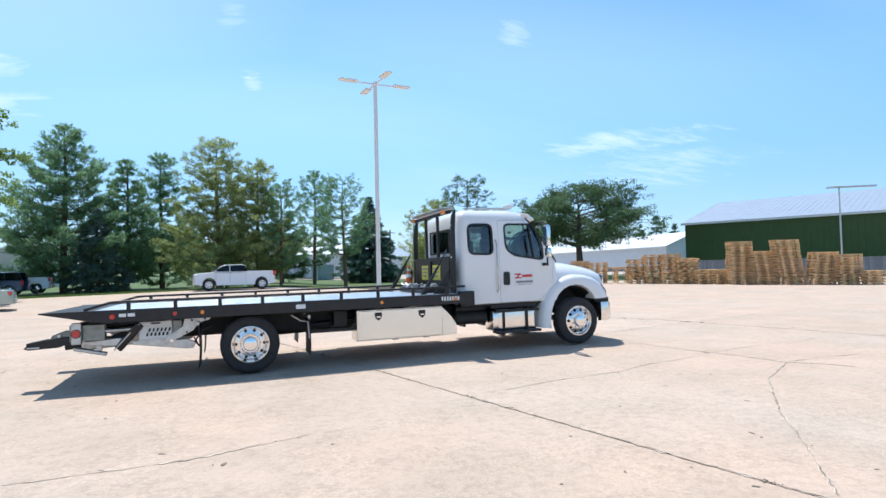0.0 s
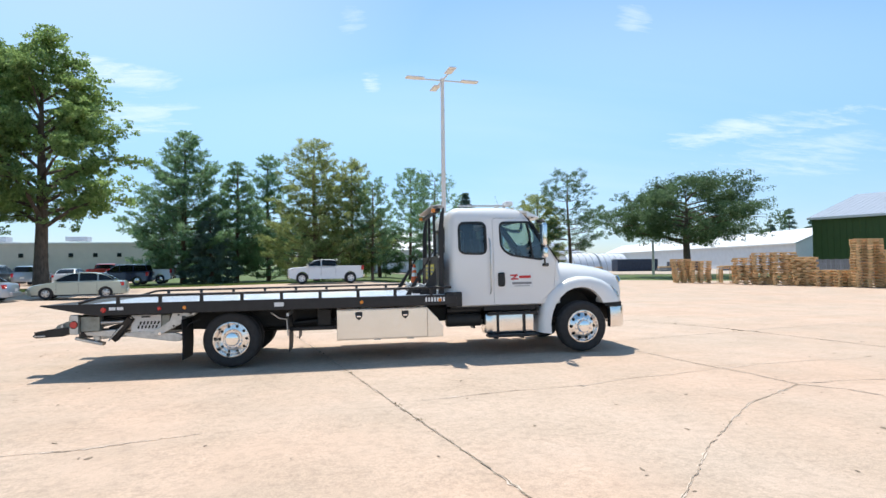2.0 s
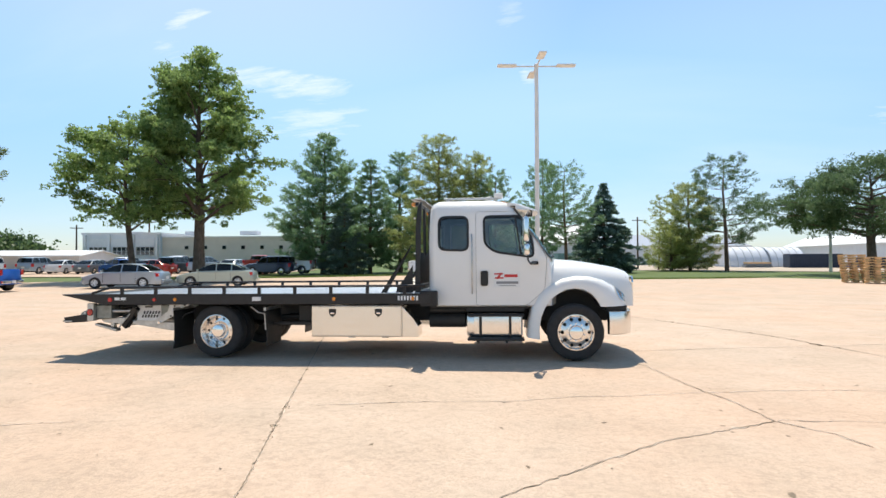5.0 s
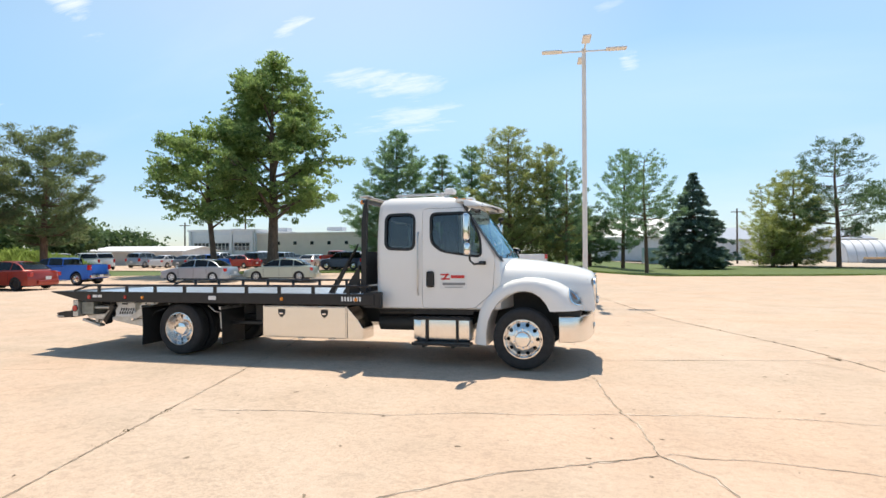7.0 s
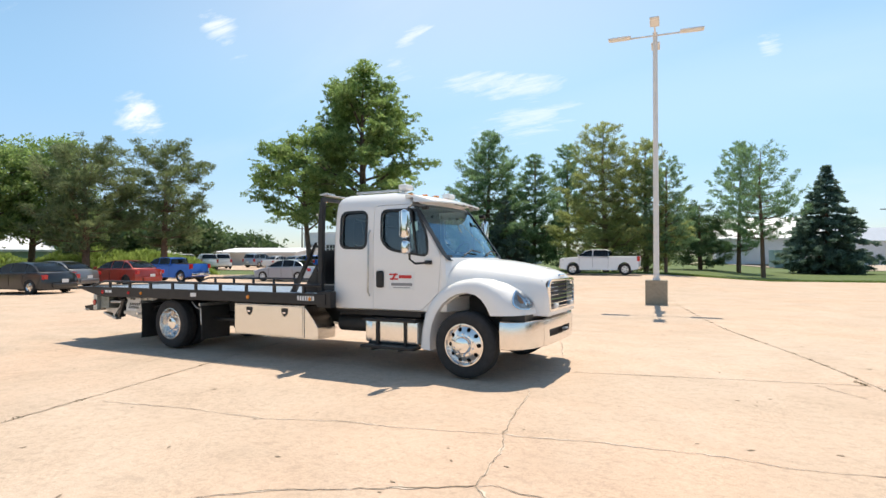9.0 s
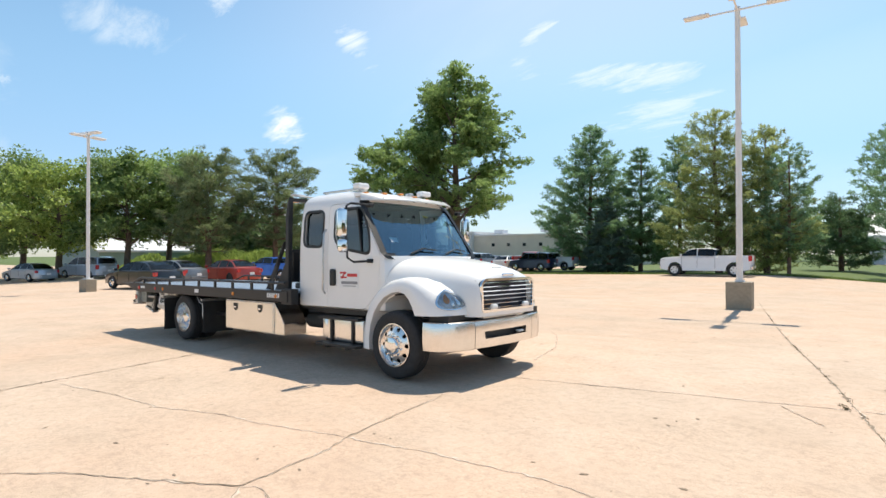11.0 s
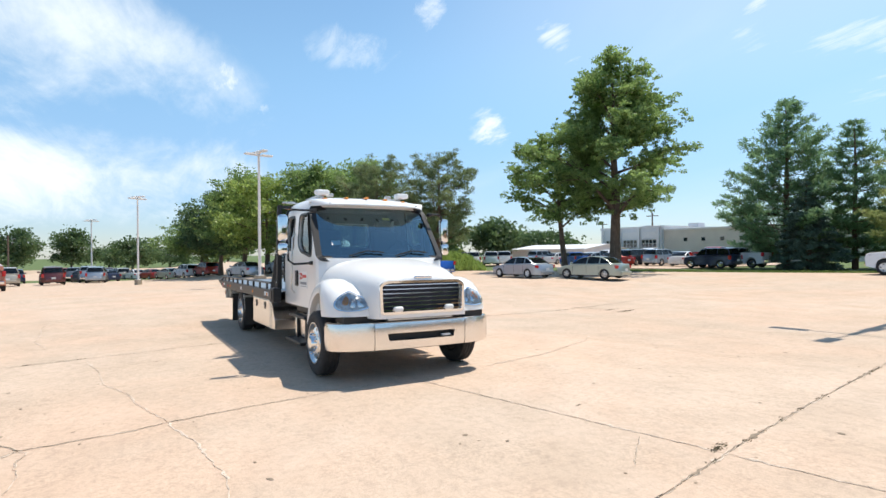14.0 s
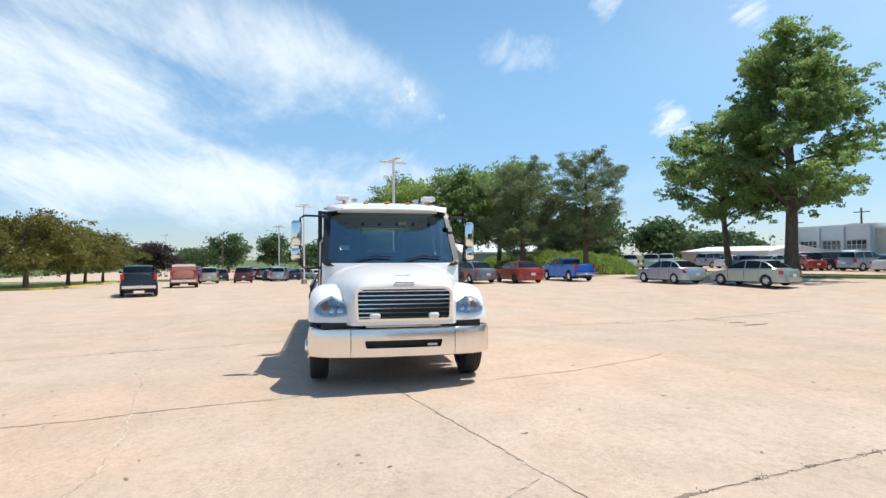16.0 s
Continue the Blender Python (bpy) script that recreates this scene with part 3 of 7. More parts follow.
def spalls():
    """Small chipped pits scattered over the slabs."""
    random.seed(77)
    bm = bmesh.new()
    for k in range(900):
        x, y = random.uniform(-6, 20), random.uniform(-4, 22)
        r, a, q = random.uniform(0.008, 0.035) * random.choice((0.6, 1, 1.6)), random.uniform(0, 3.14), random.uniform(0.25, 0.7)
        z = height_at(x, y) + 0.005
        ring = []
        for j in range(7):
            t = 2 * math.pi * j / 7
            e = r * random.uniform(0.6, 1.2)
            u, v = e * math.cos(t), e * q * math.sin(t)
            ring.append(bm.verts.new((x + u * math.cos(a) - v * math.sin(a), y + u * math.sin(a) + v * math.cos(a), z)))
        bm.faces.new(ring)
    return tagged(part("chipped_pits", bm, M_CRACK, pavement), kind="stuff")


CRACKS = [
    ([(8.82, 8.0), (8.32, 7.82), (7.77, 7.64), (7.1, 7.5), (6.4, 7.17), (5.24, 7.0), (4.0, 6.7)], 0.004),
    ([(8.82, 8.0), (8.7, 8.45), (8.58, 8.9), (8.44, 9.55), (8.27, 9.98), (8.24, 10.5)], 0.012),
    ([(8.82, 8.0), (8.98, 7.68), (9.08, 7.22), (9.18, 6.75), (9.58, 6.37), (9.73, 6.0)], 0.013),
    ([(9.18, 6.75), (8.65, 6.4), (7.9, 5.9), (7.12, 5.1), (6.48, 4.41), (6.05, 3.85), (5.1, 2.7)], 0.011),
    ([(9.18, 6.75), (9.27, 6.84), (9.6, 6.8), (9.95, 6.9), (10.9, 6.85)], 0.005),
    ([(8.82, 8.0), (9.07, 8.04), (9.76, 8.26), (10.25, 8.33), (10.75, 8.44), (11.18, 8.4), (12.0, 8.6)], 0.004),
    ([(-3.4, 5.0), (-2.1, 5.0), (-0.7, 5.25), (0.57, 5.34), (1.03, 5.5), (1.75, 5.73)], 0.005),
    ([(7.85, 12.45), (7.35, 13.9), (6.1, 15.9), (5.5, 16.5)], 0.010),
    ([(-1.3, 21.5), (-0.2, 21.9), (1.2, 22.3)], 0.02),
    ([(11.5, 12.06), (12.04, 11.47)], 0.008),
]

# ---- trees ----
def leaves(centres, sizes, rng, narrow=1.0, along=None, flat=0.0):
    """Corners of one small four-cornered leaf at each centre. along: the way it points, where it has one."""
    n = len(centres)
    d = rng.normal(size=(n, 3))
    if along is not None:
        d = along + 0.55 * d
    d /= np.linalg.norm(d, axis=1, keepdims=True) + 1e-9
    s = rng.normal(size=(n, 3))
    s[:, 2] *= 1 - flat
    s -= d * (s * d).sum(1, keepdims=True)
    s /= np.linalg.norm(s, axis=1, keepdims=True) + 1e-9
    L, W = sizes[:, None] * 0.5, sizes[:, None] * 0.5 * narrow
    c = centres
    return np.stack([c - d * L, c + s * W - d * L * 0.1, c + d * L, c - s * W - d * L * 0.1], axis=1).reshape(-1, 3)


def broadleaf(name, m, label, h, crown, trunk_h, env, leaf, rng_seed, count=15000, size=0.24, trunk_r=0.22, limbs=18, clump=0.55, lean=0.0, fill=0.5, twigs=6, leaf_w=0.72):
    """A leafy tree: trunk, limbs that fork, and clumps of leaves round the forks within an uneven outline. env: (height 0..1, reach 0..1) pairs."""
    rng = np.random.default_rng(rng_seed)
    t = thing(name, m, label, "tree", "trees")
    trunk = [(0, 0, -0.15), (0.02 * h * lean, 0, trunk_h * 0.6), (0.04 * h * lean, 0.1, trunk_h * 1.4), (0.05 * h * lean, -0.08, h * 0.6), (0.03 * h * lean, 0.05, h * 0.86)]
    bm = tube(trunk, [trunk_r * 1.35, trunk_r, trunk_r * 0.85, trunk_r * 0.45, 0.03], 9)
    zs, rs = [e[0] for e in env], [e[1] for e in env]
    tips = []
    for i in range(limbs):
        f = (i + 0.5) / limbs
        z0 = trunk_h + (h * 0.86 - trunk_h) * f * 0.92
        az = i * 2.4 + rng.uniform(-0.4, 0.4)
        z1 = min(h * 0.97, z0 + h * rng.uniform(0.05, 0.16))
        reach = crown * float(np.interp((z1 - trunk_h) / (h - trunk_h), zs, rs)) * rng.uniform(0.72, 1.08)
        k = np.interp(z0, [p[2] for p in trunk], [p[0] for p in trunk])
        a = Vector((k, 0, z0))
        b = Vector((k + math.cos(az) * reach * 0.5, math.sin(az) * reach * 0.5, z0 + (z1 - z0) * 0.7))
        c = Vector((k + math.cos(az) * reach * 0.93, math.sin(az) * reach * 0.93, z1))
        r = trunk_r * (0.42 - 0.25 * f)
        tube([a, b, c], [r, r * 0.6, 0.015], 5, bm)
        for q in range(7):
            s = rng.uniform(0.3, 1.0)
            p = (a.lerp(b, s * 2) if s < 0.5 else b.lerp(c, s * 2 - 1))
            out = Vector((math.cos(az + rng.uniform(-1.3, 1.3)), math.sin(az + rng.uniform(-1.3, 1.3)), rng.uniform(-0.25, 0.55))) * reach * rng.uniform(0.12, 0.34)
            e = p + out
            tube([p, p.lerp(e, 0.55) + Vector((0, 0, 0.1)), e], [r * 0.3, r * 0.2, 0.008], 4, bm)
            tips += [p.lerp(e, 0.5), e, e + out * 0.3]
    tips = np.array([list(p) for p in tips])
    tips = tips[tips[:, 2] > trunk_h * 0.85]
    tips = tips[rng.random(len(tips)) < fill]
    top = np.array([[0.03 * h * lean + rng.normal(0, crown * 0.13), rng.normal(0, crown * 0.13), h * rng.uniform(0.82, 0.97)] for _ in range(12)])
    tips = np.concatenate([tips, top])
    part("trunk", bm, M_BARK, t, smooth=True, sharp=60)
    scale = rng.uniform(0.45, 1.2, len(tips)) * clump
    n = len(tips) * twigs
    per = rng.choice(len(tips), n, p=scale ** 1.6 / (scale ** 1.6).sum())
    ends = tips[per] + np.clip(rng.normal(size=(n, 3)), -1.6, 1.6) * np.array([1, 1, 0.7]) * scale[per][:, None] * 0.62
    weight = rng.uniform(0.2, 1.0, n)
    at = rng.choice(n, count, p=weight / weight.sum())
    c = ends[at] + np.clip(rng.normal(size=(count, 3)), -1.3, 1.3) * np.array([1, 1, 0.55]) * (weight[at] * size * 1.55)[:, None]
    quads("crown", leaves(c, rng.uniform(0.6, 1.3, count) * size, rng, leaf_w, flat=0.35), leaf, t)
    return t


def conifer(name, m, label, h, crown, base, leaf, rng_seed, whorls=22, branches=6, tuft=14, size=0.3, rise=0.15, droop=0.0, full=1.0, power=0.85, ragged=0.25, bark=None, trunk_r=0.16, narrow=0.17, tuft_r=0.26, twigs=5.0, spread=0.34, flat=0.6, top_flat=0.0, bare=0.25):
    """A needle tree: whorls of boughs on a straight trunk, each bough set with tufts of needles."""
    rng = np.random.default_rng(rng_seed)
    t = thing(name, m, label, "tree", "trees")
    bend = rng.uniform(-0.25, 0.25, 2)
    bm = tube([(0, 0, -0.15), (bend[0] * 0.3, 0, h * 0.3), (bend[0], bend[1], h * 0.7), (bend[0] * 0.6, bend[1] * 0.6, h * 0.97)], [trunk_r * 1.3, trunk_r, trunk_r * 0.55, 0.02], 8)
    cs, ds = [], []
    for w in range(whorls):
        f = (w + rng.uniform(-0.3, 0.3)) / whorls
        f = min(0.985, max(0.0, f))
        z = base + (h - base) * f
        k = branches + (1 if rng.random() < 0.5 else 0)
        env = max(top_flat, 1 - f) ** power * min(1, 0.55 + f * 3.5)
        for b in range(k + 2):
            if rng.random() > full:
                continue
            az = rng.uniform(0, 6.283)
            L = max(0.22, crown * env * rng.uniform(1 - ragged, 1 + ragged * 0.6))
            up = rise * L * (0.4 + f) - droop * L
            p0 = np.array([bend[0] * f, bend[1] * f, z])
            mid = p0 + np.array([math.cos(az) * L * 0.55, math.sin(az) * L * 0.55, up * 0.3 - droop * L * 0.1])
            end = p0 + np.array([math.cos(az) * L, math.sin(az) * L, up + rise * L * 0.35])
            r = max(0.008, trunk_r * 0.26 * (1 - f) + 0.006)
            tube([p0, mid, end], [r, r * 0.6, 0.005], 4, bm)
            side = np.array([-math.sin(az), math.cos(az), 0])
            n = max(3, int(round(L * twigs)))
            s = np.sqrt(rng.uniform(bare ** 2, 1.0, n))[:, None]
            s[0] = 1.0
            line = np.where(s < 0.55, p0 + (mid - p0) * (s / 0.55), mid + (end - mid) * ((s - 0.55) / 0.45))
            reach = rng.uniform(-1, 1, (n, 1)) * spread * L * (1.12 - s)
            hub = line + reach * side + np.array([0, 0, 1.0]) * rng.normal(size=(n, 1)) * tuft_r * 0.3
            if tuft_r > 0.4:
                for q in range(n):
                    tube([line[q] - (line[q] - p0) * 0.12, (line[q] + hub[q]) / 2, hub[q]], [r * 0.35, r * 0.28, 0.006], 3, bm)
            k2 = rng.uniform(0.7, 1.3, n) * tuft_r * (0.65 + 0.35 * min(1.0, L / crown * 1.6))
            m2 = np.maximum(6, (1.25 * tuft * (k2 / tuft_r) ** 2).astype(int))
            idx = np.repeat(np.arange(n), m2)
            d = rng.normal(size=(len(idx), 3)) + np.array([0, 0, 0.45])
            d /= np.linalg.norm(d, axis=1, keepdims=True)
            rad = (rng.uniform(0.1, 1.0, len(idx)) ** 0.6 * k2[idx])[:, None]
            cs.append(hub[idx] + d * rad * np.array([1, 1, flat]))
            ds.append(d * 0.8 + np.tile((end - p0) / L, (len(idx), 1)) * 0.6)
    part("trunk", bm, bark or M_BARK_PINE, t, smooth=True, sharp=60)
    c, d = np.concatenate(cs), np.concatenate(ds)
    quads("crown", leaves(c, rng.uniform(0.7, 1.3, len(c)) * size, rng, narrow, along=d), leaf, t)
    return t


def at_ground(x, y, turn=0.0, grow=1.0):
    return pose(x, y, height_at(x, y), 0, 0, turn) @ Matrix.Scale(grow, 4)


MAPLE_ENV = [(0, 0.62), (0.15, 0.95), (0.35, 1.0), (0.55, 0.78), (0.75, 0.55), (0.9, 0.4), (1, 0.2)]
ROUND_ENV = [(0, 0.6), (0.2, 0.95), (0.5, 1.0), (0.8, 0.75), (1, 0.3)]
broadleaf("maple_tree", at_ground(-19.4, 40.2, grow=1.18), "tall green maple tree in the grass strip behind parked cars", 15.3, 4.75, 3.4, MAPLE_ENV, M_MAPLE, 11, 120000, 0.142, 0.34, 32, 0.85, fill=0.75)
broadleaf("maple_tree", at_ground(-23.8, 38.7, 40, grow=1.10), "smaller green maple tree beside the tall one", 11.6, 4.3, 3.2, ROUND_ENV, M_MAPLE, 12, 70000, 0.142, 0.2, 24, 0.74, lean=-1.0, fill=0.75)

conifer("white_pine", at_ground(-15.5, 55.7, grow=1.22), "tall dense white pine at the edge of the lot", 11.9, 4.9, 0.7, M_WPINE, 21, 26, 7, 16, 0.34, 0.28, 0.0, power=0.72, ragged=0.36, trunk_r=0.2, tuft_r=0.34, twigs=3.6)
conifer("blue_spruce", at_ground(-12.3, 53.6, grow=1.11), "blue-grey spruce with layered boughs at the edge of the lot", 6.4, 2.8, 0.2, M_SPRUCE, 22, 19, 10, 18, 0.22, 0.0, 0.16, power=0.95, ragged=0.2, narrow=0.3, tuft_r=0.2, twigs=7.0, spread=0.3, flat=0.4)
conifer("white_pine", at_ground(-11.0, 57.4, grow=1.19), "dark green pine in the row behind the lot", 10.1, 2.7, 0.8, M_WPINE, 23, 20, 6, 15, 0.34, 0.28, 0.0, power=0.66, ragged=0.45, tuft_r=0.3, twigs=4.0)
conifer("white_pine", at_ground(-8.7, 61.3, grow=1.24), "dark green pine in the row behind the lot", 10.9, 2.9, 0.2, M_WPINE, 24, 20, 5, 15, 0.34, 0.34, 0.0, power=0.6, ragged=0.5, tuft_r=0.3, twigs=4.0)
conifer("olive_pine", at_ground(-2.9, 54.5, grow=1.21), "broad olive-green pine behind the white pickup", 10.9, 4.2, 0.15, M_OPINE, 25, 20, 7, 16, 0.30, 0.3, 0.0, power=0.5, ragged=0.42, trunk_r=0.2, tuft_r=0.32, twigs=3.8)
conifer("olive_pine", at_ground(0.4, 55.5, grow=1.21), "broad olive-green pine behind the white pickup", 9.6, 3.3, 0.15, M_OPINE, 26, 18, 6, 16, 0.30, 0.3, 0.0, power=0.5, ragged=0.45, tuft_r=0.3, twigs=4.0)
conifer("thin_pine", at_ground(2.4, 53.5, grow=1.07), "thin sparse pine with a bare trunk", 8.9, 2.5, 1.6, M_WPINE, 27, 17, 5, 14, 0.27, 0.4, 0.0, full=0.95, power=0.5, ragged=0.5, trunk_r=0.11, tuft_r=0.24, twigs=4.4, bare=0.35)
conifer("white_pine", at_ground(6.7, 70.8, grow=1.28), "open young white pine standing on the lawn", 10.9, 3.0, 1.6, M_WPINE, 28, 16, 5, 14, 0.32, 0.5, 0.0, full=0.85, power=0.62, ragged=0.4, trunk_r=0.14, tuft_r=0.3, twigs=3.6, bare=0.3)
conifer("thin_pine", at_ground(9.3, 61.6, grow=1.22), "thin sparse pine with a bare trunk", 9.6, 2.9, 2.8, M_WPINE, 29, 15, 5, 15, 0.28, 0.35, 0.0, full=0.92, power=0.4, ragged=0.5, trunk_r=0.13, tuft_r=0.3, twigs=3.2, bare=0.45)
conifer("blue_spruce", at_ground(15.0, 78.4, grow=1.44), "dense dark conical spruce on the lawn", 8.4, 3.9, 0.15, M_SPRUCE, 30, 27, 11, 17, 0.26, -0.02, 0.14, power=1.0, ragged=0.22, narrow=0.3, tuft_r=0.23, twigs=5.6, spread=0.3, flat=0.42)
conifer("thin_pine", at_ground(24.6, 93.0, grow=1.38), "thin pale young pine on the lawn", 8.4, 1.8, 1.5, M_YPINE, 31, 14, 4, 10, 0.28, 0.5, 0.0, full=0.7, power=0.5, ragged=0.5, trunk_r=0.09, tuft_r=0.26, twigs=4.0)
conifer("olive_pine", at_ground(27.8, 87.0, grow=1.34), "bushy yellow-green pine on the lawn", 9.4, 3.8, 0.2, M_YPINE, 32, 18, 8, 15, 0.32, 0.3, 0.0, power=0.5, ragged=0.4, tuft_r=0.36, twigs=3.4)
conifer("olive_pine", at_ground(25.0, 86.0, grow=1.35), "low bushy yellow-green pine on the lawn", 4.6, 3.4, 0.1, M_YPINE, 33, 10, 8, 15, 0.32, 0.3, 0.0, power=0.5, ragged=0.4, tuft_r=0.36, twigs=3.4)
conifer("thin_pine", at_ground(31.6, 83.2, grow=1.39), "tall leaning open pine on the lawn", 11.2, 3.5, 2.6, M_SCOTS, 34, 15, 5, 18, 0.28, 0.35, 0.0, full=0.95, power=0.4, ragged=0.5, trunk_r=0.17, tuft_r=0.36, twigs=2.7, bare=0.45)
conifer("white_pine", at_ground(2.9, 71.3, grow=1.18), "low green pine far behind the lawn", 6.2, 3.4, 0.2, M_SCOTS, 35, 12, 7, 16, 0.34, 0.2, 0.0, power=0.5, ragged=0.35, tuft_r=0.36, twigs=3.0)
DOME_ENV = [(0, 0.80), (0.18, 1.0), (0.42, 0.95), (0.68, 0.74), (0.88, 0.46), (1, 0.2)]
broadleaf("dark_pine", at_ground(39.7, 64.4, 70), "broad dome-topped dark pine with spreading limbs behind the pallets", 12.2, 9.4, 3.5, DOME_ENV, M_SCOTS, 36, 62000, 0.34, 0.42, 30, 1.05, fill=0.34, twigs=9, leaf_w=0.30)
conifer("dark_pine", at_ground(-32.1, 30.5, grow=1.10), "open dark pine at the far side of the lot", 9.6, 3.8, 2.2, M_GPINE, 37, 12, 7, 46, 0.28, 0.35, 0.0, full=0.85, power=0.4, ragged=0.45, trunk_r=0.2, tuft_r=0.5, twigs=2.4, spread=0.45, flat=0.5, bare=0.45)
conifer("dark_pine", at_ground(-33.1, 25.0, grow=1.05), "brownish pine at the far side of the lot", 9.2, 4.1, 1.8, M_GPINE, 38, 12, 7, 46, 0.28, 0.35, 0.0, full=0.9, power=0.38, ragged=0.45, trunk_r=0.22, tuft_r=0.5, twigs=2.4, spread=0.45, flat=0.5, bare=0.4)
TALL_ENV = [(0, 0.45), (0.2, 0.85), (0.45, 1.0), (0.7, 0.7), (0.88, 0.4), (1, 0.15)]
FLAT_ENV = [(0, 0.75), (0.25, 1.0), (0.6, 0.95), (0.85, 0.8), (1, 0.4)]
for x, y, h, r, env, leaf, s, lab in ((-40.0, 21.0, 9.9, 4.2, ROUND_ENV, M_ELM, 41, "dark green shade tree along the car park"), (-41.3, 24.9, 10.6, 4.6, FLAT_ENV, M_MAPLE, 42, "tall green shade tree along the car park"), (-44.6, 17.0, 9.3, 4.7, FLAT_ENV, M_LIME, 43, "bright yellow-green shade tree along the car park"), (-50.1, 15.4, 10.7, 4.4, TALL_ENV, M_ELM, 44, "dark green shade tree along the car park"), (-56.3, 13.4, 9.2, 4.4, TALL_ENV, M_SCOTS, 45, "dark narrow tree along the car park"), (-63.6, 11.7, 6.6, 4.6, ROUND_ENV, M_ELM, 46, "distant green tree along the car park")):
    broadleaf("shade_tree", at_ground(x, y, grow=1.08), lab, h, r, 2.1, env, leaf, s, 29000, 0.205, 0.24, 22, 0.95, fill=0.75)
for x, y, h, s in ((-32.6, -15.2, 5.7, 51), (-41.0, -19.6, 5.6, 52), (-48.3, -19.5, 5.9, 53), (-59.0, -22.6, 5.8, 54), (-71.0, -25.6, 6.0, 55)):
    broadleaf("locust_tree", at_ground(x, y, grow=1.05), "low olive-brown locust tree on a grass island", h, 4.7, 1.3, ROUND_ENV, M_LOCUST, s, 18000, 0.20, 0.17, 18, 0.85, fill=0.8)
broadleaf("plum_tree", at_ground(-83.4, -23.1, grow=1.10), "dark purple-leaved tree at the end of the row", 5.5, 3.7, 1.2, ROUND_ENV, M_PLUM, 56, 10000, 0.28, 0.16, 16, 0.9)
for x, y, h, r, s in ((-140.7, -23.7, 8.6, 4.4, 57), (-159.7, -15.2, 9.4, 3.6, 58), (-142.6, -0.3, 6.5, 6, 59), (-158.0, -34.5, 6, 8, 60), (-70.3, 43.5, 7.0, 5.0, 61), (-55.2, 39.2, 6.0, 4.5, 62), (-168, -70, 5.6, 8, 71), (-172, -54, 5.2, 8, 72), (-175, -39, 5.6, 8, 73), (-176, -8, 5.0, 8, 74), (-178, 8, 5.4, 8, 75), (-170, 24, 5.2, 8, 76), (-23.9, 137.0, 8.0, 6.0, 63), (-17.7, 143.7, 9.5, 6.5, 64), (-9.5, 151.1, 8.5, 6.5, 65), (-1.7, 145.9, 7.5, 6.0, 66), (5.0, 152.5, 9.0, 7.0, 67), (-62.6, 54.8, 5.6, 2.7, 68), (-81.4, 72.6, 4.6, 4.5, 69), (-75.2, 74.6, 4.2, 4.5, 70)):
    broadleaf("distant_tree", at_ground(x, y, grow=1.13), "distant dark green tree", h, r, 1.2, ROUND_ENV, M_FARTREE, s, 5000, 0.52, 0.25, 12, 1.4, fill=0.8)
for x, y, h, s in ((119.2, 159.1, 12.5, 91), (124.5, 158.7, 16.0, 92), (131.3, 158.2, 13.0, 93)):
    conifer("distant_spruce", at_ground(x, y, grow=1.13), "distant dark spruce behind the white-roofed shed", h, 4.0, 0.5, M_SPRUCE, s, 14, 6, 12, 0.6, 0.0, 0.1, power=0.9, narrow=0.35, tuft_r=0.6, twigs=1.8)


def grass_bank(x0, y0, x1, y1, half, high, rng_seed):
    """A long low bank of rank grass and weeds."""
    t = thing("grass_bank", Matrix.Identity(4), "low bank of bright green weeds behind the pines", "bank")
    rng = np.random.default_rng(rng_seed)
    a, along = Vector((x0, y0, 0)), Vector((x1 - x0, y1 - y0, 0))
    across = Vector((-along.y, along.x, 0)).normalized()

    def top(u, v):
        q = a + along * u + across * (v * half)
        ends = max(0.0, 1 - abs(2 * u - 1) ** 5)
        lump = 0.8 + 0.35 * noise.noise(q * 0.35) + 0.15 * noise.noise(q * 1.3)
        return Vector((q.x, q.y, height_at(q.x, q.y) - 0.05 + high * ends * max(0.0, 1 - v * v) * lump))
    bm = bmesh.new()
    grid = [[bm.verts.new(top(i / 40, -1 + j / 8)) for j in range(17)] for i in range(41)]
    for i in range(40):
        for j in range(16):
            bm.faces.new((grid[i][j], grid[i + 1][j], grid[i + 1][j + 1], grid[i][j + 1]))
    bmesh.ops.recalc_face_normals(bm, faces=bm.faces)
    part("mound", bm, M_GRASS, t, smooth=True)
    bm = bmesh.new()
    for u, v, g, h, lx, ly in zip(rng.random(16000), rng.uniform(-0.98, 0.98, 16000), rng.uniform(0, 6.28, 16000), rng.uniform(0.15, 0.5, 16000), rng.normal(0, 0.12, 16000), rng.normal(0, 0.12, 16000)):
        q, w = top(u, v), Vector((math.cos(g), math.sin(g), 0)) * 0.07
        bm.faces.new([bm.verts.new(c) for c in (q - w, q + w, q + Vector((lx, ly, h)))])
    part("weed_cover", bm, M_LIME, t, "rank yellow-green weeds")


grass_bank(-40.8, 24.1, -34.8, 36.8, 3.6, 2.1, 91)
from mathutils.bvhtree import BVHTree

# ---- tow truck: x forward from the front axle, y to its left, z up ----
truck = thing("tow_truck", pose(7.24, 11.16, 0.012, -0.5, -0.45, 3.5), "white extended-cab tow truck with a long dark flat bed", "truck")

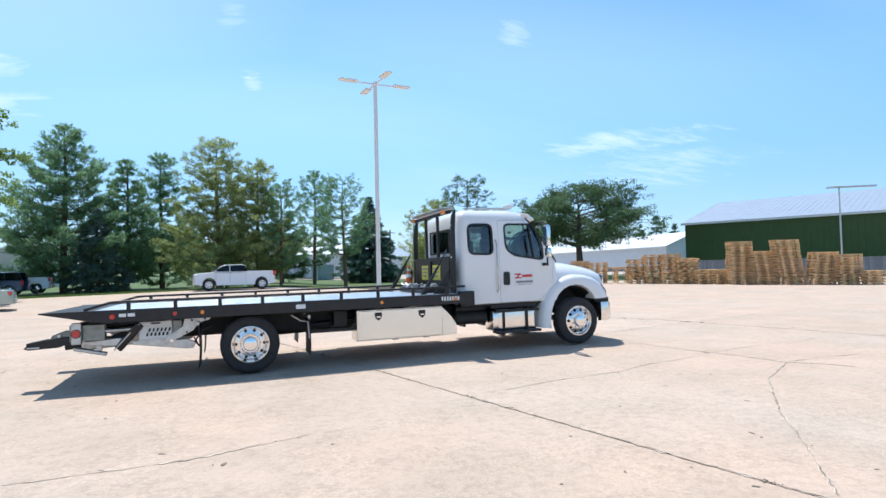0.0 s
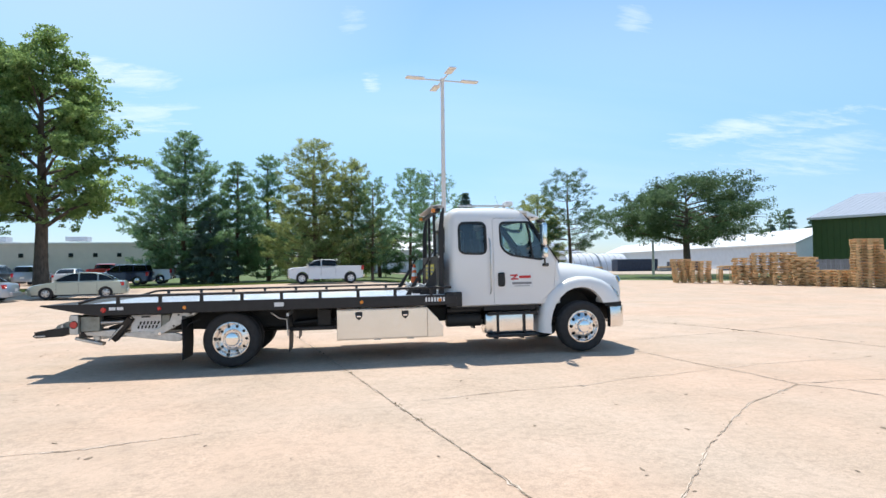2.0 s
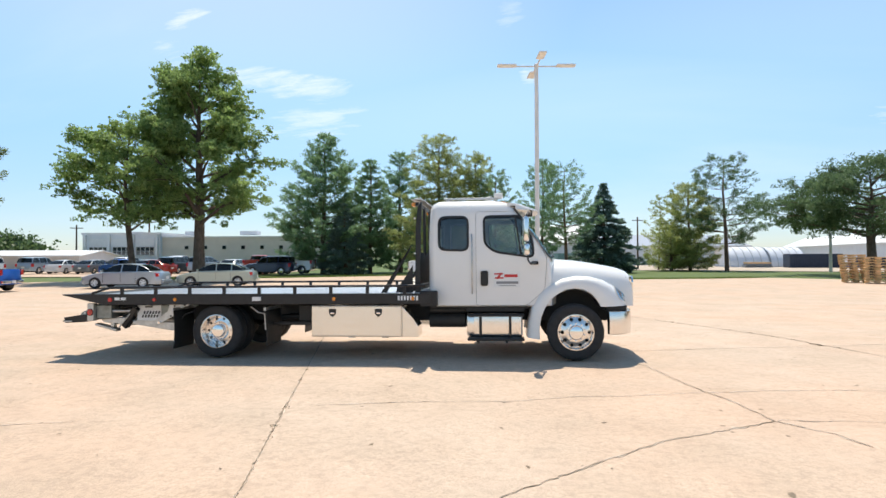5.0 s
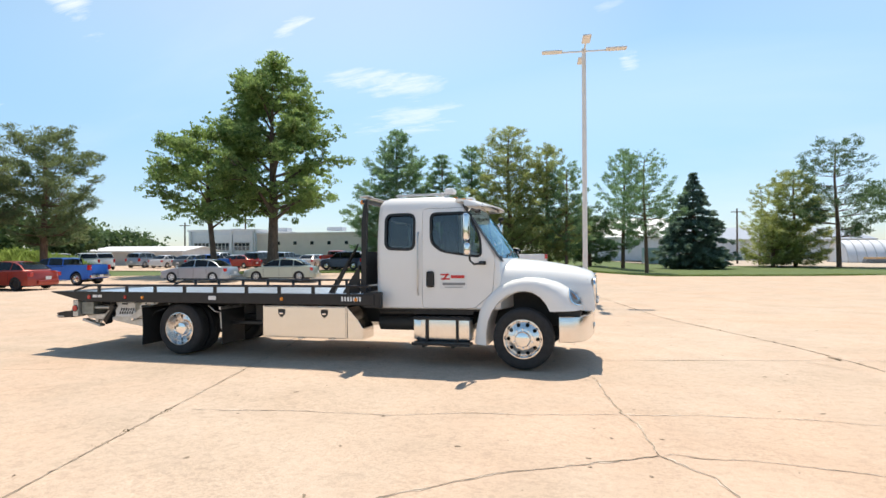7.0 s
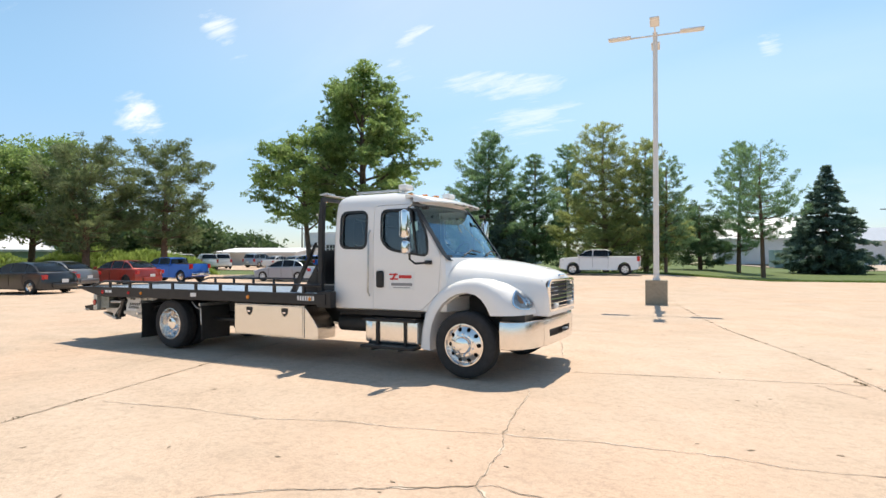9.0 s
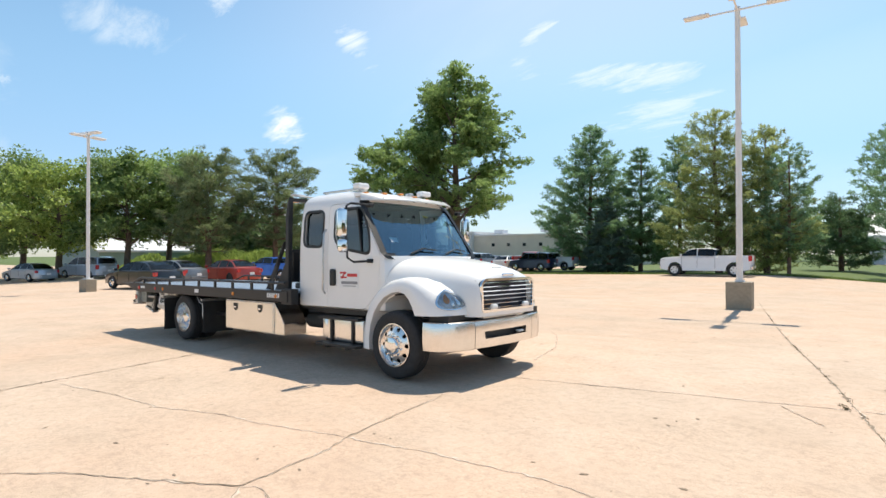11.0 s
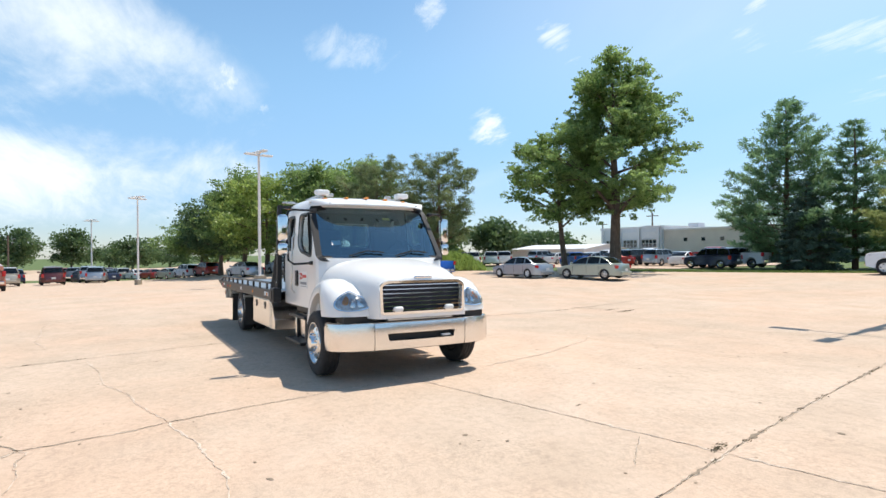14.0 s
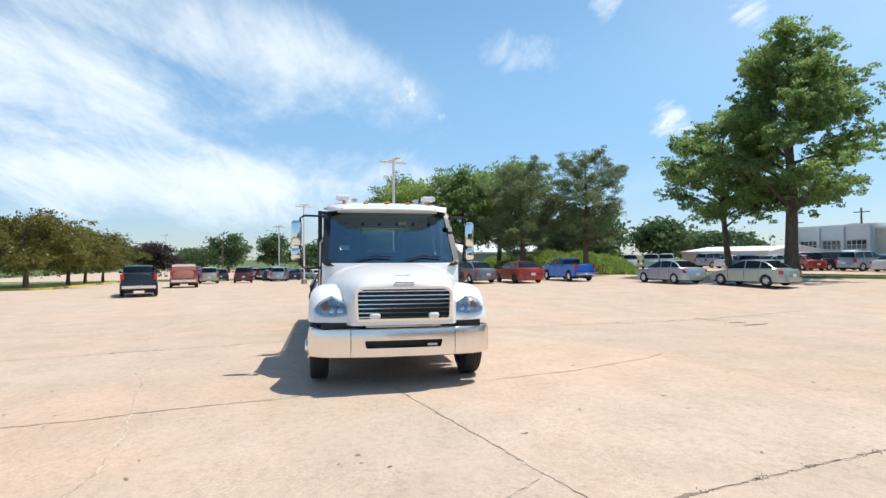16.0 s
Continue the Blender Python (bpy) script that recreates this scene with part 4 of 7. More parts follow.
# cab shell, as rings of a rounded plan at rising heights
CAB_Z = [0.88, 0.90, 1.30, 1.68, 1.74, 2.00, 2.30, 2.46, 2.58, 2.66, 2.71, 2.735]
CAB_F = [-0.36, -0.34, -0.34, -0.36, -0.41, -0.58, -0.80, -0.92, -1.02, -1.12, -1.28, -1.60]
CAB_R = [-2.50, -2.53, -2.53, -2.53, -2.53, -2.53, -2.52, -2.51, -2.50, -2.46, -2.39, -2.20]
CAB_W = [0.97, 1.00, 1.005, 1.005, 1.003, 0.992, 0.97, 0.955, 0.93, 0.88, 0.79, 0.56]


def cab_at(values, z):
    return float(np.interp(z, CAB_Z, values))


def cab_front(z, y):
    """The x of the cab's bowed front at a height and a width."""
    w = cab_at(CAB_W, z)
    return cab_at(CAB_F, z) + 0.13 * (1 - (y / w) ** 2) - 0.02


def cab_ring(z, inset=0.0, zz=None):
    w, r, k = cab_at(CAB_W, z) - inset, cab_at(CAB_R, z) + inset, 7
    pts = []
    for a in range(k):
        t = radians(180 + 90 * a / (k - 1))
        pts.append((r + 0.13 + 0.13 * math.cos(t), -w + 0.13 + 0.13 * math.sin(t)))
    fr = 0.13
    for a in range(9):
        y = -w + 0.025 + (2 * w - 0.05) * a / 8
        x = cab_front(z, y * 0.999) - inset
        if a in (0, 8):
            pts.append((x - 0.07, math.copysign(w, y)))
        pts.append((x - (0.02 if a in (0, 8) else 0), y)) if a not in (8,) else pts.insert(len(pts) - 1, (x - 0.02, y))
    for a in range(k):
        t = radians(90 + 90 * a / (k - 1))
        pts.append((r + 0.13 + 0.13 * math.cos(t), w - 0.13 + 0.13 * math.sin(t)))
    return [(x, y, z if zz is None else zz) for x, y in pts]


def rounded(poly, r, n=5):
    """A polygon with its corners rounded off."""
    out = []
    for i, p in enumerate(poly):
        p, a, b = Vector(p), Vector(poly[i - 1]), Vector(poly[(i + 1) % len(poly)])
        k = min(r, (a - p).length * 0.45, (b - p).length * 0.45)
        p0, p1 = p + (a - p).normalized() * k, p + (b - p).normalized() * k
        for j in range(n + 1):
            t = j / n
            q = p0 * (1 - t) ** 2 + p * 2 * t * (1 - t) + p1 * t * t
            out.append((q.x, q.y))
    return out


def grown(poly, d):
    """A polygon pushed outwards by d."""
    n, out = len(poly), []
    area = sum(poly[i - 1][0] * poly[i][1] - poly[i][0] * poly[i - 1][1] for i in range(n))
    s = 1 if area > 0 else -1
    for i in range(n):
        a, b = Vector(poly[i - 1]), Vector(poly[(i + 1) % n])
        t = (b - a).normalized()
        out.append((poly[i][0] + t.y * d * s, poly[i][1] - t.x * d * s))
    return out


def surface_ring(poly, inner, outer, place, thick=0.012):
    """A raised rim round an outline, laid on a surface by place(u, v, out)."""
    a, b = grown(poly, inner), grown(poly, outer)
    bm = bmesh.new()
    rows = [[bm.verts.new(place(u, v, o)) for u, v in q] for q, o in ((a, 0.0), (a, thick), (b, thick), (b, 0.0))]
    n = len(poly)
    for p, q in zip(rows, rows[1:] + rows[:1]):
        for k in range(n):
            bm.faces.new((p[k], p[(k + 1) % n], q[(k + 1) % n], q[k]))
    return bm


def surface_patch(poly, place, depth=0.0):
    """A pane filling an outline, following the surface by a grid clipped to the outline's width."""
    zs = [p[1] for p in poly]
    lo, hi = min(zs), max(zs)
    bm = bmesh.new()
    rows = []
    for j in range(13):
        v = lo + (hi - lo) * j / 12
        v = min(hi - 1e-4, max(lo + 1e-4, v))
        xs = []
        for (u0, v0), (u1, v1) in zip(poly, poly[1:] + poly[:1]):
            if (v0 - v) * (v1 - v) <= 0 and v0 != v1:
                xs.append(u0 + (u1 - u0) * (v - v0) / (v1 - v0))
        u0, u1 = min(xs), max(xs)
        rows.append([bm.verts.new(place(u0 + (u1 - u0) * i / 12, v, -depth)) for i in range(13)])
    for a, b in zip(rows, rows[1:]):
        for i in range(12):
            bm.faces.new((a[i], a[i + 1], b[i + 1], b[i]))
    return bm


WIN_REAR = rounded([(-2.335, 1.86), (-1.825, 1.84), (-1.825, 2.42), (-2.335, 2.42)], 0.12)
WIN_DOOR = rounded([(-1.54, 2.42), (-1.53, 1.95), (-1.36, 1.81), (-0.68, 1.71), (-0.70, 2.02), (-0.90, 2.42)], 0.10)
DOOR = rounded([(-1.68, 0.90), (-0.80, 0.90), (-0.50, 1.16), (-0.455, 1.70), (-0.84, 2.50), (-1.68, 2.50)], 0.07)
SCREEN = rounded([(-0.97, 1.685), (0.97, 1.685), (0.915, 2.52), (-0.915, 2.52)], 0.08)

shell = part("cab_body", loft([cab_ring(z) for z in CAB_Z]), M_PAINT, truck, smooth=True, sharp=38)
inner_z = [0.96, 1.30, 1.68, 1.74, 2.00, 2.30, 2.46, 2.56, 2.64]
cut(shell, [loft([cab_ring(z, 0.055) for z in inner_z])])
cut(shell, [prism(WIN_REAR, -1.3, 1.3), prism(WIN_DOOR, -1.3, 1.3), prism(SCREEN, -1.6, 0.4, axis="x"), prism(rounded([(-0.5, 1.92), (0.5, 1.92), (0.5, 2.34), (-0.5, 2.34)], 0.06), -2.8, -2.3, axis="x")])

lining_z = [0.97, 1.30, 1.68, 1.74, 2.00, 2.30, 2.46, 2.55, 2.63]
lining = part("cab_lining", loft([cab_ring(z, 0.058) for z in lining_z]), M_INTERIOR, truck, "dark grey cab lining")
cut(lining, [loft([cab_ring(z, 0.078) for z in [0.99, 1.30, 1.68, 1.74, 2.00, 2.30, 2.46, 2.54, 2.605]])])
cut(lining, [prism(WIN_REAR, -1.3, 1.3), prism(WIN_DOOR, -1.3, 1.3), prism(grown(SCREEN, 0.02), -1.6, 0.4, axis="x"), prism(rounded([(-0.52, 1.90), (0.52, 1.90), (0.52, 2.36), (-0.52, 2.36)], 0.06), -2.8, -2.3, axis="x")])


def side_place(side):
    return lambda u, v, o: (u, side * (cab_at(CAB_W, v) + o), v)


for side in (-1, 1):
    skin = shell.copy()
    skin.data = shell.data.copy()
    skin.name = "door"
    scene.collection.objects.link(skin)
    cut(skin, [prism(DOOR, side * 0.82, side * 1.3)], "INTERSECT")
    place = side_place(side)
    part("door_pane", surface_patch(grown(WIN_DOOR, 0.01), place, 0.03), M_GLASS, skin, "clear door glass", smooth=True)
    part("window_seal", surface_ring(WIN_DOOR, -0.018, 0.02, place, 0.006), M_BLACK, skin)
    part("window_divider", prism([(-0.905, 1.745), (-0.88, 1.742), (-0.98, 2.42), (-1.005, 2.42)], side * 0.935, side * 0.985), M_BLACK, skin)
    part("door_handle", box((0.13, 0.035, 0.26), (-1.54, side * 1.015, 1.36), 0.03), M_BLACK, skin, "black recessed door handle")
    sign = part("door_sign", box((0.46, 0.004, 0.27), (-1.15, side * 1.0085, 1.34)), M_WHITE, skin, "white door sign with a red mark")
    zed = bmesh.new()
    for q in (((0.15, 0.004, 0.025), (-1.29, 1.435), 0), ((0.13, 0.004, 0.03), (-1.28, 1.40), 50), ((0.15, 0.004, 0.025), (-1.28, 1.365), 0)):
        box(q[0], (q[1][0], side * 1.012, q[1][1]), turn=Matrix.Rotation(radians(-q[2]), 4, "Y"), bm=zed)
    part("red_mark", zed, M_SIGNRED, sign)
    part("red_bar", box((0.23, 0.004, 0.048), (-1.075, side * 1.012, 1.40)), M_SIGNRED, sign)
    part("grey_bar", box((0.38, 0.004, 0.042), (-1.14, side * 1.012, 1.285)), M_SIGNGREY, sign)
    part("small_bar", box((0.30, 0.004, 0.012), (-1.14, side * 1.012, 1.235)), M_SIGNGREY, sign)
    part("rear_side_pane", surface_patch(grown(WIN_REAR, 0.01), place, 0.03), M_GLASS_TINT, truck, "dark tinted rear side window", smooth=True)
    part("rear_window_seal", surface_ring(WIN_REAR, -0.02, 0.022, place, 0.008), M_BLACK, truck)
    part("grab_handle", tube([(-1.755, side * 1.0, 1.10), (-1.75, side * 1.05, 1.16), (-1.75, side * 1.035, 2.05), (-1.755, side * 0.98, 2.12)], 0.014, 8), M_GALV, truck, "grey vertical grab handle", smooth=True)
cut(shell, [prism(grown(DOOR, 0.006), -1.3, -0.82), prism(grown(DOOR, 0.006), 0.82, 1.3)])
part("door_sill", box((2.0, 1.84, 0.10), (-1.52, 0, 0.885), 0.02), M_BLACK, truck)


def screen_place(u, v, o):
    return (cab_front(v, u) + o, u, v)


part("windscreen", surface_patch(grown(SCREEN, 0.01), screen_place, 0.02), M_WSCREEN, truck, "broad curved windscreen reflecting the sky", smooth=True)
part("screen_jamb", surface_ring(SCREEN, -0.016, -0.001, lambda u, v, o: screen_place(u, v, o - 0.10), 0.10), M_BLACK, truck)
part("windscreen_seal", surface_ring(SCREEN, -0.04, 0.048, screen_place, 0.006), M_BLACK, truck)
part("rear_pane", box((0.006, 1.02, 0.44), (-2.5, 0, 2.13)), M_GLASS, truck)
part("permit_sticker", box((0.004, 0.14, 0.09), (cab_front(1.93, -0.68) - 0.035, -0.68, 1.93), turn=Matrix.Rotation(radians(-37), 4, "Y")), M_WHITE, truck)
part("yellow_sticker", box((0.004, 0.12, 0.05), (cab_front(2.34, 0.2) - 0.035, 0.2, 2.34), turn=Matrix.Rotation(radians(-37), 4, "Y")), M_YELLOW, truck)
for y0, y1 in ((-0.55, -0.02), (0.16, 0.72)):
    part("wiper", tube([(cab_front(1.73, y0) + 0.03, y0, 1.72), (cab_front(1.80, (y0 + y1) / 2) + 0.03, (y0 + y1) / 2, 1.80), (cab_front(1.78, y1) + 0.03, y1, 1.775)], 0.012, 6), M_BLACK, truck)

# sun visor over the screen
rings = []
for i in range(13):
    y = -0.93 + 1.86 * i / 12
    e = 1 - abs(y / 0.93) ** 6
    x0 = cab_front(2.52, y)
    rings.append([(x0 - 0.14, y, 2.655), (x0 + 0.06 * e + 0.02, y, 2.635), (x0 + 0.31 * e + 0.01, y, 2.555), (x0 + 0.31 * e + 0.01, y, 2.535), (x0 + 0.05 * e + 0.0, y, 2.605), (x0 - 0.14, y, 2.60)])
part("sun_visor", loft(rings), M_PAINT, truck, "white fibreglass sun visor", smooth=True, sharp=50)
for y in (-0.66, -0.33, 0.0, 0.33, 0.66):
    part("clearance_lamp", box((0.09, 0.07, 0.035), (cab_front(2.66, y) - 0.12, y, 2.72 - 0.05 * abs(y)), 0.014), M_AMBER, truck, "amber roof clearance lamp")
for i in range(6):
    y = -0.7 + 0.28 * i
    part("visor_clip", box((0.05, 0.05, 0.03), (cab_front(2.52, y) + 0.20, y, 2.562), 0.01), M_BLACK, truck)
for side in (-1, 1):
    bar = part("roof_light_rail", box((1.05, 0.05, 0.035), (-1.75, side * 0.66, 2.765), 0.01), M_GALV, truck, "grey rail carrying roof lights")
    for x in (-2.2, -1.35):
        part("rail_foot", box((0.05, 0.05, 0.06), (x, side * 0.66, 2.74)), M_GALV, bar)
    part("strobe_light", box((0.16, 0.22, 0.09), (-1.28, side * 0.68, 2.80), 0.03), M_WHITE, bar, "white strobe light on the cab roof")
    part("strobe_base", box((0.12, 0.10, 0.06), (-1.45, side * 0.50, 2.78), 0.02), M_GALV, bar)
part("aerial", rod((-1.0, 0.72, 2.7), (-1.12, 0.74, 3.15), 0.004, 0.002, 5), M_BLACK, truck)

# inside the cab
for y in (-0.5, 0.5):
    seat = part("seat", box((0.5, 0.5, 0.16), (-1.35, y, 1.42), 0.05), M_INTERIOR, truck, "dark grey cab seat")
    part("seat_back", box((0.14, 0.48, 0.72), (-1.64, y, 1.84), 0.06, Matrix.Rotation(radians(-9), 4, "Y")), M_INTERIOR, seat)
    part("head_rest", box((0.11, 0.28, 0.2), (-1.71, y, 2.28), 0.05), M_INTERIOR, seat)
part("dashboard", box((0.42, 1.8, 0.34), (-0.62, 0, 1.58), 0.08), M_INTERIOR, truck)
wheel_m = Matrix.Translation((-0.92, 0.5, 1.78)) @ Matrix.Rotation(radians(-62), 4, "Y")
part("steering_wheel", tube([wheel_m @ Vector((0.21 * math.cos(a), 0.21 * math.sin(a), 0)) for a in (2 * math.pi * k / 24 for k in range(25))], 0.016, 6), M_BLACK, truck, smooth=True)
part("steering_column", rod((-0.92, 0.5, 1.78), (-0.6, 0.5, 1.6), 0.03), M_BLACK, truck)
part("headliner", box((1.3, 1.6, 0.05), (-1.8, 0, 2.58)), mat("headliner_cloth", (0.14, 0.14, 0.14), 0.9), truck)

# the cab is a little wider than it is drawn above
for ob in truck.children_recursive:
    for v in ob.data.vertices:
        v.co.y *= 1.045

# bonnet, wings, lamps
rings = []
for x, w, top in ((-0.37, 1.045, 1.675), (-0.2, 1.02, 1.665), (0.1, 0.94, 1.64), (0.4, 0.82, 1.595), (0.7, 0.73, 1.54), (0.9, 0.665, 1.49), (1.01, 0.635, 1.445), (1.055, 0.61, 1.405), (1.075, 0.59, 1.355)):
    zb, ring = 0.86, []
    for k in range(29):
        a = math.pi * k / 28
        c, s = math.cos(a), math.sin(a)
        ring.append((x, -w * math.copysign(abs(c) ** 0.52, c), zb + (top - zb) * abs(s) ** 0.52 + 0.012 * max(0, 1 - abs(c) * 3)))
    rings.append(ring)
bonnet = part("bonnet", loft(rings), M_PAINT, truck, "sloping white bonnet", smooth=True, sharp=45)
GRILLE = rounded([(-0.56, 0.93), (0.56, 0.93), (0.575, 1.30), (0.50, 1.355), (-0.50, 1.355), (-0.575, 1.30)], 0.04)
ARCH = [(0.60 * math.cos(radians(g)), 0.46 + 0.70 * math.sin(radians(g))) for g in range(0, 181, 12)]
cut(bonnet, [prism(GRILLE, 0.9, 1.3, axis="x"), prism(ARCH, 0.47, 1.4), prism(ARCH, -1.4, -0.47)])
part("bonnet_vent", box((0.035, 0.18, 0.014), (0.86, 0, 1.514), 0.005, Matrix.Rotation(radians(18), 4, "Y")), M_GALV, truck)
part("bonnet_badge", box((0.03, 0.25, 0.055), (1.058, 0, 1.405), 0.025, Matrix.Rotation(radians(35), 4, "Y")), M_CHROME, truck, "oval chrome badge")
P = [(-0.82, 0.36), (-0.79, 0.62), (-0.73, 0.88), (-0.61, 1.08), (-0.42, 1.25), (-0.2, 1.35), (0.05, 1.39), (0.29, 1.375), (0.53, 1.315), (0.74, 1.21), (0.88, 1.06), (0.93, 0.94), (0.935, 0.892)]
ANG = [190, 175, 160, 146, 132, 118, 104, 90, 76, 62, 49, 40, 36]
for side in (-1, 1):
    rings = []
    for (px, pz), g in zip(P, ANG):
        ax, az = 0.60 * math.cos(radians(g)), 0.46 + 0.72 * math.sin(radians(g))
        mixed_in = lambda t: (px + (ax - px) * t, pz + (az - pz) * t)
        sec = [(0.42, mixed_in(0.0)), (0.86, mixed_in(0.0)), (0.99, mixed_in(0.03)), (1.07, mixed_in(0.12)), (1.115, mixed_in(0.32)), (1.13, mixed_in(0.6)), (1.13, mixed_in(0.97)), (1.10, mixed_in(1.0)), (0.42, mixed_in(1.0))]
        swept = lambda x, y: x - 0.36 * max(0.0, y - 0.72) * min(1.0, max(0.0, (x - 0.2) / 0.55))
        rings.append([(swept(x, y), side * y, z) for y, (x, z) in sec])
    wing = part("wing", loft(rings), M_PAINT, truck, "white front wing over the wheel", smooth=True, sharp=60)
    # a dark sheet under the wing stands in for shade in the arch
    liner = [(math.cos(radians(g)), math.sin(radians(g))) for g in range(34, 112, 6)]
    part("arch_liner", prism([(0.585 * c, 0.46 + 0.705 * q) for c, q in liner] + [(0.57 * c, 0.46 + 0.688 * q) for c, q in liner[::-1]], side * 0.44, side * 1.04), M_FRAME, wing, "dark sheet put in the wheel arch for its shade")
    part("wing_bracket", box((0.20, 0.05, 0.06), (-0.53, side * 1.0, 1.20), 0.015, Matrix.Rotation(radians(-35), 4, "Y")), M_BLACK, wing)
    def blob(at, size, tilt=0, u=20, v=12):
        bm = bmesh.new()
        bmesh.ops.create_uvsphere(bm, u_segments=u, v_segments=v, radius=1, matrix=Matrix.Translation((at[0], side * at[1], at[2])) @ Matrix.Rotation(radians(tilt), 4, "Y") @ Matrix.Diagonal((*size, 1)))
        return bm
    wing_tree = BVHTree.FromPolygons([v.co.copy() for v in wing.data.vertices], [tuple(f.vertices) for f in wing.data.polygons])

    def lamp_patch(r0, r1, off, bulge=0.0, mid=16.0, wide=51.0, zc=1.085, high=0.130, rings=5, seg=44):
        """A curved patch lying on the wing, almond-shaped, from r0 to r1 of its outline."""
        bm = bmesh.new()
        rows = []
        for k in range(rings + 1):
            r = r0 + (r1 - r0) * k / rings
            row = []
            for j in range(seg):
                c, q = math.cos(2 * math.pi * j / seg), math.sin(2 * math.pi * j / seg)
                c, q = math.copysign(abs(c) ** 0.8, c), math.copysign(abs(q) ** 0.8, q)
                g, z = radians(mid + wide * r * c), zc + r * (high * (0.88 + 0.14 * c) * q + 0.016 * c)
                ray = Vector((math.cos(g), side * math.sin(g), 0))
                at, n, _, _ = wing_tree.ray_cast(Vector((0.62, side * 0.80, z)) + 2 * ray, -ray)
                n = n if n.dot(ray) > 0 else -n
                row.append(bm.verts.new(at + n * (off + bulge * (1 - min(1, r) ** 2))))
            rows.append(row)
        for lo, hi in zip(rows, rows[1:]):
            for j in range(seg):
                i = (j + 1) % seg
                bm.faces.new((lo[j], lo[i], hi[i], hi[j]) if side < 0 else (lo[j], hi[j], hi[i], lo[i]))
        if r0 < 0.05:
            bm.faces.new(rows[0][::-1] if side < 0 else rows[0])
        bmesh.ops.recalc_face_normals(bm, faces=bm.faces)
        return bm
    lamp = part("headlight", lamp_patch(0.03, 1.0, 0.006), M_LENS, truck, "clear almond-shaped headlight", smooth=True)
    part("turn_lamp", lamp_patch(0.03, 1.0, 0.010, 0.008, 38, 12, 1.10, 0.060, 3, 24), M_AMBER_DEEP, lamp, "amber turn lamp", smooth=True)
    for mid in (14, -10):
        part("reflector_bowl", lamp_patch(0.03, 1.0, 0.009, 0.012, mid, 10.5, 1.07, 0.066, 4, 24), M_ALU, lamp, smooth=True)
    part("headlight_rim", lamp_patch(0.97, 1.09, 0.016, rings=2), M_CHROME, lamp, "bright rim", smooth=True)
    part("lens", lamp_patch(0.03, 0.99, 0.014, 0.016, rings=6), M_GLASS_CLEAR, lamp, "clear lens", smooth=True)
grille = part("grille", surface_ring(GRILLE, -0.018, 0.016, lambda u, v, o: (1.075 + o - 0.06 * u * u, u, v), 0.03), M_CHROME, truck, "chrome grille surround", smooth=True, sharp=30)
part("grille_backing", box((0.02, 1.13, 0.42), (0.955, 0, 1.135)), M_GRILLE_BACK, grille)
for k in range(7):
    z = 0.972 + 0.057 * k
    rings = [[(1.085 - 0.06 * y * y + dx, y, z + dz) for dx, dz in ((-0.012, -0.006), (0.006, -0.009), (0.005, 0.004), (-0.012, 0.003))] for y in (-0.56, -0.4, -0.2, 0, 0.2, 0.4, 0.56)]
    part("grille_slat", loft(rings), M_CHROME, grille)
for side in (-1, 1):
    part("grille_lamp", box((0.06, 0.13, 0.075), (1.10, side * 0.352, 0.985), 0.03, seg=3), M_WHITE, grille, "small white warning lamp")

# bumper
HALF = [(1.098, 0.55), (1.105, 0.66), (1.085, 0.75), (1.01, 0.845), (0.88, 0.93), (0.66, 0.985), (0.34, 1.02)]
FRONT = [(-y, x) for y, x in HALF] + [(0, 1.03)] + HALF[::-1]
rings = []
for y, x in FRONT:
    n = Vector((x - 0.3, y * 0.9, 0)).normalized()
    sec = [(0.0, 0.43), (0.018, 0.44), (0.03, 0.54), (0.03, 0.73), (0.018, 0.80), (0.0, 0.81), (-0.06, 0.81), (-0.06, 0.43)]
    rings.append([(x + n.x * o, y + n.y * o, z) for o, z in sec])
bumper = part("bumper", loft(rings), M_ALU, truck, "polished metal front bumper", smooth=True, sharp=35)
cut(bumper, [prism(rounded([(-0.45, 0.555), (0.45, 0.555), (0.47, 0.655), (-0.47, 0.655)], 0.02), 0.8, 1.3, axis="x"), box((0.5, 0.008, 0.6), (1.0, -0.63, 0.64)), box((0.5, 0.008, 0.6), (1.0, 0.63, 0.64))])
part("bumper_backing", box((0.05, 1.3, 0.26), (0.90, 0, 0.64)), M_BLACK, bumper)
part("tow_eye", box((0.06, 0.12, 0.03), (1.0, 0.35, 0.585), 0.01), M_WHITE, bumper)
part("bumper_gap", box((0.34, 1.96, 0.085), (0.70, 0, 0.85)), M_BLACK, truck)
part("bumper_shelf", box((0.10, 0.9, 0.02), (0.95, 0, 0.835)), M_GALV, truck)

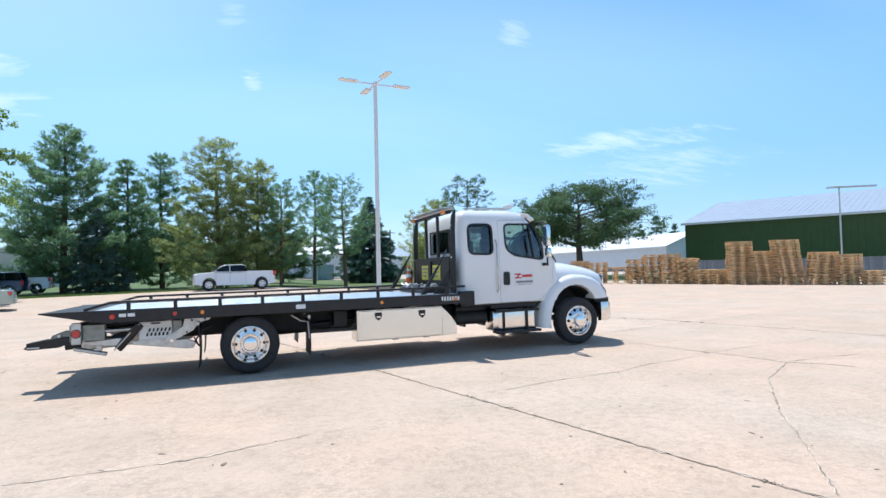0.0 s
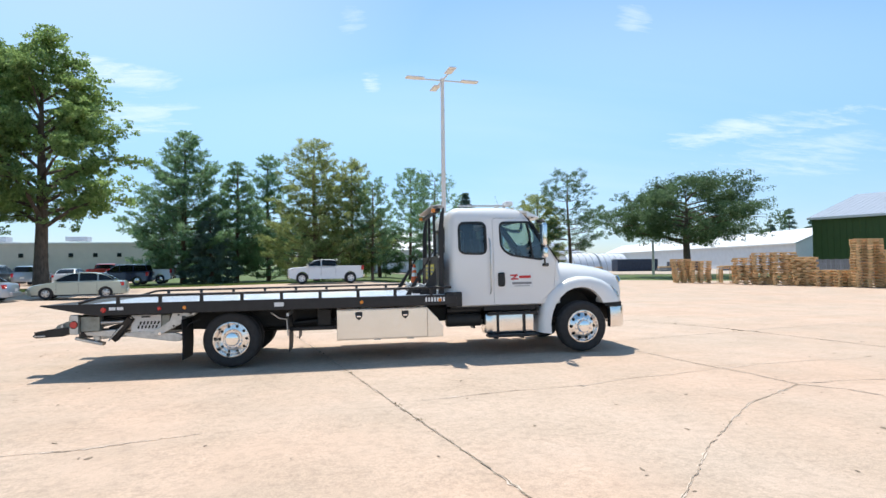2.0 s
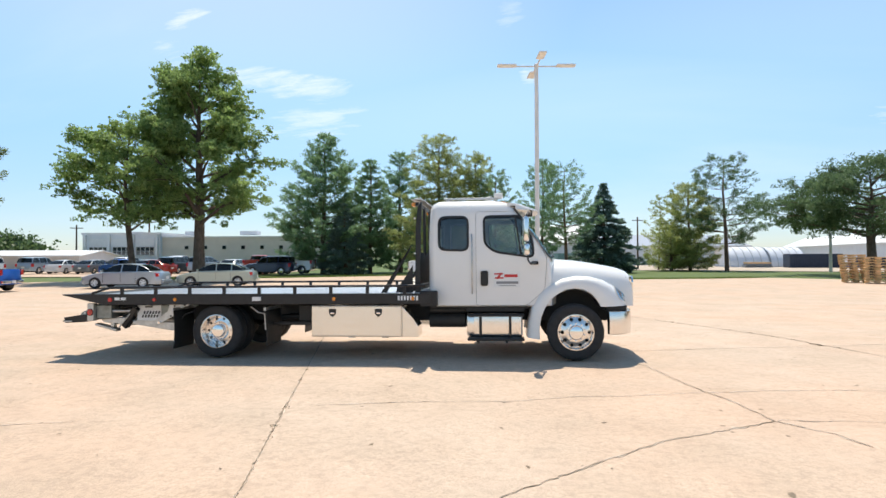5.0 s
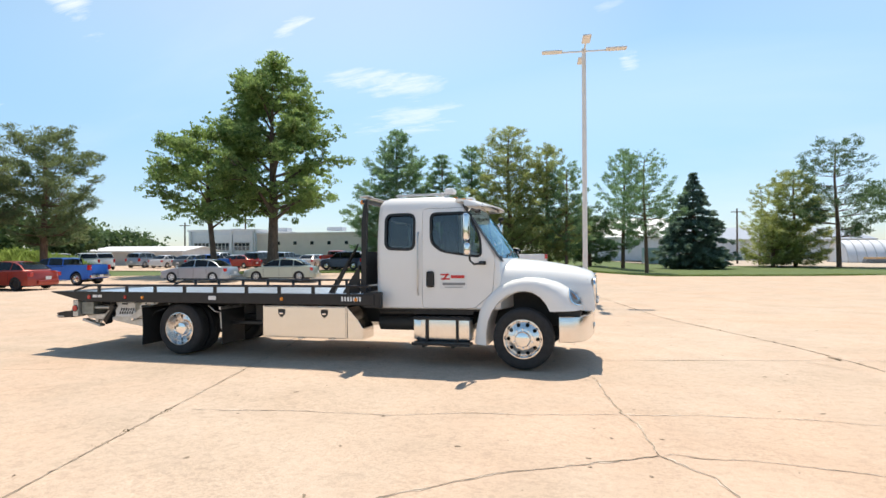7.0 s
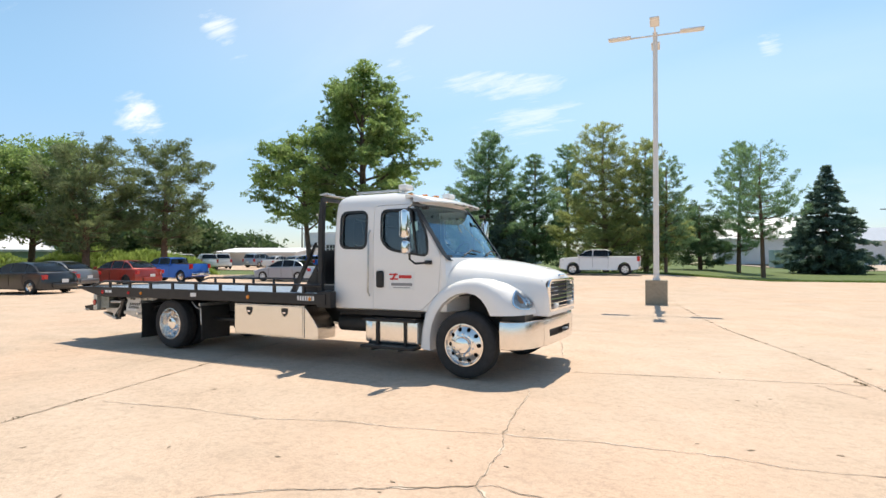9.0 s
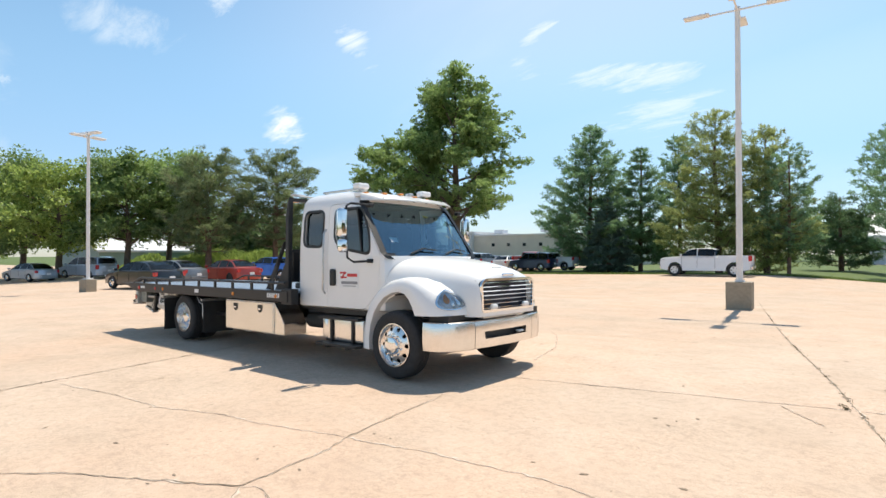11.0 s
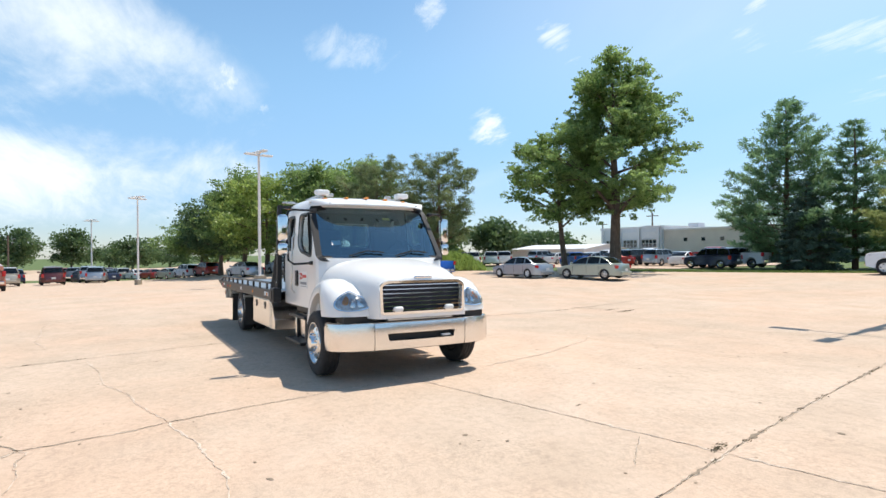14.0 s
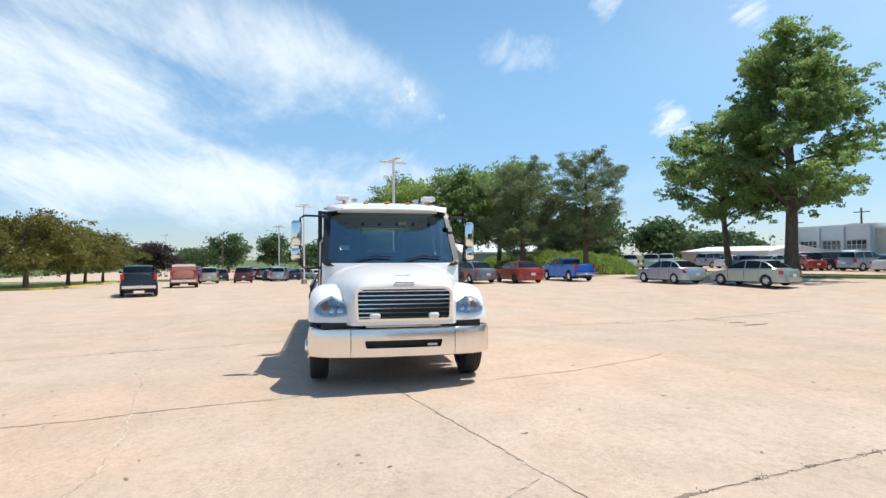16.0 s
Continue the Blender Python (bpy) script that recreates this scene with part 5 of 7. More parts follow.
# mirrors
for side, reach in ((-1, 0.02), (1, -0.10)):
    o = lambda y: side * (y + reach)
    arm = part("mirror_arm", tube([(-0.72, side * 1.0, 2.44), (-0.78, o(1.30), 2.45), (-0.80, o(1.36), 2.41), (-0.80, o(1.37), 2.0), (-0.79, o(1.35), 1.66), (-0.74, o(1.28), 1.60), (-0.62, side * 1.04, 1.615)], 0.017, 8), M_BLACK, truck, "black tubular mirror arm", smooth=True)
    part("arm_bracket", box((0.12, 0.07, 0.06), (-0.66, side * 1.05, 1.615), 0.015), M_BLACK, arm)
    part("arm_bracket", box((0.10, 0.08, 0.06), (-0.74, side * 1.0, 2.435), 0.015), M_BLACK, arm)
    part("mirror_head", box((0.10, 0.16, 0.42), (-0.82, o(1.42), 2.165), 0.05, seg=5), M_CHROME, arm, "chrome mirror housing", smooth=True)
    part("mirror_glass", box((0.006, 0.14, 0.36), (-0.872, o(1.42), 2.165), 0.002), M_CHROME, arm)
    part("convex_mirror", box((0.10, 0.16, 0.20), (-0.81, o(1.42), 1.835), 0.05, seg=5), M_CHROME, arm, "chrome convex mirror", smooth=True)


# wheels: the outer face looks to -y
def wheel(at, side, rear, rim_cache={}):
    m = Matrix.Translation(at) @ Matrix.Rotation(0 if side < 0 else math.pi, 4, "Z")
    tyre_prof = [(0.285, -0.10), (0.30, -0.118), (0.34, -0.13), (0.40, -0.135), (0.435, -0.128), (0.455, -0.112), (0.466, -0.10), (0.468, -0.06), (0.460, -0.056), (0.460, -0.048), (0.470, -0.044), (0.470, -0.004), (0.461, 0.0), (0.461, 0.008), (0.470, 0.012), (0.470, 0.048), (0.460, 0.052), (0.460, 0.06), (0.468, 0.064), (0.466, 0.10), (0.455, 0.112), (0.40, 0.135), (0.34, 0.13), (0.30, 0.118), (0.285, 0.10), (0.285, -0.10)]
    wh = part("wheel", lathe([(0.09, 0.12), (0.27, 0.11), (0.284, 0.10), (0.284, 0.02), (0.09, 0.04), (0.09, 0.12)], 32), M_FRAME, truck)
    wh.matrix_basis = m
    part("tyre", lathe(tyre_prof, 56), M_RUBBER, wh, "black rubber tyre", smooth=True, sharp=45)
    prof = ([(0.0, 0.05), (0.20, 0.06), (0.27, 0.03), (0.283, -0.09), (0.303, -0.122), (0.300, -0.136), (0.287, -0.138), (0.277, -0.06), (0.268, 0.005), (0.250, 0.022), (0.165, 0.006), (0.14, -0.03), (0.0, -0.03)] if rear
            else [(0.0, 0.0), (0.20, 0.0), (0.27, -0.03), (0.283, -0.09), (0.303, -0.122), (0.300, -0.136), (0.285, -0.137), (0.272, -0.105), (0.255, -0.092), (0.235, -0.10), (0.18, -0.125), (0.15, -0.135), (0.0, -0.135)])
    if rear not in rim_cache:
        rim = part("rim", lathe(prof, 60), M_ALU, None, "polished aluminium rim", smooth=True, sharp=40)
        holes = bmesh.new()
        for k in range(10):
            a = 2 * math.pi * k / 10
            rod((0.222 * math.cos(a), -0.3, 0.222 * math.sin(a)), (0.222 * math.cos(a), 0.3, 0.222 * math.sin(a)), 0.025 if rear else 0.030, seg=14, bm=holes)
        cut(rim, [holes])
        rim.parent = wh
        rim_cache[rear] = rim.data
    else:
        rim = tagged(new("rim", rim_cache[rear]), "polished aluminium rim")
        rim.parent = wh
    y0 = -0.03 if rear else -0.135
    part("hub", lathe([(0.125, y0 + 0.01), (0.12, y0 - 0.04), (0.105, y0 - 0.065), (0.06, y0 - 0.075), (0.0, y0 - 0.078)], 28), M_CHROME, wh, smooth=True, sharp=40)
    for k in range(10):
        a = 2 * math.pi * (k + 0.5) / 10
        p = Vector((0.152 * math.cos(a), y0 + (0.012 if rear else 0.008), 0.152 * math.sin(a)))
        part("lug_nut", rod(p, p + Vector((0, -0.045, 0)), 0.017, 0.012, 6), M_CHROME, wh)
    return wh


for side in (-1, 1):
    wheel((0, side * 1.035, 0.468), side, False)
    wheel((-6.42, side * 1.06, 0.468), side, True)
    wheel((-6.42, side * 0.745, 0.468), side, True)
part("front_axle", rod((0, -0.95, 0.46), (0, 0.95, 0.46), 0.06), M_FRAME, truck)
part("rear_axle", rod((-6.42, -0.8, 0.468), (-6.42, 0.8, 0.468), 0.10), M_FRAME, truck)
bm = bmesh.new()
bmesh.ops.create_uvsphere(bm, u_segments=16, v_segments=10, radius=0.22, matrix=Matrix.Translation((-6.42, 0, 0.468)))
part("differential", bm, M_FRAME, truck, smooth=True)
part("engine_block", box((1.1, 0.8, 0.55), (0.1, 0, 0.85), 0.05), M_FRAME, truck)
part("inner_arch", box((1.35, 0.05, 0.5), (0.05, -0.46, 1.0)), M_FRAME, truck)
part("inner_arch", box((1.35, 0.05, 0.5), (0.05, 0.46, 1.0)), M_FRAME, truck)

# chassis
for side in (-1, 1):
    part("chassis_rail", box((8.6, 0.08, 0.25), (-3.6, side * 0.43, 0.72), 0.01), M_FRAME, truck, "black steel chassis rail")
    part("subframe_rail", box((6.0, 0.10, 0.14), (-5.6, side * 0.43, 0.875), 0.01), M_FRAME, truck)
for x in (-2.9, -4.0, -5.2, -7.2, -7.9):
    part("crossmember", box((0.12, 0.86, 0.16), (x, 0, 0.74)), M_FRAME, truck)
part("drive_shaft", rod((-1.5, 0, 0.62), (-6.2, 0, 0.52), 0.06, seg=12), M_FRAME, truck)
part("air_tank", rod((-2.55, -0.72, 0.62), (-1.9, -0.72, 0.62), 0.13, seg=20), M_FRAME, truck, "black cylindrical air tank", smooth=True)
part("air_tank", rod((-2.55, -0.72, 0.80), (-1.9, -0.72, 0.80), 0.08, seg=20), M_BLACK, truck, smooth=True)
part("muffler", rod((-2.5, -0.35, 0.60), (-1.1, -0.35, 0.60), 0.14, seg=20), M_GALV, truck, smooth=True)
part("hydraulic_cylinder", rod((-5.4, -0.62, 0.66), (-4.5, -0.62, 0.72), 0.05, seg=14), M_BLACK, truck, smooth=True)
part("frame_bracket", box((0.25, 0.3, 0.3), (-4.85, -0.75, 0.76), 0.02), M_FRAME, truck)
part("side_underrun_bar", box((0.95, 0.05, 0.06), (-5.0, -0.95, 0.58), 0.01), M_BLACK, truck)

# steps below the doors
for side in (-1, 1):
    step = part("fuel_tank", box((0.95, 0.42, 0.42), (-1.36, side * 0.80, 0.56), 0.05, seg=4), M_ALU, truck, "polished fuel tank behind the step", smooth=True)
    for z, dy in ((0.735, 1.0), (0.335, 1.06)):
        tread = part("tread", box((0.98, 0.24, 0.045), (-1.35, side * dy, z), 0.01), M_BLACK, step, "black step tread")
    for x in (-1.62, -1.10):
        part("tank_strap", box((0.045, 0.03, 0.42), (x, side * 1.025, 0.54), 0.005), M_BLACK, step)
    for x in (-1.66, -1.16):
        part("step_bracket", box((0.05, 0.30, 0.05), (x, side * 0.95, 0.295)), M_BLACK, step)
    part("step_end_tank", box((0.14, 0.36, 0.36), (-1.79, side * 0.84, 0.56), 0.03), M_ALU, truck, smooth=True)
    part("lower_cab_skirt", box((1.02, 0.1, 0.06), (-1.36, side * 0.92, 0.82)), M_BLACK, truck)

# tool boxes
for side in (-1, 1):
    tb = part("tool_box", prism([(-4.62, 0.375), (-2.99, 0.375), (-2.99, 0.915), (-4.62, 0.915)], side * 0.72, side * 1.19, bevel=0.012), M_STEELBOX, truck, "brushed stainless steel tool box under the bed")
    part("tool_box_door", box((1.58, 0.014, 0.50), (-3.80, side * 1.197, 0.645), 0.006), M_STEELBOX, tb)
    part("box_end", prism([(-2.985, 0.375), (-2.70, 0.375), (-2.70, 0.56), (-2.80, 0.70), (-2.985, 0.895)], side * 0.74, side * 1.175, bevel=0.006), M_STEELBOX, tb)
    for x in (-4.23, -3.40):
        latch = part("latch", prism(rounded([(x - 0.065, 0.86), (x + 0.065, 0.86), (x + 0.06, 0.77), (x, 0.715), (x - 0.06, 0.77)], 0.02), side * 1.2, side * 1.216), M_BLACK, tb, "black shield-shaped latch")
        part("latch_paddle", box((0.07, 0.012, 0.028), (x, side * 1.22, 0.785), 0.004), M_CHROME, latch)
    for x in (-3.9, -3.3):
        part("drain_tab", box((0.12, 0.05, 0.018), (x, side * 1.12, 0.364)), M_GALV, tb)

# flat bed: deck, side beams, top rails on posts, ramped tail
DECK_F, DECK_T = -2.45, -8.72
deck = part("deck", box((DECK_F - DECK_T, 2.40, 0.03), ((DECK_F + DECK_T) / 2, 0, 1.105)), M_DECK, truck, "silver checker-plate deck")
for k in range(9):
    part("deck_rib", box((0.06, 2.36, 0.10), (-2.8 - 0.7 * k, 0, 1.04)), M_BEDSTEEL, deck)
for k in range(14):
    part("deck_plank", box((6.2, 0.14, 0.008), (-5.6, -1.1 + 0.17 * k, 1.125), 0.003), M_DECK, deck)
for side in (-1, 1):
    beam = part("side_beam", prism([(DECK_F, 0.945), (DECK_F, 1.12), (-8.80, 1.135), (-9.38, 1.135), (-9.38, 1.118), (-8.55, 0.945)], side * 1.20, side * 1.285, bevel=0.008), M_BEDSTEEL, truck, "dark steel side beam of the bed")
    rail = part("top_rail", tube([(-8.80, side * 1.262, 1.15), (-8.45, side * 1.262, 1.245), (-8.3, side * 1.262, 1.252), (-3.2, side * 1.262, 1.252), (DECK_F - 0.1, side * 1.262, 1.252)], 0.021, 8), M_BEDSTEEL, truck, "dark tubular top rail", smooth=True)
    for k in range(9):
        part("rail_post", box((0.055, 0.03, 0.12), (-8.2 + 0.66 * k, side * 1.262, 1.185)), M_BEDSTEEL, rail)
    for x, mt, lab in ((-8.42, M_RED, "round red marker lamp"), (-7.55, M_RED, "small red marker lamp"), (-7.15, M_AMBER, "amber marker lamp"), (-4.18, M_AMBER, "amber marker lamp"), (-2.77, M_AMBER, "amber marker lamp")):
        r = 0.045 if x == -8.42 else 0.034
        part("marker_lamp", rod((x, side * 1.283, 1.035), (x, side * 1.302, 1.035), r, r * 0.8, 16), mt, beam, lab)
    part("white_badge", box((0.16, 0.006, 0.07), (-5.60, side * 1.288, 1.04), 0.002), M_WHITE, beam)
    for k in range(7):
        part("lettering_bar", box((0.032, 0.006, 0.075), (-3.02 + 0.054 * k, side * 1.288, 1.045), 0.001), M_WHITE, beam)
    for k in range(2):
        part("lettering_bar", box((0.10, 0.006, 0.05), (-8.28 + 0.12 * k, side * 1.288, 1.05), 0.001), M_WHITE, beam)
    part("front_corner", box((0.30, 0.14, 0.26), (-2.50, side * 1.20, 1.03), 0.015), M_BLACK, truck)
part("tail_ramp", prism([(-8.70, 1.0), (-8.70, 1.125), (-9.37, 1.13), (-9.37, 1.115)], -1.2, 1.2), M_BEDSTEEL, truck)
part("bed_crossbeam", box((0.1, 2.4, 0.14), (-8.5, 0, 1.0)), M_BEDSTEEL, truck)

# headboard behind the cab
hb = part("headboard", box((0.05, 2.0, 0.52), (-2.72, 0, 1.52)), M_BLACK, truck, "black steel headboard with a mesh window")
for side in (-1, 1):
    part("upright", prism([(-2.66, 1.1), (-2.76, 1.1), (-2.735, 2.3), (-2.70, 2.58), (-2.645, 2.69), (-2.62, 2.69), (-2.65, 2.3)], side * 1.05, side * 1.13, bevel=0.015), M_BLACK, hb, "black headboard post")
    part("brace", prism([(-2.82, 1.95), (-2.86, 1.85), (-3.38, 1.12), (-3.28, 1.12)], side * 1.05, side * 1.11), M_BLACK, hb)
    part("brace_plate", prism([(-2.80, 1.12), (-3.12, 1.12), (-2.80, 1.6)], side * 1.07, side * 1.09), M_BLACK, hb)
    for z in (1.25, 1.8, 2.4):
        part("reflector_dot", rod((-2.75, side * 1.128, z), (-2.75, side * 1.136, z), 0.016, seg=10), M_WHITE, hb)
for y in (-0.34, 0.34):
    part("window_bar", box((0.05, 0.075, 0.9), (-2.70, y, 2.22), 0.01), M_BLACK, hb)
for z in (1.79, 2.66):
    part("cross_rail", box((0.06, 2.1, 0.06), (-2.72, 0, z)), M_BLACK, hb)
for y, z, w, h in ((0, 1.905, 1.1, 0.035), (0, 2.355, 1.1, 0.035), (-0.535, 2.13, 0.035, 0.45), (0.535, 2.13, 0.035, 0.45)):
    part("rear_window_frame", box((0.02, w, h), (-2.537, y, z)), M_BLACK, truck)
part("light_tray", box((0.24, 1.96, 0.018), (-2.72, 0, 2.735), 0.006, Matrix.Rotation(radians(6), 4, "Y")), M_GALV, hb, "flat grey light tray on the headboard")
for side in (-1, 1):
    part("work_light", box((0.07, 0.12, 0.07), (-2.80, side * 0.9, 2.66), 0.015), M_AMBER, hb, "amber marker light")
    part("beacon", box((0.12, 0.22, 0.035), (-2.70, side * 0.92, 2.742), 0.012), M_GALV, hb)
for y in (-0.33, 0.33):
    sg = part("warning_sign", box((0.01, 0.42, 0.30), (-2.752, y, 1.52)), M_YELLOW, hb, "yellow warning sign with dark bars")
    for k in range(3):
        part("dark_bar", box((0.006, 0.32 - 0.05 * k, 0.03), (-2.759, y, 1.60 - 0.075 * k)), M_SIGNGREY, sg)
part("sign_post", box((0.03, 0.16, 0.44), (-2.77, 0, 1.53), 0.01), M_BEDSTEEL, hb)
part("chain_tray", box((0.42, 1.5, 0.10), (-2.98, 0.1, 1.18), 0.02), M_BLACK, hb)
random.seed(12)
for k in range(16):
    p = Vector((-3.0 + random.uniform(-0.16, 0.16), random.uniform(-0.55, 0.7), 1.25 + random.uniform(-0.02, 0.05)))
    part("chain_link", tube([p + Vector((0.05 * math.cos(a), 0.09 * math.sin(a), 0.02 * math.sin(2 * a + k))) for a in (2 * math.pi * j / 10 for j in range(11))], 0.014, 5), M_GALV, hb)
part("winch_drum", rod((-3.1, -0.35, 1.22), (-3.1, 0.35, 1.22), 0.08, seg=20), M_BEDSTEEL, hb, smooth=True)

# mud flaps and brackets round the rear wheels
for side in (-1, 1):
    for x, zt, zb, w in ((-7.22, 0.86, 0.16, 0.62), (-5.46, 0.86, 0.22, 0.62)):
        rings = [[(x + 0.025 * math.sin((zt - z) * 4) + d, side * 0.92 + e, z) for d, e in ((-0.006, -w / 2), (0.006, -w / 2), (0.006, w / 2), (-0.006, w / 2))] for z in np.linspace(zb, zt, 7)]
        fl = part("mud_flap", loft(rings), M_FLAP, truck, "black rubber mud flap", smooth=True, sharp=50)
        part("flap_bracket", box((0.04, 0.68, 0.05), (x, side * 0.92, zt)), M_GALV, fl)
    part("flap_lettering_bar", box((0.006, 0.30, 0.06), (-5.44, side * 0.95, 0.33)), M_WHITE, truck)
    part("flap_arm", tube([(-5.75, side * 1.20, 0.90), (-5.6, side * 1.22, 0.80), (-5.48, side * 1.22, 0.78), (-5.46, side * 1.22, 0.5)], 0.012, 6), M_GALV, truck)
    part("tail_plate", prism([(-7.75, 0.93), (-7.10, 0.93), (-7.16, 0.86), (-7.55, 0.72), (-7.75, 0.60)], side * 0.55, side * 0.60), M_GALV, truck)

# tail lamps, lift arm and its crossbar under the tail
part("tail_bar", box((0.10, 2.2, 0.26), (-8.98, 0, 0.80), 0.012), M_TAIL, truck, "grey steel tail light bar")
for side in (-1, 1):
    lampbox = part("tail_lamp_box", box((0.13, 0.10, 0.32), (-8.93, side * 1.10, 0.80), 0.012), M_GALV, truck, "pale steel lamp bracket")
    part("tail_lamp", rod((-8.93, side * 1.148, 0.80), (-8.93, side * 1.165, 0.80), 0.055, seg=18), M_RED, lampbox, "round red tail lamp")
    part("lamp_bezel", lathe([(0.058, 0), (0.068, 0.004), (0.066, 0.012), (0.056, 0.012)], 20, m=Matrix.Translation((-8.93, side * 1.148, 0.80)) @ Matrix.Rotation(0 if side > 0 else math.pi, 4, "Z")), M_BLACK, lampbox)
    part("tail_lamp", rod((-9.03, side * 0.95, 0.80), (-9.05, side * 0.95, 0.80), 0.055, seg=18), M_RED, truck)
    part("side_box", box((0.30, 0.16, 0.24), (-8.71, side * 1.0, 0.80), 0.01), M_TAIL, truck, "olive-grey steel box behind the tail lamp")
    part("cross_tube", rod((-8.62, side * 1.02, 0.81), (-8.10, side * 0.98, 0.82), 0.035, seg=10), M_GALV, truck, "bright steel tube", smooth=True)
    # a black rod stands in for the shaded recess above the bright tube
    part("dark_tube", rod((-8.55, side * 0.86, 0.89), (-8.10, side * 0.86, 0.90), 0.04, seg=10), M_BLACK, truck, smooth=True)
    part("tail_strut", prism([(-8.8, 0.95), (-7.2, 0.95), (-7.4, 0.84), (-8.6, 0.76), (-8.8, 0.76)], side * 0.42, side * 0.50, bevel=0.006), M_FRAME, truck)
    plate = part("slotted_panel", box((0.48, 0.03, 0.28), (-7.86, side * 0.98, 0.775), 0.01), M_WHITE, truck, "white slotted panel under the bed")
    for k in range(6):
        for z0 in (0.69, 0.755):
            x = -8.0 + 0.058 * k + (z0 - 0.69) * 0.5
            part("slot", prism([(x, z0), (x + 0.028, z0), (x + 0.042, z0 + 0.052), (x + 0.014, z0 + 0.052)], side * 0.99, side * 1.002), M_FRAME, plate)
    part("plate_latch", box((0.14, 0.03, 0.025), (-7.86, side * 1.0, 0.885), 0.005), M_BLACK, plate)
    part("panel_frame", box((0.50, 0.028, 0.025), (-7.86, side * 0.985, 0.63)), M_GALV, plate)
    part("side_box", box((0.14, 0.30, 0.26), (-7.54, side * 0.84, 0.78), 0.01), M_TAIL, truck)
    bracket = part("tail_plate", prism([(-7.42, 0.95), (-7.02, 0.95), (-7.05, 0.90), (-7.22, 0.86), (-7.30, 0.74), (-7.66, 0.56), (-7.74, 0.60), (-7.70, 0.66), (-7.46, 0.80)], side * 1.0, side * 1.03, bevel=0.004), M_GALV, truck, "galvanised bent bracket plate")
    for x, z in ((-7.32, 0.90), (-7.12, 0.92), (-7.40, 0.72)):
        part("bracket_hole", rod((x, side * 1.028, z), (x, side * 1.034, z), 0.018, seg=10), M_FRAME, bracket)
    part("bracket_pin", rod((-7.62, side * 0.95, 0.60), (-7.62, side * 1.06, 0.60), 0.025, seg=10), M_CHROME, bracket)
    part("lower_tail_plate", prism([(-7.26, 0.55), (-7.30, 0.46), (-7.40, 0.45), (-8.20, 0.57), (-8.20, 0.63), (-7.40, 0.60)], side * 0.90, side * 0.98, bevel=0.008), M_GALV, truck, "long pale steel lower bar")
    arm = part("lift_arm", box((0.50, 0.13, 0.12), (-8.24, side * 0.96, 0.70), 0.02, Matrix.Rotation(radians(-48), 4, "Y") @ Matrix.Rotation(radians(side * 12), 4, "Z")), M_BLACK, truck, "black wheel lift arm")
    part("arm_edge", box((0.46, 0.02, 0.02), (-8.29, side * 1.03, 0.68), 0.004, Matrix.Rotation(radians(-48), 4, "Y")), M_GALV, arm)
    part("arm_pin", rod((-8.10, side * 0.86, 0.86), (-8.10, side * 1.06, 0.86), 0.03, seg=10), M_GALV, arm)
    part("lift_plate", prism([(-8.85, 0.66), (-8.38, 0.69), (-8.20, 0.64), (-8.42, 0.57), (-8.80, 0.60)], side * 0.70, side * 0.98, bevel=0.01), M_GALV, truck, "worn steel lift plate")
    part("dark_block", box((0.30, 0.2, 0.10), (-8.36, side * 0.76, 0.72), 0.015, Matrix.Rotation(radians(-18), 4, "Y")), M_FRAME, truck)
    part("lift_tray", box((0.46, 0.13, 0.05), (-8.80, side * 0.86, 0.50), 0.012, Matrix.Rotation(radians(14), 4, "Y")), M_GALV, truck, "flat grey steel foot")
    part("tray_post", box((0.08, 0.08, 0.14), (-8.68, side * 0.86, 0.57), 0.01), M_GALV, truck)
    claw = part("crossbar_claw", prism([(-9.66, 0.615), (-9.60, 0.585), (-9.20, 0.60), (-8.98, 0.68), (-8.98, 0.76), (-9.24, 0.735), (-9.42, 0.70), (-9.60, 0.665)], side * 0.74, side * 0.97, bevel=0.014), M_BLACK, truck, "black claw of the lift crossbar")
    part("claw_pad", box((0.24, 0.26, 0.03), (-9.50, side * 0.855, 0.69), 0.008, Matrix.Rotation(radians(-9), 4, "Y")), M_FRAME, claw)
    part("claw_edge", box((0.16, 0.012, 0.022), (-9.53, side * 0.978, 0.618), 0.004), M_GALV, claw, "bright worn edge")
    part("claw_bracket", prism([(-9.34, 0.70), (-9.06, 0.70), (-9.03, 0.83), (-9.14, 0.84), (-9.30, 0.78)], side * 0.80, side * 0.92, bevel=0.008), M_TAIL, claw, "dull steel bracket")
    part("claw_pin", rod((-9.2, side * 0.76, 0.77), (-9.2, side * 0.96, 0.77), 0.025, seg=10), M_GALV, claw)
    part("hose", tube([(-7.3, side * 0.90, 0.62), (-7.22, side * 0.95, 0.48), (-7.28, side * 1.0, 0.56), (-7.16, side * 0.98, 0.74), (-7.0, side * 0.9, 0.80)], 0.013, 6), M_BLACK, truck, smooth=True)
part("lift_boom", box((1.7, 0.22, 0.18), (-8.25, 0, 0.58), 0.02, Matrix.Rotation(radians(-4), 4, "Y")), M_GALV, truck, "grey wheel lift boom")
part("lift_boom_slider", box((0.8, 0.16, 0.13), (-8.95, 0, 0.55), 0.02, Matrix.Rotation(radians(-4), 4, "Y")), M_BLACK, truck)
part("lift_crossbar", box((0.12, 1.7, 0.10), (-9.10, 0, 0.68), 0.015), M_BLACK, truck)
part("boom_pivot", box((0.5, 0.7, 0.24), (-7.6, 0, 0.66), 0.03), M_GALV, truck)

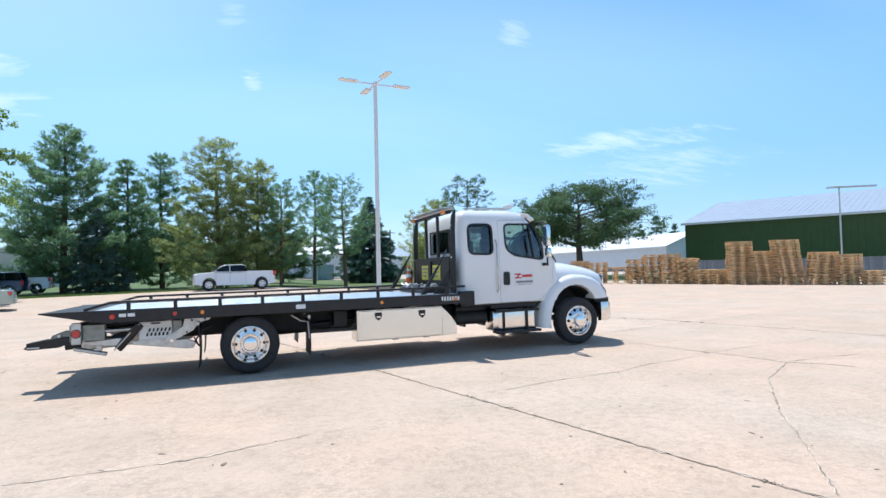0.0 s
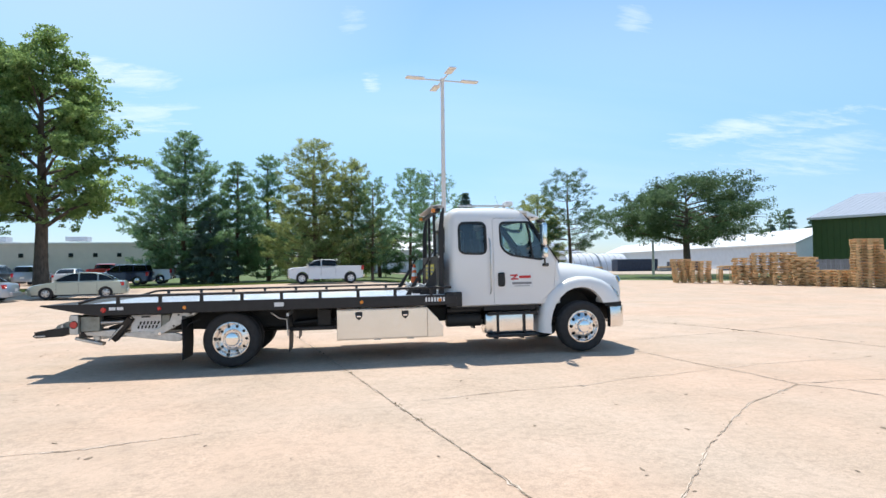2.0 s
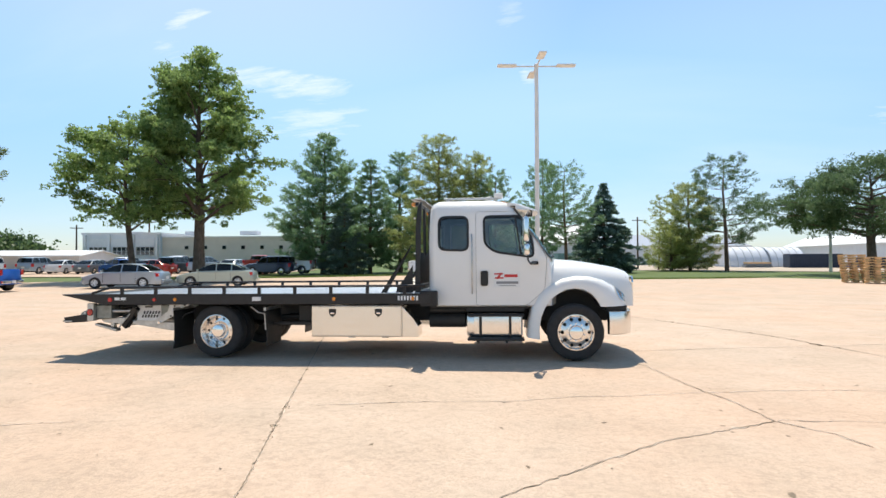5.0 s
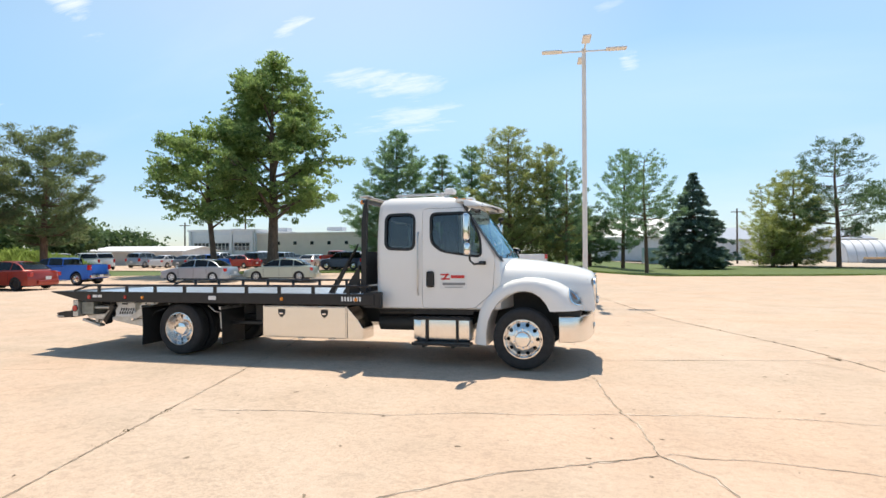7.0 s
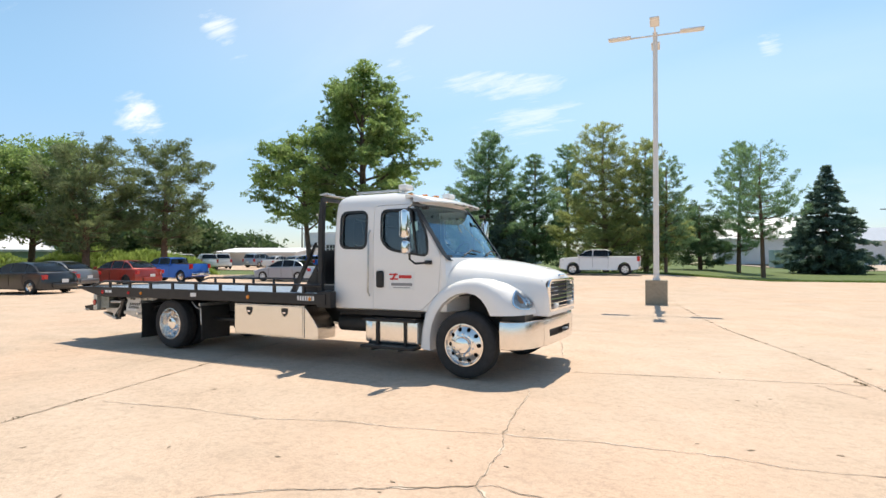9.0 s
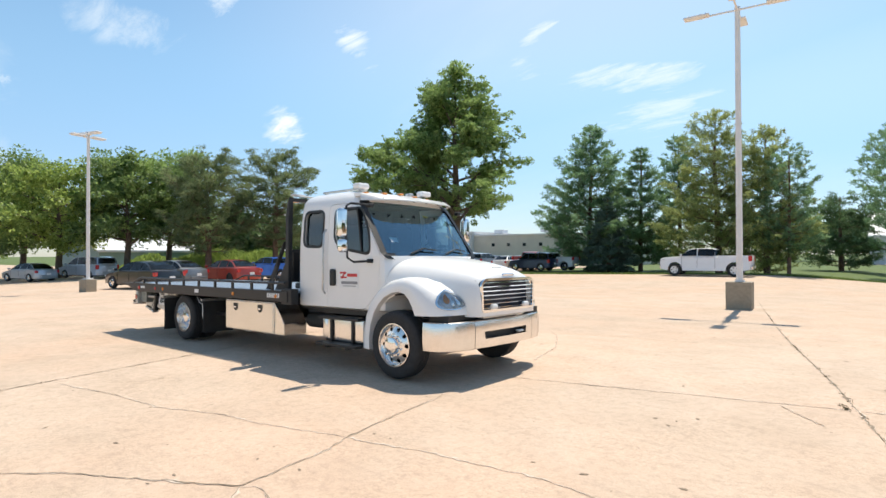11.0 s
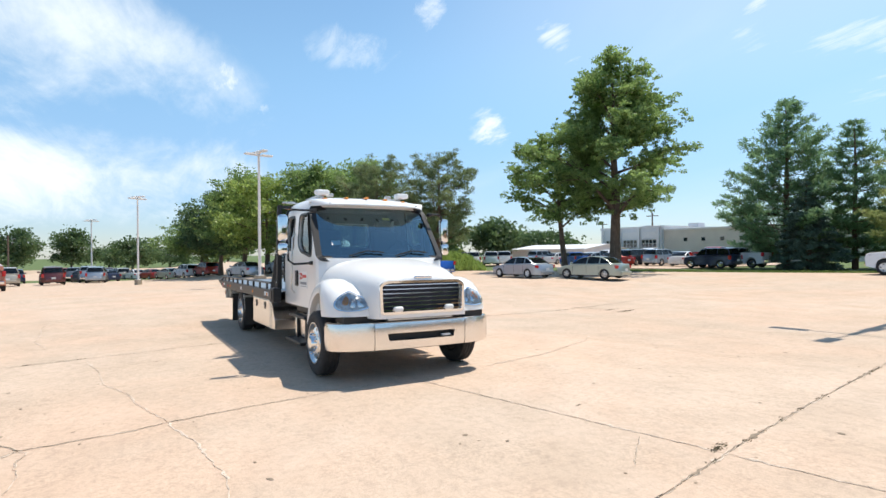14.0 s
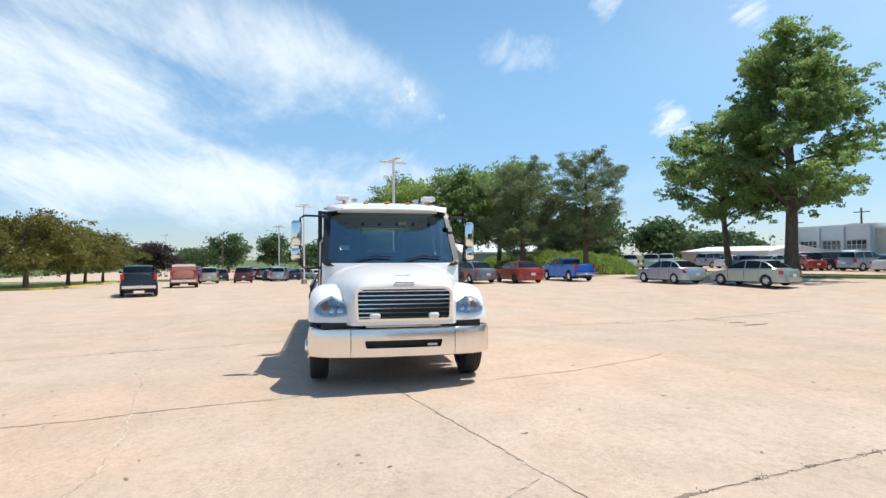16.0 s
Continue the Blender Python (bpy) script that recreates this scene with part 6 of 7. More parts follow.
# the built proportions, drawn above a little too long and narrow
for ob in truck.children_recursive:
    if ob.name.split(".")[0] == "wheel":
        ob.location.x *= 0.983
        ob.location.y *= 1.09 if ob.location.x > -1 else 1.03
    elif not ob.parent.name.startswith("wheel"):
        for v in ob.data.vertices:
            v.co.x *= 0.983
            v.co.y *= 1.045 + 0.085 * min(1.0, max(0.0, v.co.x / 0.4))
            v.co.z *= 1.01

# the cone stands on the deck
def traffic_cone(m):
    t = thing("traffic_cone", m, "orange traffic cone with white bands on the bed", "cone")
    part("base", box((0.30, 0.30, 0.03), (0, 0, 0.015), 0.01), M_ORANGE, t)
    part("body", rod((0, 0, 0.03), (0, 0, 0.56), 0.10, 0.022, 24), M_ORANGE, t, smooth=True)
    for a, b in ((0.30, 0.38), (0.44, 0.49)):
        r = lambda z: 0.10 - 0.078 * (z - 0.03) / 0.53 + 0.003
        part("band", rod((0, 0, a), (0, 0, b), r(a), r(b), 24, caps=False), M_WHITE, t, "white reflective band", smooth=True)
    return t


traffic_cone(truck.matrix_basis @ pose(-2.93, 0.81, 1.142))

# ---- light poles ----
def pole_light(m, label, h, arms=4, block=0.78, width=0.86, reach=1.62, r=0.10, drop=0.14, head_l=0.92):
    t = thing("pole_light", m, label, "street lamp", "light poles")
    base = part("base_block", box((width, width, block + 0.2), (0, 0, block / 2 - 0.1), 0.02), M_BASE, t, "stained concrete base block")
    part("pole", tube([(0, 0, block - 0.02), (0, 0, h * 0.5), (0, 0, h)], [r, r * 0.92, r * 0.8], 16), M_LAMP, t, "white steel pole", smooth=True, sharp=50)
    part("base_plate", box((0.34, 0.34, 0.04), (0, 0, block + 0.02), 0.008), M_LAMP, t)
    for k in range(4):
        a = radians(45 + 90 * k)
        part("anchor_bolt", rod((0.19 * math.cos(a), 0.19 * math.sin(a), block), (0.19 * math.cos(a), 0.19 * math.sin(a), block + 0.09), 0.018, seg=6), M_GALV, t)
    part("cap", box((0.2, 0.2, 0.16), (0, 0, h - 0.02), 0.03), M_LAMP, t)
    for k in range(arms):
        turn = Matrix.Rotation(2 * math.pi * k / arms, 4, "Z")
        low = -drop if k % 2 else 0.0
        bm = box((reach - head_l + 0.08, 0.06, 0.06), ((reach - head_l) / 2 + 0.02, 0, h - 0.06 + low), 0.01)
        bm.transform(turn)
        arm = part("arm", bm, M_LAMP, t)
        bm = box((head_l, 0.39 * head_l, 0.075), (reach - head_l / 2, 0, h - 0.02 + low), 0.025)
        bm.transform(turn)
        head = part("lamp_head", bm, M_LAMP, arm, "flat white lamp head")
        for j in range(4):
            bm = box((0.02, 0.33 * head_l, 0.04), (reach - head_l * (0.87 - 0.217 * j), 0, h + 0.03 + low))
            bm.transform(turn)
            part("cooling_fin", bm, M_LAMP, head)
        bm = box((0.67 * head_l, 0.30 * head_l, 0.02), (reach - 0.46 * head_l, 0, h - 0.064 + low))
        bm.transform(turn)
        part("diffuser", bm, M_WHITE, head)
    return t


pole_light(at_ground(6.55, 27.6, 10), "tall white four-headed pole light on a concrete block", 11.22, block=1.0, reach=1.87, width=0.86, r=0.115, drop=0.0)
pole_light(at_ground(-18.6, 12.7, 20, grow=1.08), "white four-headed pole light standing in the car park", 7.2, block=0.55, width=0.5, reach=0.80, r=0.08, head_l=0.62)
pole_light(at_ground(-36.0, 5.7, 40, grow=0.98), "distant white pole light in the car park", 7.2, block=0.4, width=0.4, reach=0.80, r=0.08, head_l=0.62)
pole_light(at_ground(-69.9, -1.1, 40, grow=1.10), "distant white pole light in the car park", 7.2, block=0.4, width=0.4, reach=0.9, r=0.09, head_l=0.62)
pole_light(at_ground(-102.4, -27.1, 40, grow=1.10), "distant white pole light in the car park", 7.6, block=0.4, width=0.4, reach=0.9, r=0.10, head_l=0.62)


# ---- buildings ----
def run(a, b):
    """The pose at a with x along the way to b, and the length between."""
    a, b = Vector((*a, 0)), Vector((*b, 0))
    d = b - a
    return pose(a.x, a.y, height_at(a.x, a.y) - 0.1, 0, 0, math.degrees(math.atan2(d.y, d.x))), d.length


def shed(a, b, deep, eave, ridge, wall_mat, roof_mat, label, ribs=0.9, name="storage_shed"):
    """A long pitched shed: front wall from a to b, the rest behind it on the left of that way."""
    m, L = run(a, b)
    t = thing(name, m, label, "building", "buildings")
    part("front_wall", box((L, 0.2, eave), (L / 2, 0.1, eave / 2)), wall_mat, t)
    part("back_wall", box((L, 0.2, eave), (L / 2, deep - 0.1, eave / 2)), wall_mat, t)
    for x in (0.1, L - 0.1):
        part("gable_wall", prism([(0.2, 0), (deep - 0.2, 0), (deep - 0.2, eave), (deep / 2, ridge), (0.2, eave)], x - 0.1, x + 0.1, axis="x"), wall_mat, t)
    for y0, y1 in ((-0.4, deep / 2), (deep + 0.4, deep / 2)):
        roof = part("roof_slope", prism([(y0, eave - 0.05), (y1, ridge + 0.02), (y1, ridge + 0.14), (y0, eave + 0.07)], -0.35, L + 0.35, axis="x"), roof_mat, t)
        if y0 < 0 and ribs:
            n = int(L / ribs)
            for k in range(n + 1):
                x = -0.2 + (L + 0.4) * k / n
                part("roof_rib", prism([(y0, eave + 0.07), (y1, ridge + 0.14), (y1, ridge + 0.16), (y0, eave + 0.09)], x - 0.015, x + 0.015, axis="x"), roof_mat, roof)
    part("fascia", box((L + 0.7, 0.06, 0.26), (L / 2, -0.44, eave - 0.02)), M_TRIM, t, "pale eaves trim")
    if wall_mat is M_GREENWALL:
        n = int(L / 0.6)
        for k in range(n):
            part("wall_rib", box((0.05, 0.03, eave - 0.2), (0.3 + k * 0.6, -0.012, eave / 2)), wall_mat, t)
        part("skirt", box((L, 0.24, 0.9), (L / 2, 0.1, 0.45)), M_WALLGREY, t)
    return t


shed((51.4, 58.7), (74.4, 16.5), 26.4, 6.50, 9.94, M_GREENWALL, M_ROOF, "long dark green metal building with a pale roof", 0.6)
shed((82.6, 197.5), (73.2, 89.6), 13.0, 4.70, 7.48, M_WALLGREY, M_WHITEROOF, "long pale grey shed with a white roof", 0, "warehouse")
shed((18.1, 133.4), (55.5, 146.2), 22.9, 4.57, 7.43, M_WALLGREY, M_ROOF, "distant grey shed beyond the lawn", 0)
shed((0.8, 108.5), (15.8, 110.5), 16.3, 4.19, 7.91, M_WALLGREY, M_WHITEROOF, "white shed behind the pines", 0)
shed((-64.8, 59.5), (-51.9, 64.0), 13.1, 2.0, 2.7, M_WALLGREY, M_WHITEROOF, "low shed with a wide white roof", 0)
shed((-63.6, 25.1), (-65.9, 38.3), 9.8, 2.40, 4.04, M_TEAL, M_WHITEROOF, "small teal building with a white roof", 0)


def long_building():
    m, L = run((-65.0, 79.0), (-25.0, 84.0))
    m, L = m @ Matrix.Scale(1.32, 4), L / 1.32
    t = thing("school_building", m, "long cream flat-roofed building with gridded windows", "building", "buildings")
    tall, low, bay = 4.15, 3.75, 9.5
    body = part("front_block", box((bay, 14, tall), (bay / 2, 7, tall / 2)), M_WALLGREY, t, "pale grey taller block")
    part("parapet", box((bay + 0.3, 14.3, 0.25), (bay / 2, 7, tall + 0.1)), M_TRIM, body)
    wing = part("long_wing", box((L - bay, 12, low), (bay + (L - bay) / 2, 6.5, low / 2)), M_WALL, t, "cream long wing")
    part("parapet", box((L - bay + 0.2, 12.3, 0.16), (bay + (L - bay) / 2, 6.5, low + 0.06)), M_TRIM, wing)
    for k in range(3):
        x = 1.9 + 2.9 * k
        win = part("window", box((2.2, 0.1, 1.05), (x, -0.02, 2.15)), M_WINDOW, body, "dark gridded window band")
        for j in range(5):
            part("mullion", box((0.06, 0.06, 1.05), (x - 1.1 + 0.55 * j, -0.07, 2.15)), M_TRIM, win)
        for j in range(3):
            part("transom", box((2.2, 0.06, 0.05), (x, -0.07, 1.65 + 0.5 * j)), M_TRIM, win)
        part("panel", box((2.2, 0.1, 0.9), (x, -0.02, 3.2)), M_TRIM, win)
    for k in range(4):
        part("pier", box((0.35, 0.3, tall), (0.3 + 2.95 * k, -0.12, tall / 2)), M_TRIM, body)
    for k in range(6):
        part("small_window", box((0.42, 0.1, 0.42), (bay + 3.0 + 2.3 * k, 0.46, 2.55)), M_WINDOW, wing)
    for x, w in ((bay + 1.5, 1.4), (bay + 9.0, 2.2), (4.0, 1.6)):
        part("roof_unit", box((w, 1.4, 0.5), (x, 5, tall + 0.3), 0.04), M_WALLGREY, wing)
    return t


long_building()


def hoop_house(m, L, r, h):
    """A low white tunnel tent on hoops, x along its length."""
    t = thing("hoop_house", m, "low white tunnel tent beyond the lawn", "tent")
    out = [(r * math.cos(a), h * math.sin(a)) for a in np.linspace(0, math.pi, 17)]
    skin = [(0.97 * u, 0.97 * v) for u, v in out]
    part("cover", prism(out + skin[::-1], 0.1, L - 0.1, axis="x"), M_TARP, t, smooth=True, sharp=40)
    for x in (0.35, L - 0.5):
        part("end_sheet", prism(skin, x, x + 0.1, axis="x"), M_TARP, t)
    for k in range(6):
        part("hoop", tube([(L * k / 5, u * 1.01, v * 1.01) for u, v in out], 0.05, 5), M_GALV, t)
    return t


def container(m, L, h, material, label):
    t = thing("storage_container", m, label, "container", "yard clutter")
    body = part("body", box((L, 2.4, h), (L / 2, 1.2, h / 2), 0.02), material, t)
    for k in range(int(L / 0.3)):
        part("rib", box((0.12, 0.05, h - 0.25), (0.2 + 0.3 * k, -0.02, h / 2)), material, body)
    for x in (0.06, L - 0.06):
        part("corner_post", box((0.14, 0.14, h), (x, 0.02, h / 2)), material, t)
    return t


sheet("gravel_yard", [(26.6, 85.9), (33.4, 81.2), (44.6, 78.1), (58.1, 70.6), (69.3, 77.4), (73.7, 89.9), (82.3, 188.1), (44.7, 160.2), (18.1, 128.8), (-4.0, 123.4), (-4.2, 109.6), (11.3, 99.3)], -0.03, M_GRAVEL, "pale gravel yard beyond the lawn", "ground", 8.0)
hoop_house(at_ground(39.7, 113.8, 9, grow=1.14), 6.2, 3.2, 3.2)
hoop_house(at_ground(47.0, 114.8, 9, grow=1.14), 5.6, 3.0, 3.1)
container(at_ground(47.4, 103.3, 0, grow=1.14), 7.0, 2.0, M_CONTAINER, "dark navy storage container in the gravel yard")
container(at_ground(56.8, 100.2, -4, grow=1.13), 5.0, 1.5, M_CONTAINER, "low dark navy container in the gravel yard")
container(at_ground(9.5, 100.9, 18, grow=1.16), 2.6, 2.3, M_TEAL, "small teal container beyond the pines")
for x, y, L, turn in ((41.1, 105.1, 4.0, 8), (52.9, 98.0, 4.5, -3), (64.1, 96.6, 4.0, -6), (29.0, 110.1, 4.0, 12)):
    t_s = thing("timber_stack", at_ground(x, y, turn, 1.13), "low stack of weathered timber in the yard", "timber", "yard clutter")
    for j in range(3):
        for q in range(4):
            part("beam", box((L - 0.2 * j, 0.26, 0.24), (L / 2, 0.3 * q, 0.13 + 0.27 * j), 0.02), M_PALLET if j == 2 else M_FENCE, t_s)
t_p = thing("marker_post", at_ground(41.8, 77.4, grow=1.14), "thin pale grey post on the lawn", "post")
part("post", tube([(0, 0, -0.1), (0, 0, 4.2)], [0.17, 0.14], 10), M_GALV, t_p, smooth=True, sharp=50)
part("cap", box((0.3, 0.3, 0.06), (0, 0, 4.22), 0.01), M_GALV, t_p)


def board_fence():
    m, L = run((41.7, 46.3), (58.4, 35.5))
    m, L = m @ Matrix.Scale(1.1, 4), L / 1.1
    t = thing("board_fence", m, "weathered dark grey board fence behind the pallets", "fence")
    n = int(L / 0.16)
    bm = box((0.145, 0.025, 1.75), (0, 0, 0.9))
    proto = part("board", bm, M_FENCE, t)
    for k in range(1, n):
        ob = new("board", proto.data)
        ob.parent, ob.location = t, (0.16 * k, 0, 0.03 * math.sin(k * 1.7))
    for z in (0.4, 1.4):
        part("rail", box((L, 0.05, 0.09), (L / 2, 0.04, z)), M_FENCE, t)
    return t


board_fence()
t_pole = thing("utility_light", at_ground(52.6, 39.4, -30, grow=1.13), "thin grey pole with a long flat lamp arm", "street lamp")
part("pole", tube([(0, 0, -0.1), (0, 0, 7.4)], [0.08, 0.06], 10), M_GALV, t_pole, smooth=True, sharp=50)
part("lamp_head", box((3.6, 0.4, 0.12), (0.9, 0, 7.45), 0.03), M_GALV, t_pole)
for x, y, h in ((-72.8, 86.1, 6.6), (-54.5, 80.6, 7.0), (-108.5, -17.9, 6.5), (23.5, 105.6, 8)):
    t_u = thing("utility_pole", at_ground(x, y, 20, 1.13), "brown wooden utility pole", "utility pole", "utility poles")
    part("pole", tube([(0, 0, -0.1), (0, 0, h)], [0.15, 0.11], 8), M_BARK, t_u, smooth=True, sharp=50)
    part("crossarm", box((1.8, 0.1, 0.12), (0, 0, h - 0.5)), M_BARK, t_u)


# ---- pallets ----
def pallet():
    t = thing("pallet", pose(0, 0, -50), "weathered wooden pallet in a tall stack", "pallet", "stacked pallets")
    for y in (-0.53, 0, 0.53):
        part("stringer", prism([(-0.75, 0.022), (-0.52, 0.022), (-0.50, 0.115), (-0.16, 0.115), (-0.14, 0.022), (0.14, 0.022), (0.16, 0.115), (0.50, 0.115), (0.52, 0.022), (0.75, 0.022), (0.75, 0.152), (-0.75, 0.152)], y - 0.022, y + 0.022), M_PALLET, t)
    for k in range(7):
        part("top_board", box((0.12, 1.12, 0.022), (-0.69 + 0.23 * k, 0, 0.164)), M_PALLET, t)
    for k in range(3):
        part("bottom_board", box((0.13, 1.12, 0.022), (-0.68 + 0.68 * k, 0, 0.011)), M_PALLET, t)
    return t


def pallet_stacks():
    random.seed(31)
    proto = pallet()
    used = False
    step = 0.188
    rows = [(35.2, 34.0, 3.2, 0), (36.2, 32.6, 2.6, 0), (37.1, 31.2, 3.3, 0), (38.1, 29.8, 2.4, 0), (39.1, 28.5, 2.2, 0), (39.9, 27.5, 0.95, 0), (34.8, 35.2, 1.2, 0), (34.2, 36.4, 1.3, 0), (33.7, 37.6, 2.2, 1), (33.1, 38.9, 2.5, 1), (32.5, 40.3, 2.6, 1), (31.9, 41.7, 2.2, 1), (29.6, 46.9, 2.1, 0), (30.3, 45.4, 2.0, 0), (34.6, 39.6, 2.2, 1)]
    for x, y, h, mess in rows:
        turn = -17 + 90 * (len(str(x)) % 2) + random.uniform(-5, 5)
        n = max(2, int(h / step))
        dx = dy = 0.0
        lean_x, lean_y = random.uniform(-0.022, 0.022), random.uniform(-0.022, 0.022)
        for k in range(n):
            dx += random.uniform(-0.045, 0.045) + lean_x
            dy += random.uniform(-0.045, 0.045) + lean_y
            tilt = random.uniform(-3, 3) if mess else 0
            m = pose(x + dx, y + dy, height_at(x, y) + k * step, tilt, tilt * 0.6, turn + random.uniform(-4, 4) + (random.uniform(-14, 14) if mess else 0))
            if not used:
                proto.matrix_basis, used = m, True
            else:
                copy_thing(proto, m)
    # loose pallets set on edge
    for x, y, turn in ((31.0, 43.9, 70), (31.5, 42.8, 74)):
        copy_thing(proto, pose(x, y, height_at(x, y) + 0.6, 90, 0, turn))
    copy_thing(proto, pose(31.3, 43.3, height_at(31, 43) + 1.2, 3, 0, 72))


pallet_stacks()

# ---- grass island with a painted kerb, weedy bank ----
ISLAND = [(-29.4, -13.2), (-30.6, -12.2), (-53.2, -18.2), (-78.0, -26.0), (-78.0, -38.0), (-47.0, -31.0), (-29.4, -23.0)]
sheet("grass_island", ISLAND, 0.10, M_GRASS, "grass island in the car park with low trees", "grass", 4.0)
bm = bmesh.new()
for (x0, y0), (x1, y1) in zip(ISLAND, ISLAND[1:] + ISLAND[:1]):
    d = Vector((x1 - x0, y1 - y0, 0))
    n = max(1, round(d.length / 2.4))
    for k in range(n):
        x, y = x0 + d.x * (k + 0.5) / n, y0 + d.y * (k + 0.5) / n
        box((d.length / n - 0.01, 0.16, 0.26), (x, y, height_at(x, y) + 0.0), 0.02, Matrix.Rotation(math.atan2(d.y, d.x), 4, "Z"), bm=bm)
tagged(part("kerb", bm, M_KERB, None), "yellow painted concrete kerb round the grass", "kerb", kind="structure")


def bank():
    rng = np.random.default_rng(71)
    n = 34000
    u, v = rng.uniform(0, 1, n), rng.normal(0, 0.34, n)
    a, b = np.array([-59.1, 25.3]), np.array([-52.9, 47.7])
    d = (b - a) / np.linalg.norm(b - a)
    s = np.array([-d[1], d[0]])
    p = a + (b - a) * u[:, None] + s * (v[:, None] * 4.5)
    top = (2.5 * np.exp(-(v * 2.0) ** 2) * np.minimum(1, np.minimum(u, 1 - u) * 5)) * (0.8 + 0.3 * np.sin(u * 17))
    z = rng.uniform(0.2, 1.05, n) * top + 0.05
    return tagged(quads("weed_bank", leaves(np.column_stack([p, z]), rng.uniform(0.25, 0.6, n), rng, 0.35, along=np.tile([0, 0, 1.0], (n, 1))), M_LIME), "bank of tall bright green weeds", "weeds", kind="stuff")


bank()


def verge_grass():
    """Longer grass along the edge of the lot."""
    rng = np.random.default_rng(72)
    edge = [(27.3, 57.2), (11.2, 52.8), (-0.4, 50.8), (-10.6, 44.4), (-18.2, 40.8), (-24.4, 38.6)]
    pts = []
    for (x0, y0), (x1, y1) in zip(edge, edge[1:]):
        k = int(math.hypot(x1 - x0, y1 - y0) * 420)
        f = rng.uniform(0, 1, k)
        w = np.abs(rng.normal(0, 1.0, k))
        nx, ny = (y0 - y1), (x1 - x0)
        q = math.hypot(nx, ny)
        sx, sy = (-nx / q, -ny / q) if -ny < 0 else (nx / q, ny / q)
        sx, sy = (sx, sy) if sy > 0 else (-sx, -sy)
        pts.append(np.column_stack([x0 + (x1 - x0) * f + sx * w, y0 + (y1 - y0) * f + sy * w]))
    p = np.concatenate(pts)
    z = np.array([height_at(x, y) for x, y in p]) - 0.03 + rng.uniform(0, 0.05, len(p))
    return tagged(quads("verge_grass", leaves(np.column_stack([p, z]), rng.uniform(0.1, 0.24, len(p)), rng, 0.25, along=np.tile([0, 0, 1.0], (len(p), 1))), M_BLADE), "rough grass along the edge of the lot", "grass", kind="stuff")


verge_grass()

# ---- parked vehicles: x forward, wheels on z = 0 ----
def arch_line(cx, r, zb, n=8):
    """The notch of a wheel arch in the lower edge, walked from rear to front."""
    a0 = math.degrees(math.asin(min(1, (zb - r * 0.93) / r))) if zb < r * 0.93 else 0
    return [(cx - (r + 0.05) * math.cos(radians(g)), r * 0.93 + (r + 0.05) * math.sin(radians(g))) for g in np.linspace(-8, 188, n)]


KINDS = {
    # length ends, sill, wheel radius, axle places, body top line, glasshouse line, half-width, roof half-width
    "sedan": dict(ax=(-1.38, 1.42), r=0.33, sill=0.24, hw=0.90, rw=0.60,
                  top=[(2.36, 0.42), (2.38, 0.58), (2.28, 0.70), (1.95, 0.80), (1.15, 0.93), (-1.75, 0.98), (-2.30, 0.95), (-2.40, 0.80), (-2.40, 0.45)],
                  house=[(1.22, 0.91), (0.80, 1.18), (0.44, 1.36), (0.15, 1.42), (-0.20, 1.45), (-0.70, 1.44), (-1.10, 1.39), (-1.50, 1.24), (-1.95, 0.97)], pillars=(-0.08, -0.98)),
    "suv": dict(ax=(-1.36, 1.42), r=0.38, sill=0.34, hw=0.93, rw=0.70,
                top=[(2.30, 0.50), (2.34, 0.72), (2.24, 0.92), (1.95, 1.02), (1.15, 1.10), (-2.25, 1.12), (-2.36, 1.0), (-2.38, 0.50)],
                house=[(1.15, 1.09), (0.50, 1.66), (0.0, 1.74), (-1.6, 1.74), (-2.08, 1.68), (-2.28, 1.12)], pillars=(0.0, -1.05)),
    "van": dict(ax=(-1.45, 1.55), r=0.34, sill=0.26, hw=0.97, rw=0.74,
                top=[(2.52, 0.42), (2.56, 0.62), (2.40, 0.85), (1.9, 1.0), (1.4, 1.06), (-2.40, 1.10), (-2.52, 1.0), (-2.54, 0.42)],
                house=[(1.6, 1.04), (0.75, 1.62), (0.1, 1.74), (-1.8, 1.74), (-2.28, 1.66), (-2.45, 1.10)], pillars=(0.1, -1.15)),
    "pickup": dict(ax=(-1.88, 1.84), r=0.42, sill=0.45, hw=0.99, rw=0.76,
                   top=[(2.88, 0.58), (2.93, 0.90), (2.88, 1.16), (2.68, 1.25), (1.62, 1.33), (-0.86, 1.30), (-0.88, 1.40), (-2.85, 1.40), (-2.92, 1.32), (-2.92, 0.62)],
                   house=[(1.64, 1.32), (0.95, 1.79), (0.50, 1.88), (-0.56, 1.88), (-0.80, 1.80), (-0.88, 1.30)], pillars=(0.38, -0.74)),
}


SLICES = (-1, -0.985, -0.94, -0.82, -0.55, 0, 0.55, 0.82, 0.94, 0.985, 1)


def bowed(poly, half, ends, crown):
    """A place on a vehicle's skin: its outline drawn in towards the sides at both ends, and lower at the shoulders."""
    lo, hi = min(p[0] for p in poly), max(p[0] for p in poly)
    cx, hl, zt = (lo + hi) / 2, (hi - lo) / 2, max(p[1] for p in poly)
    zb = min(p[1] for p in poly)

    def at(x, z, s):
        e = max(0.0, abs(x - cx) / hl - 0.55) / 0.45
        return Vector((x - math.copysign(ends * e * abs(s) ** 3.5, x - cx), s * half(z), z - crown * abs(s) ** 7 * max(0.0, (z - zb) / (zt - zb) - 0.5) * 2))
    return at


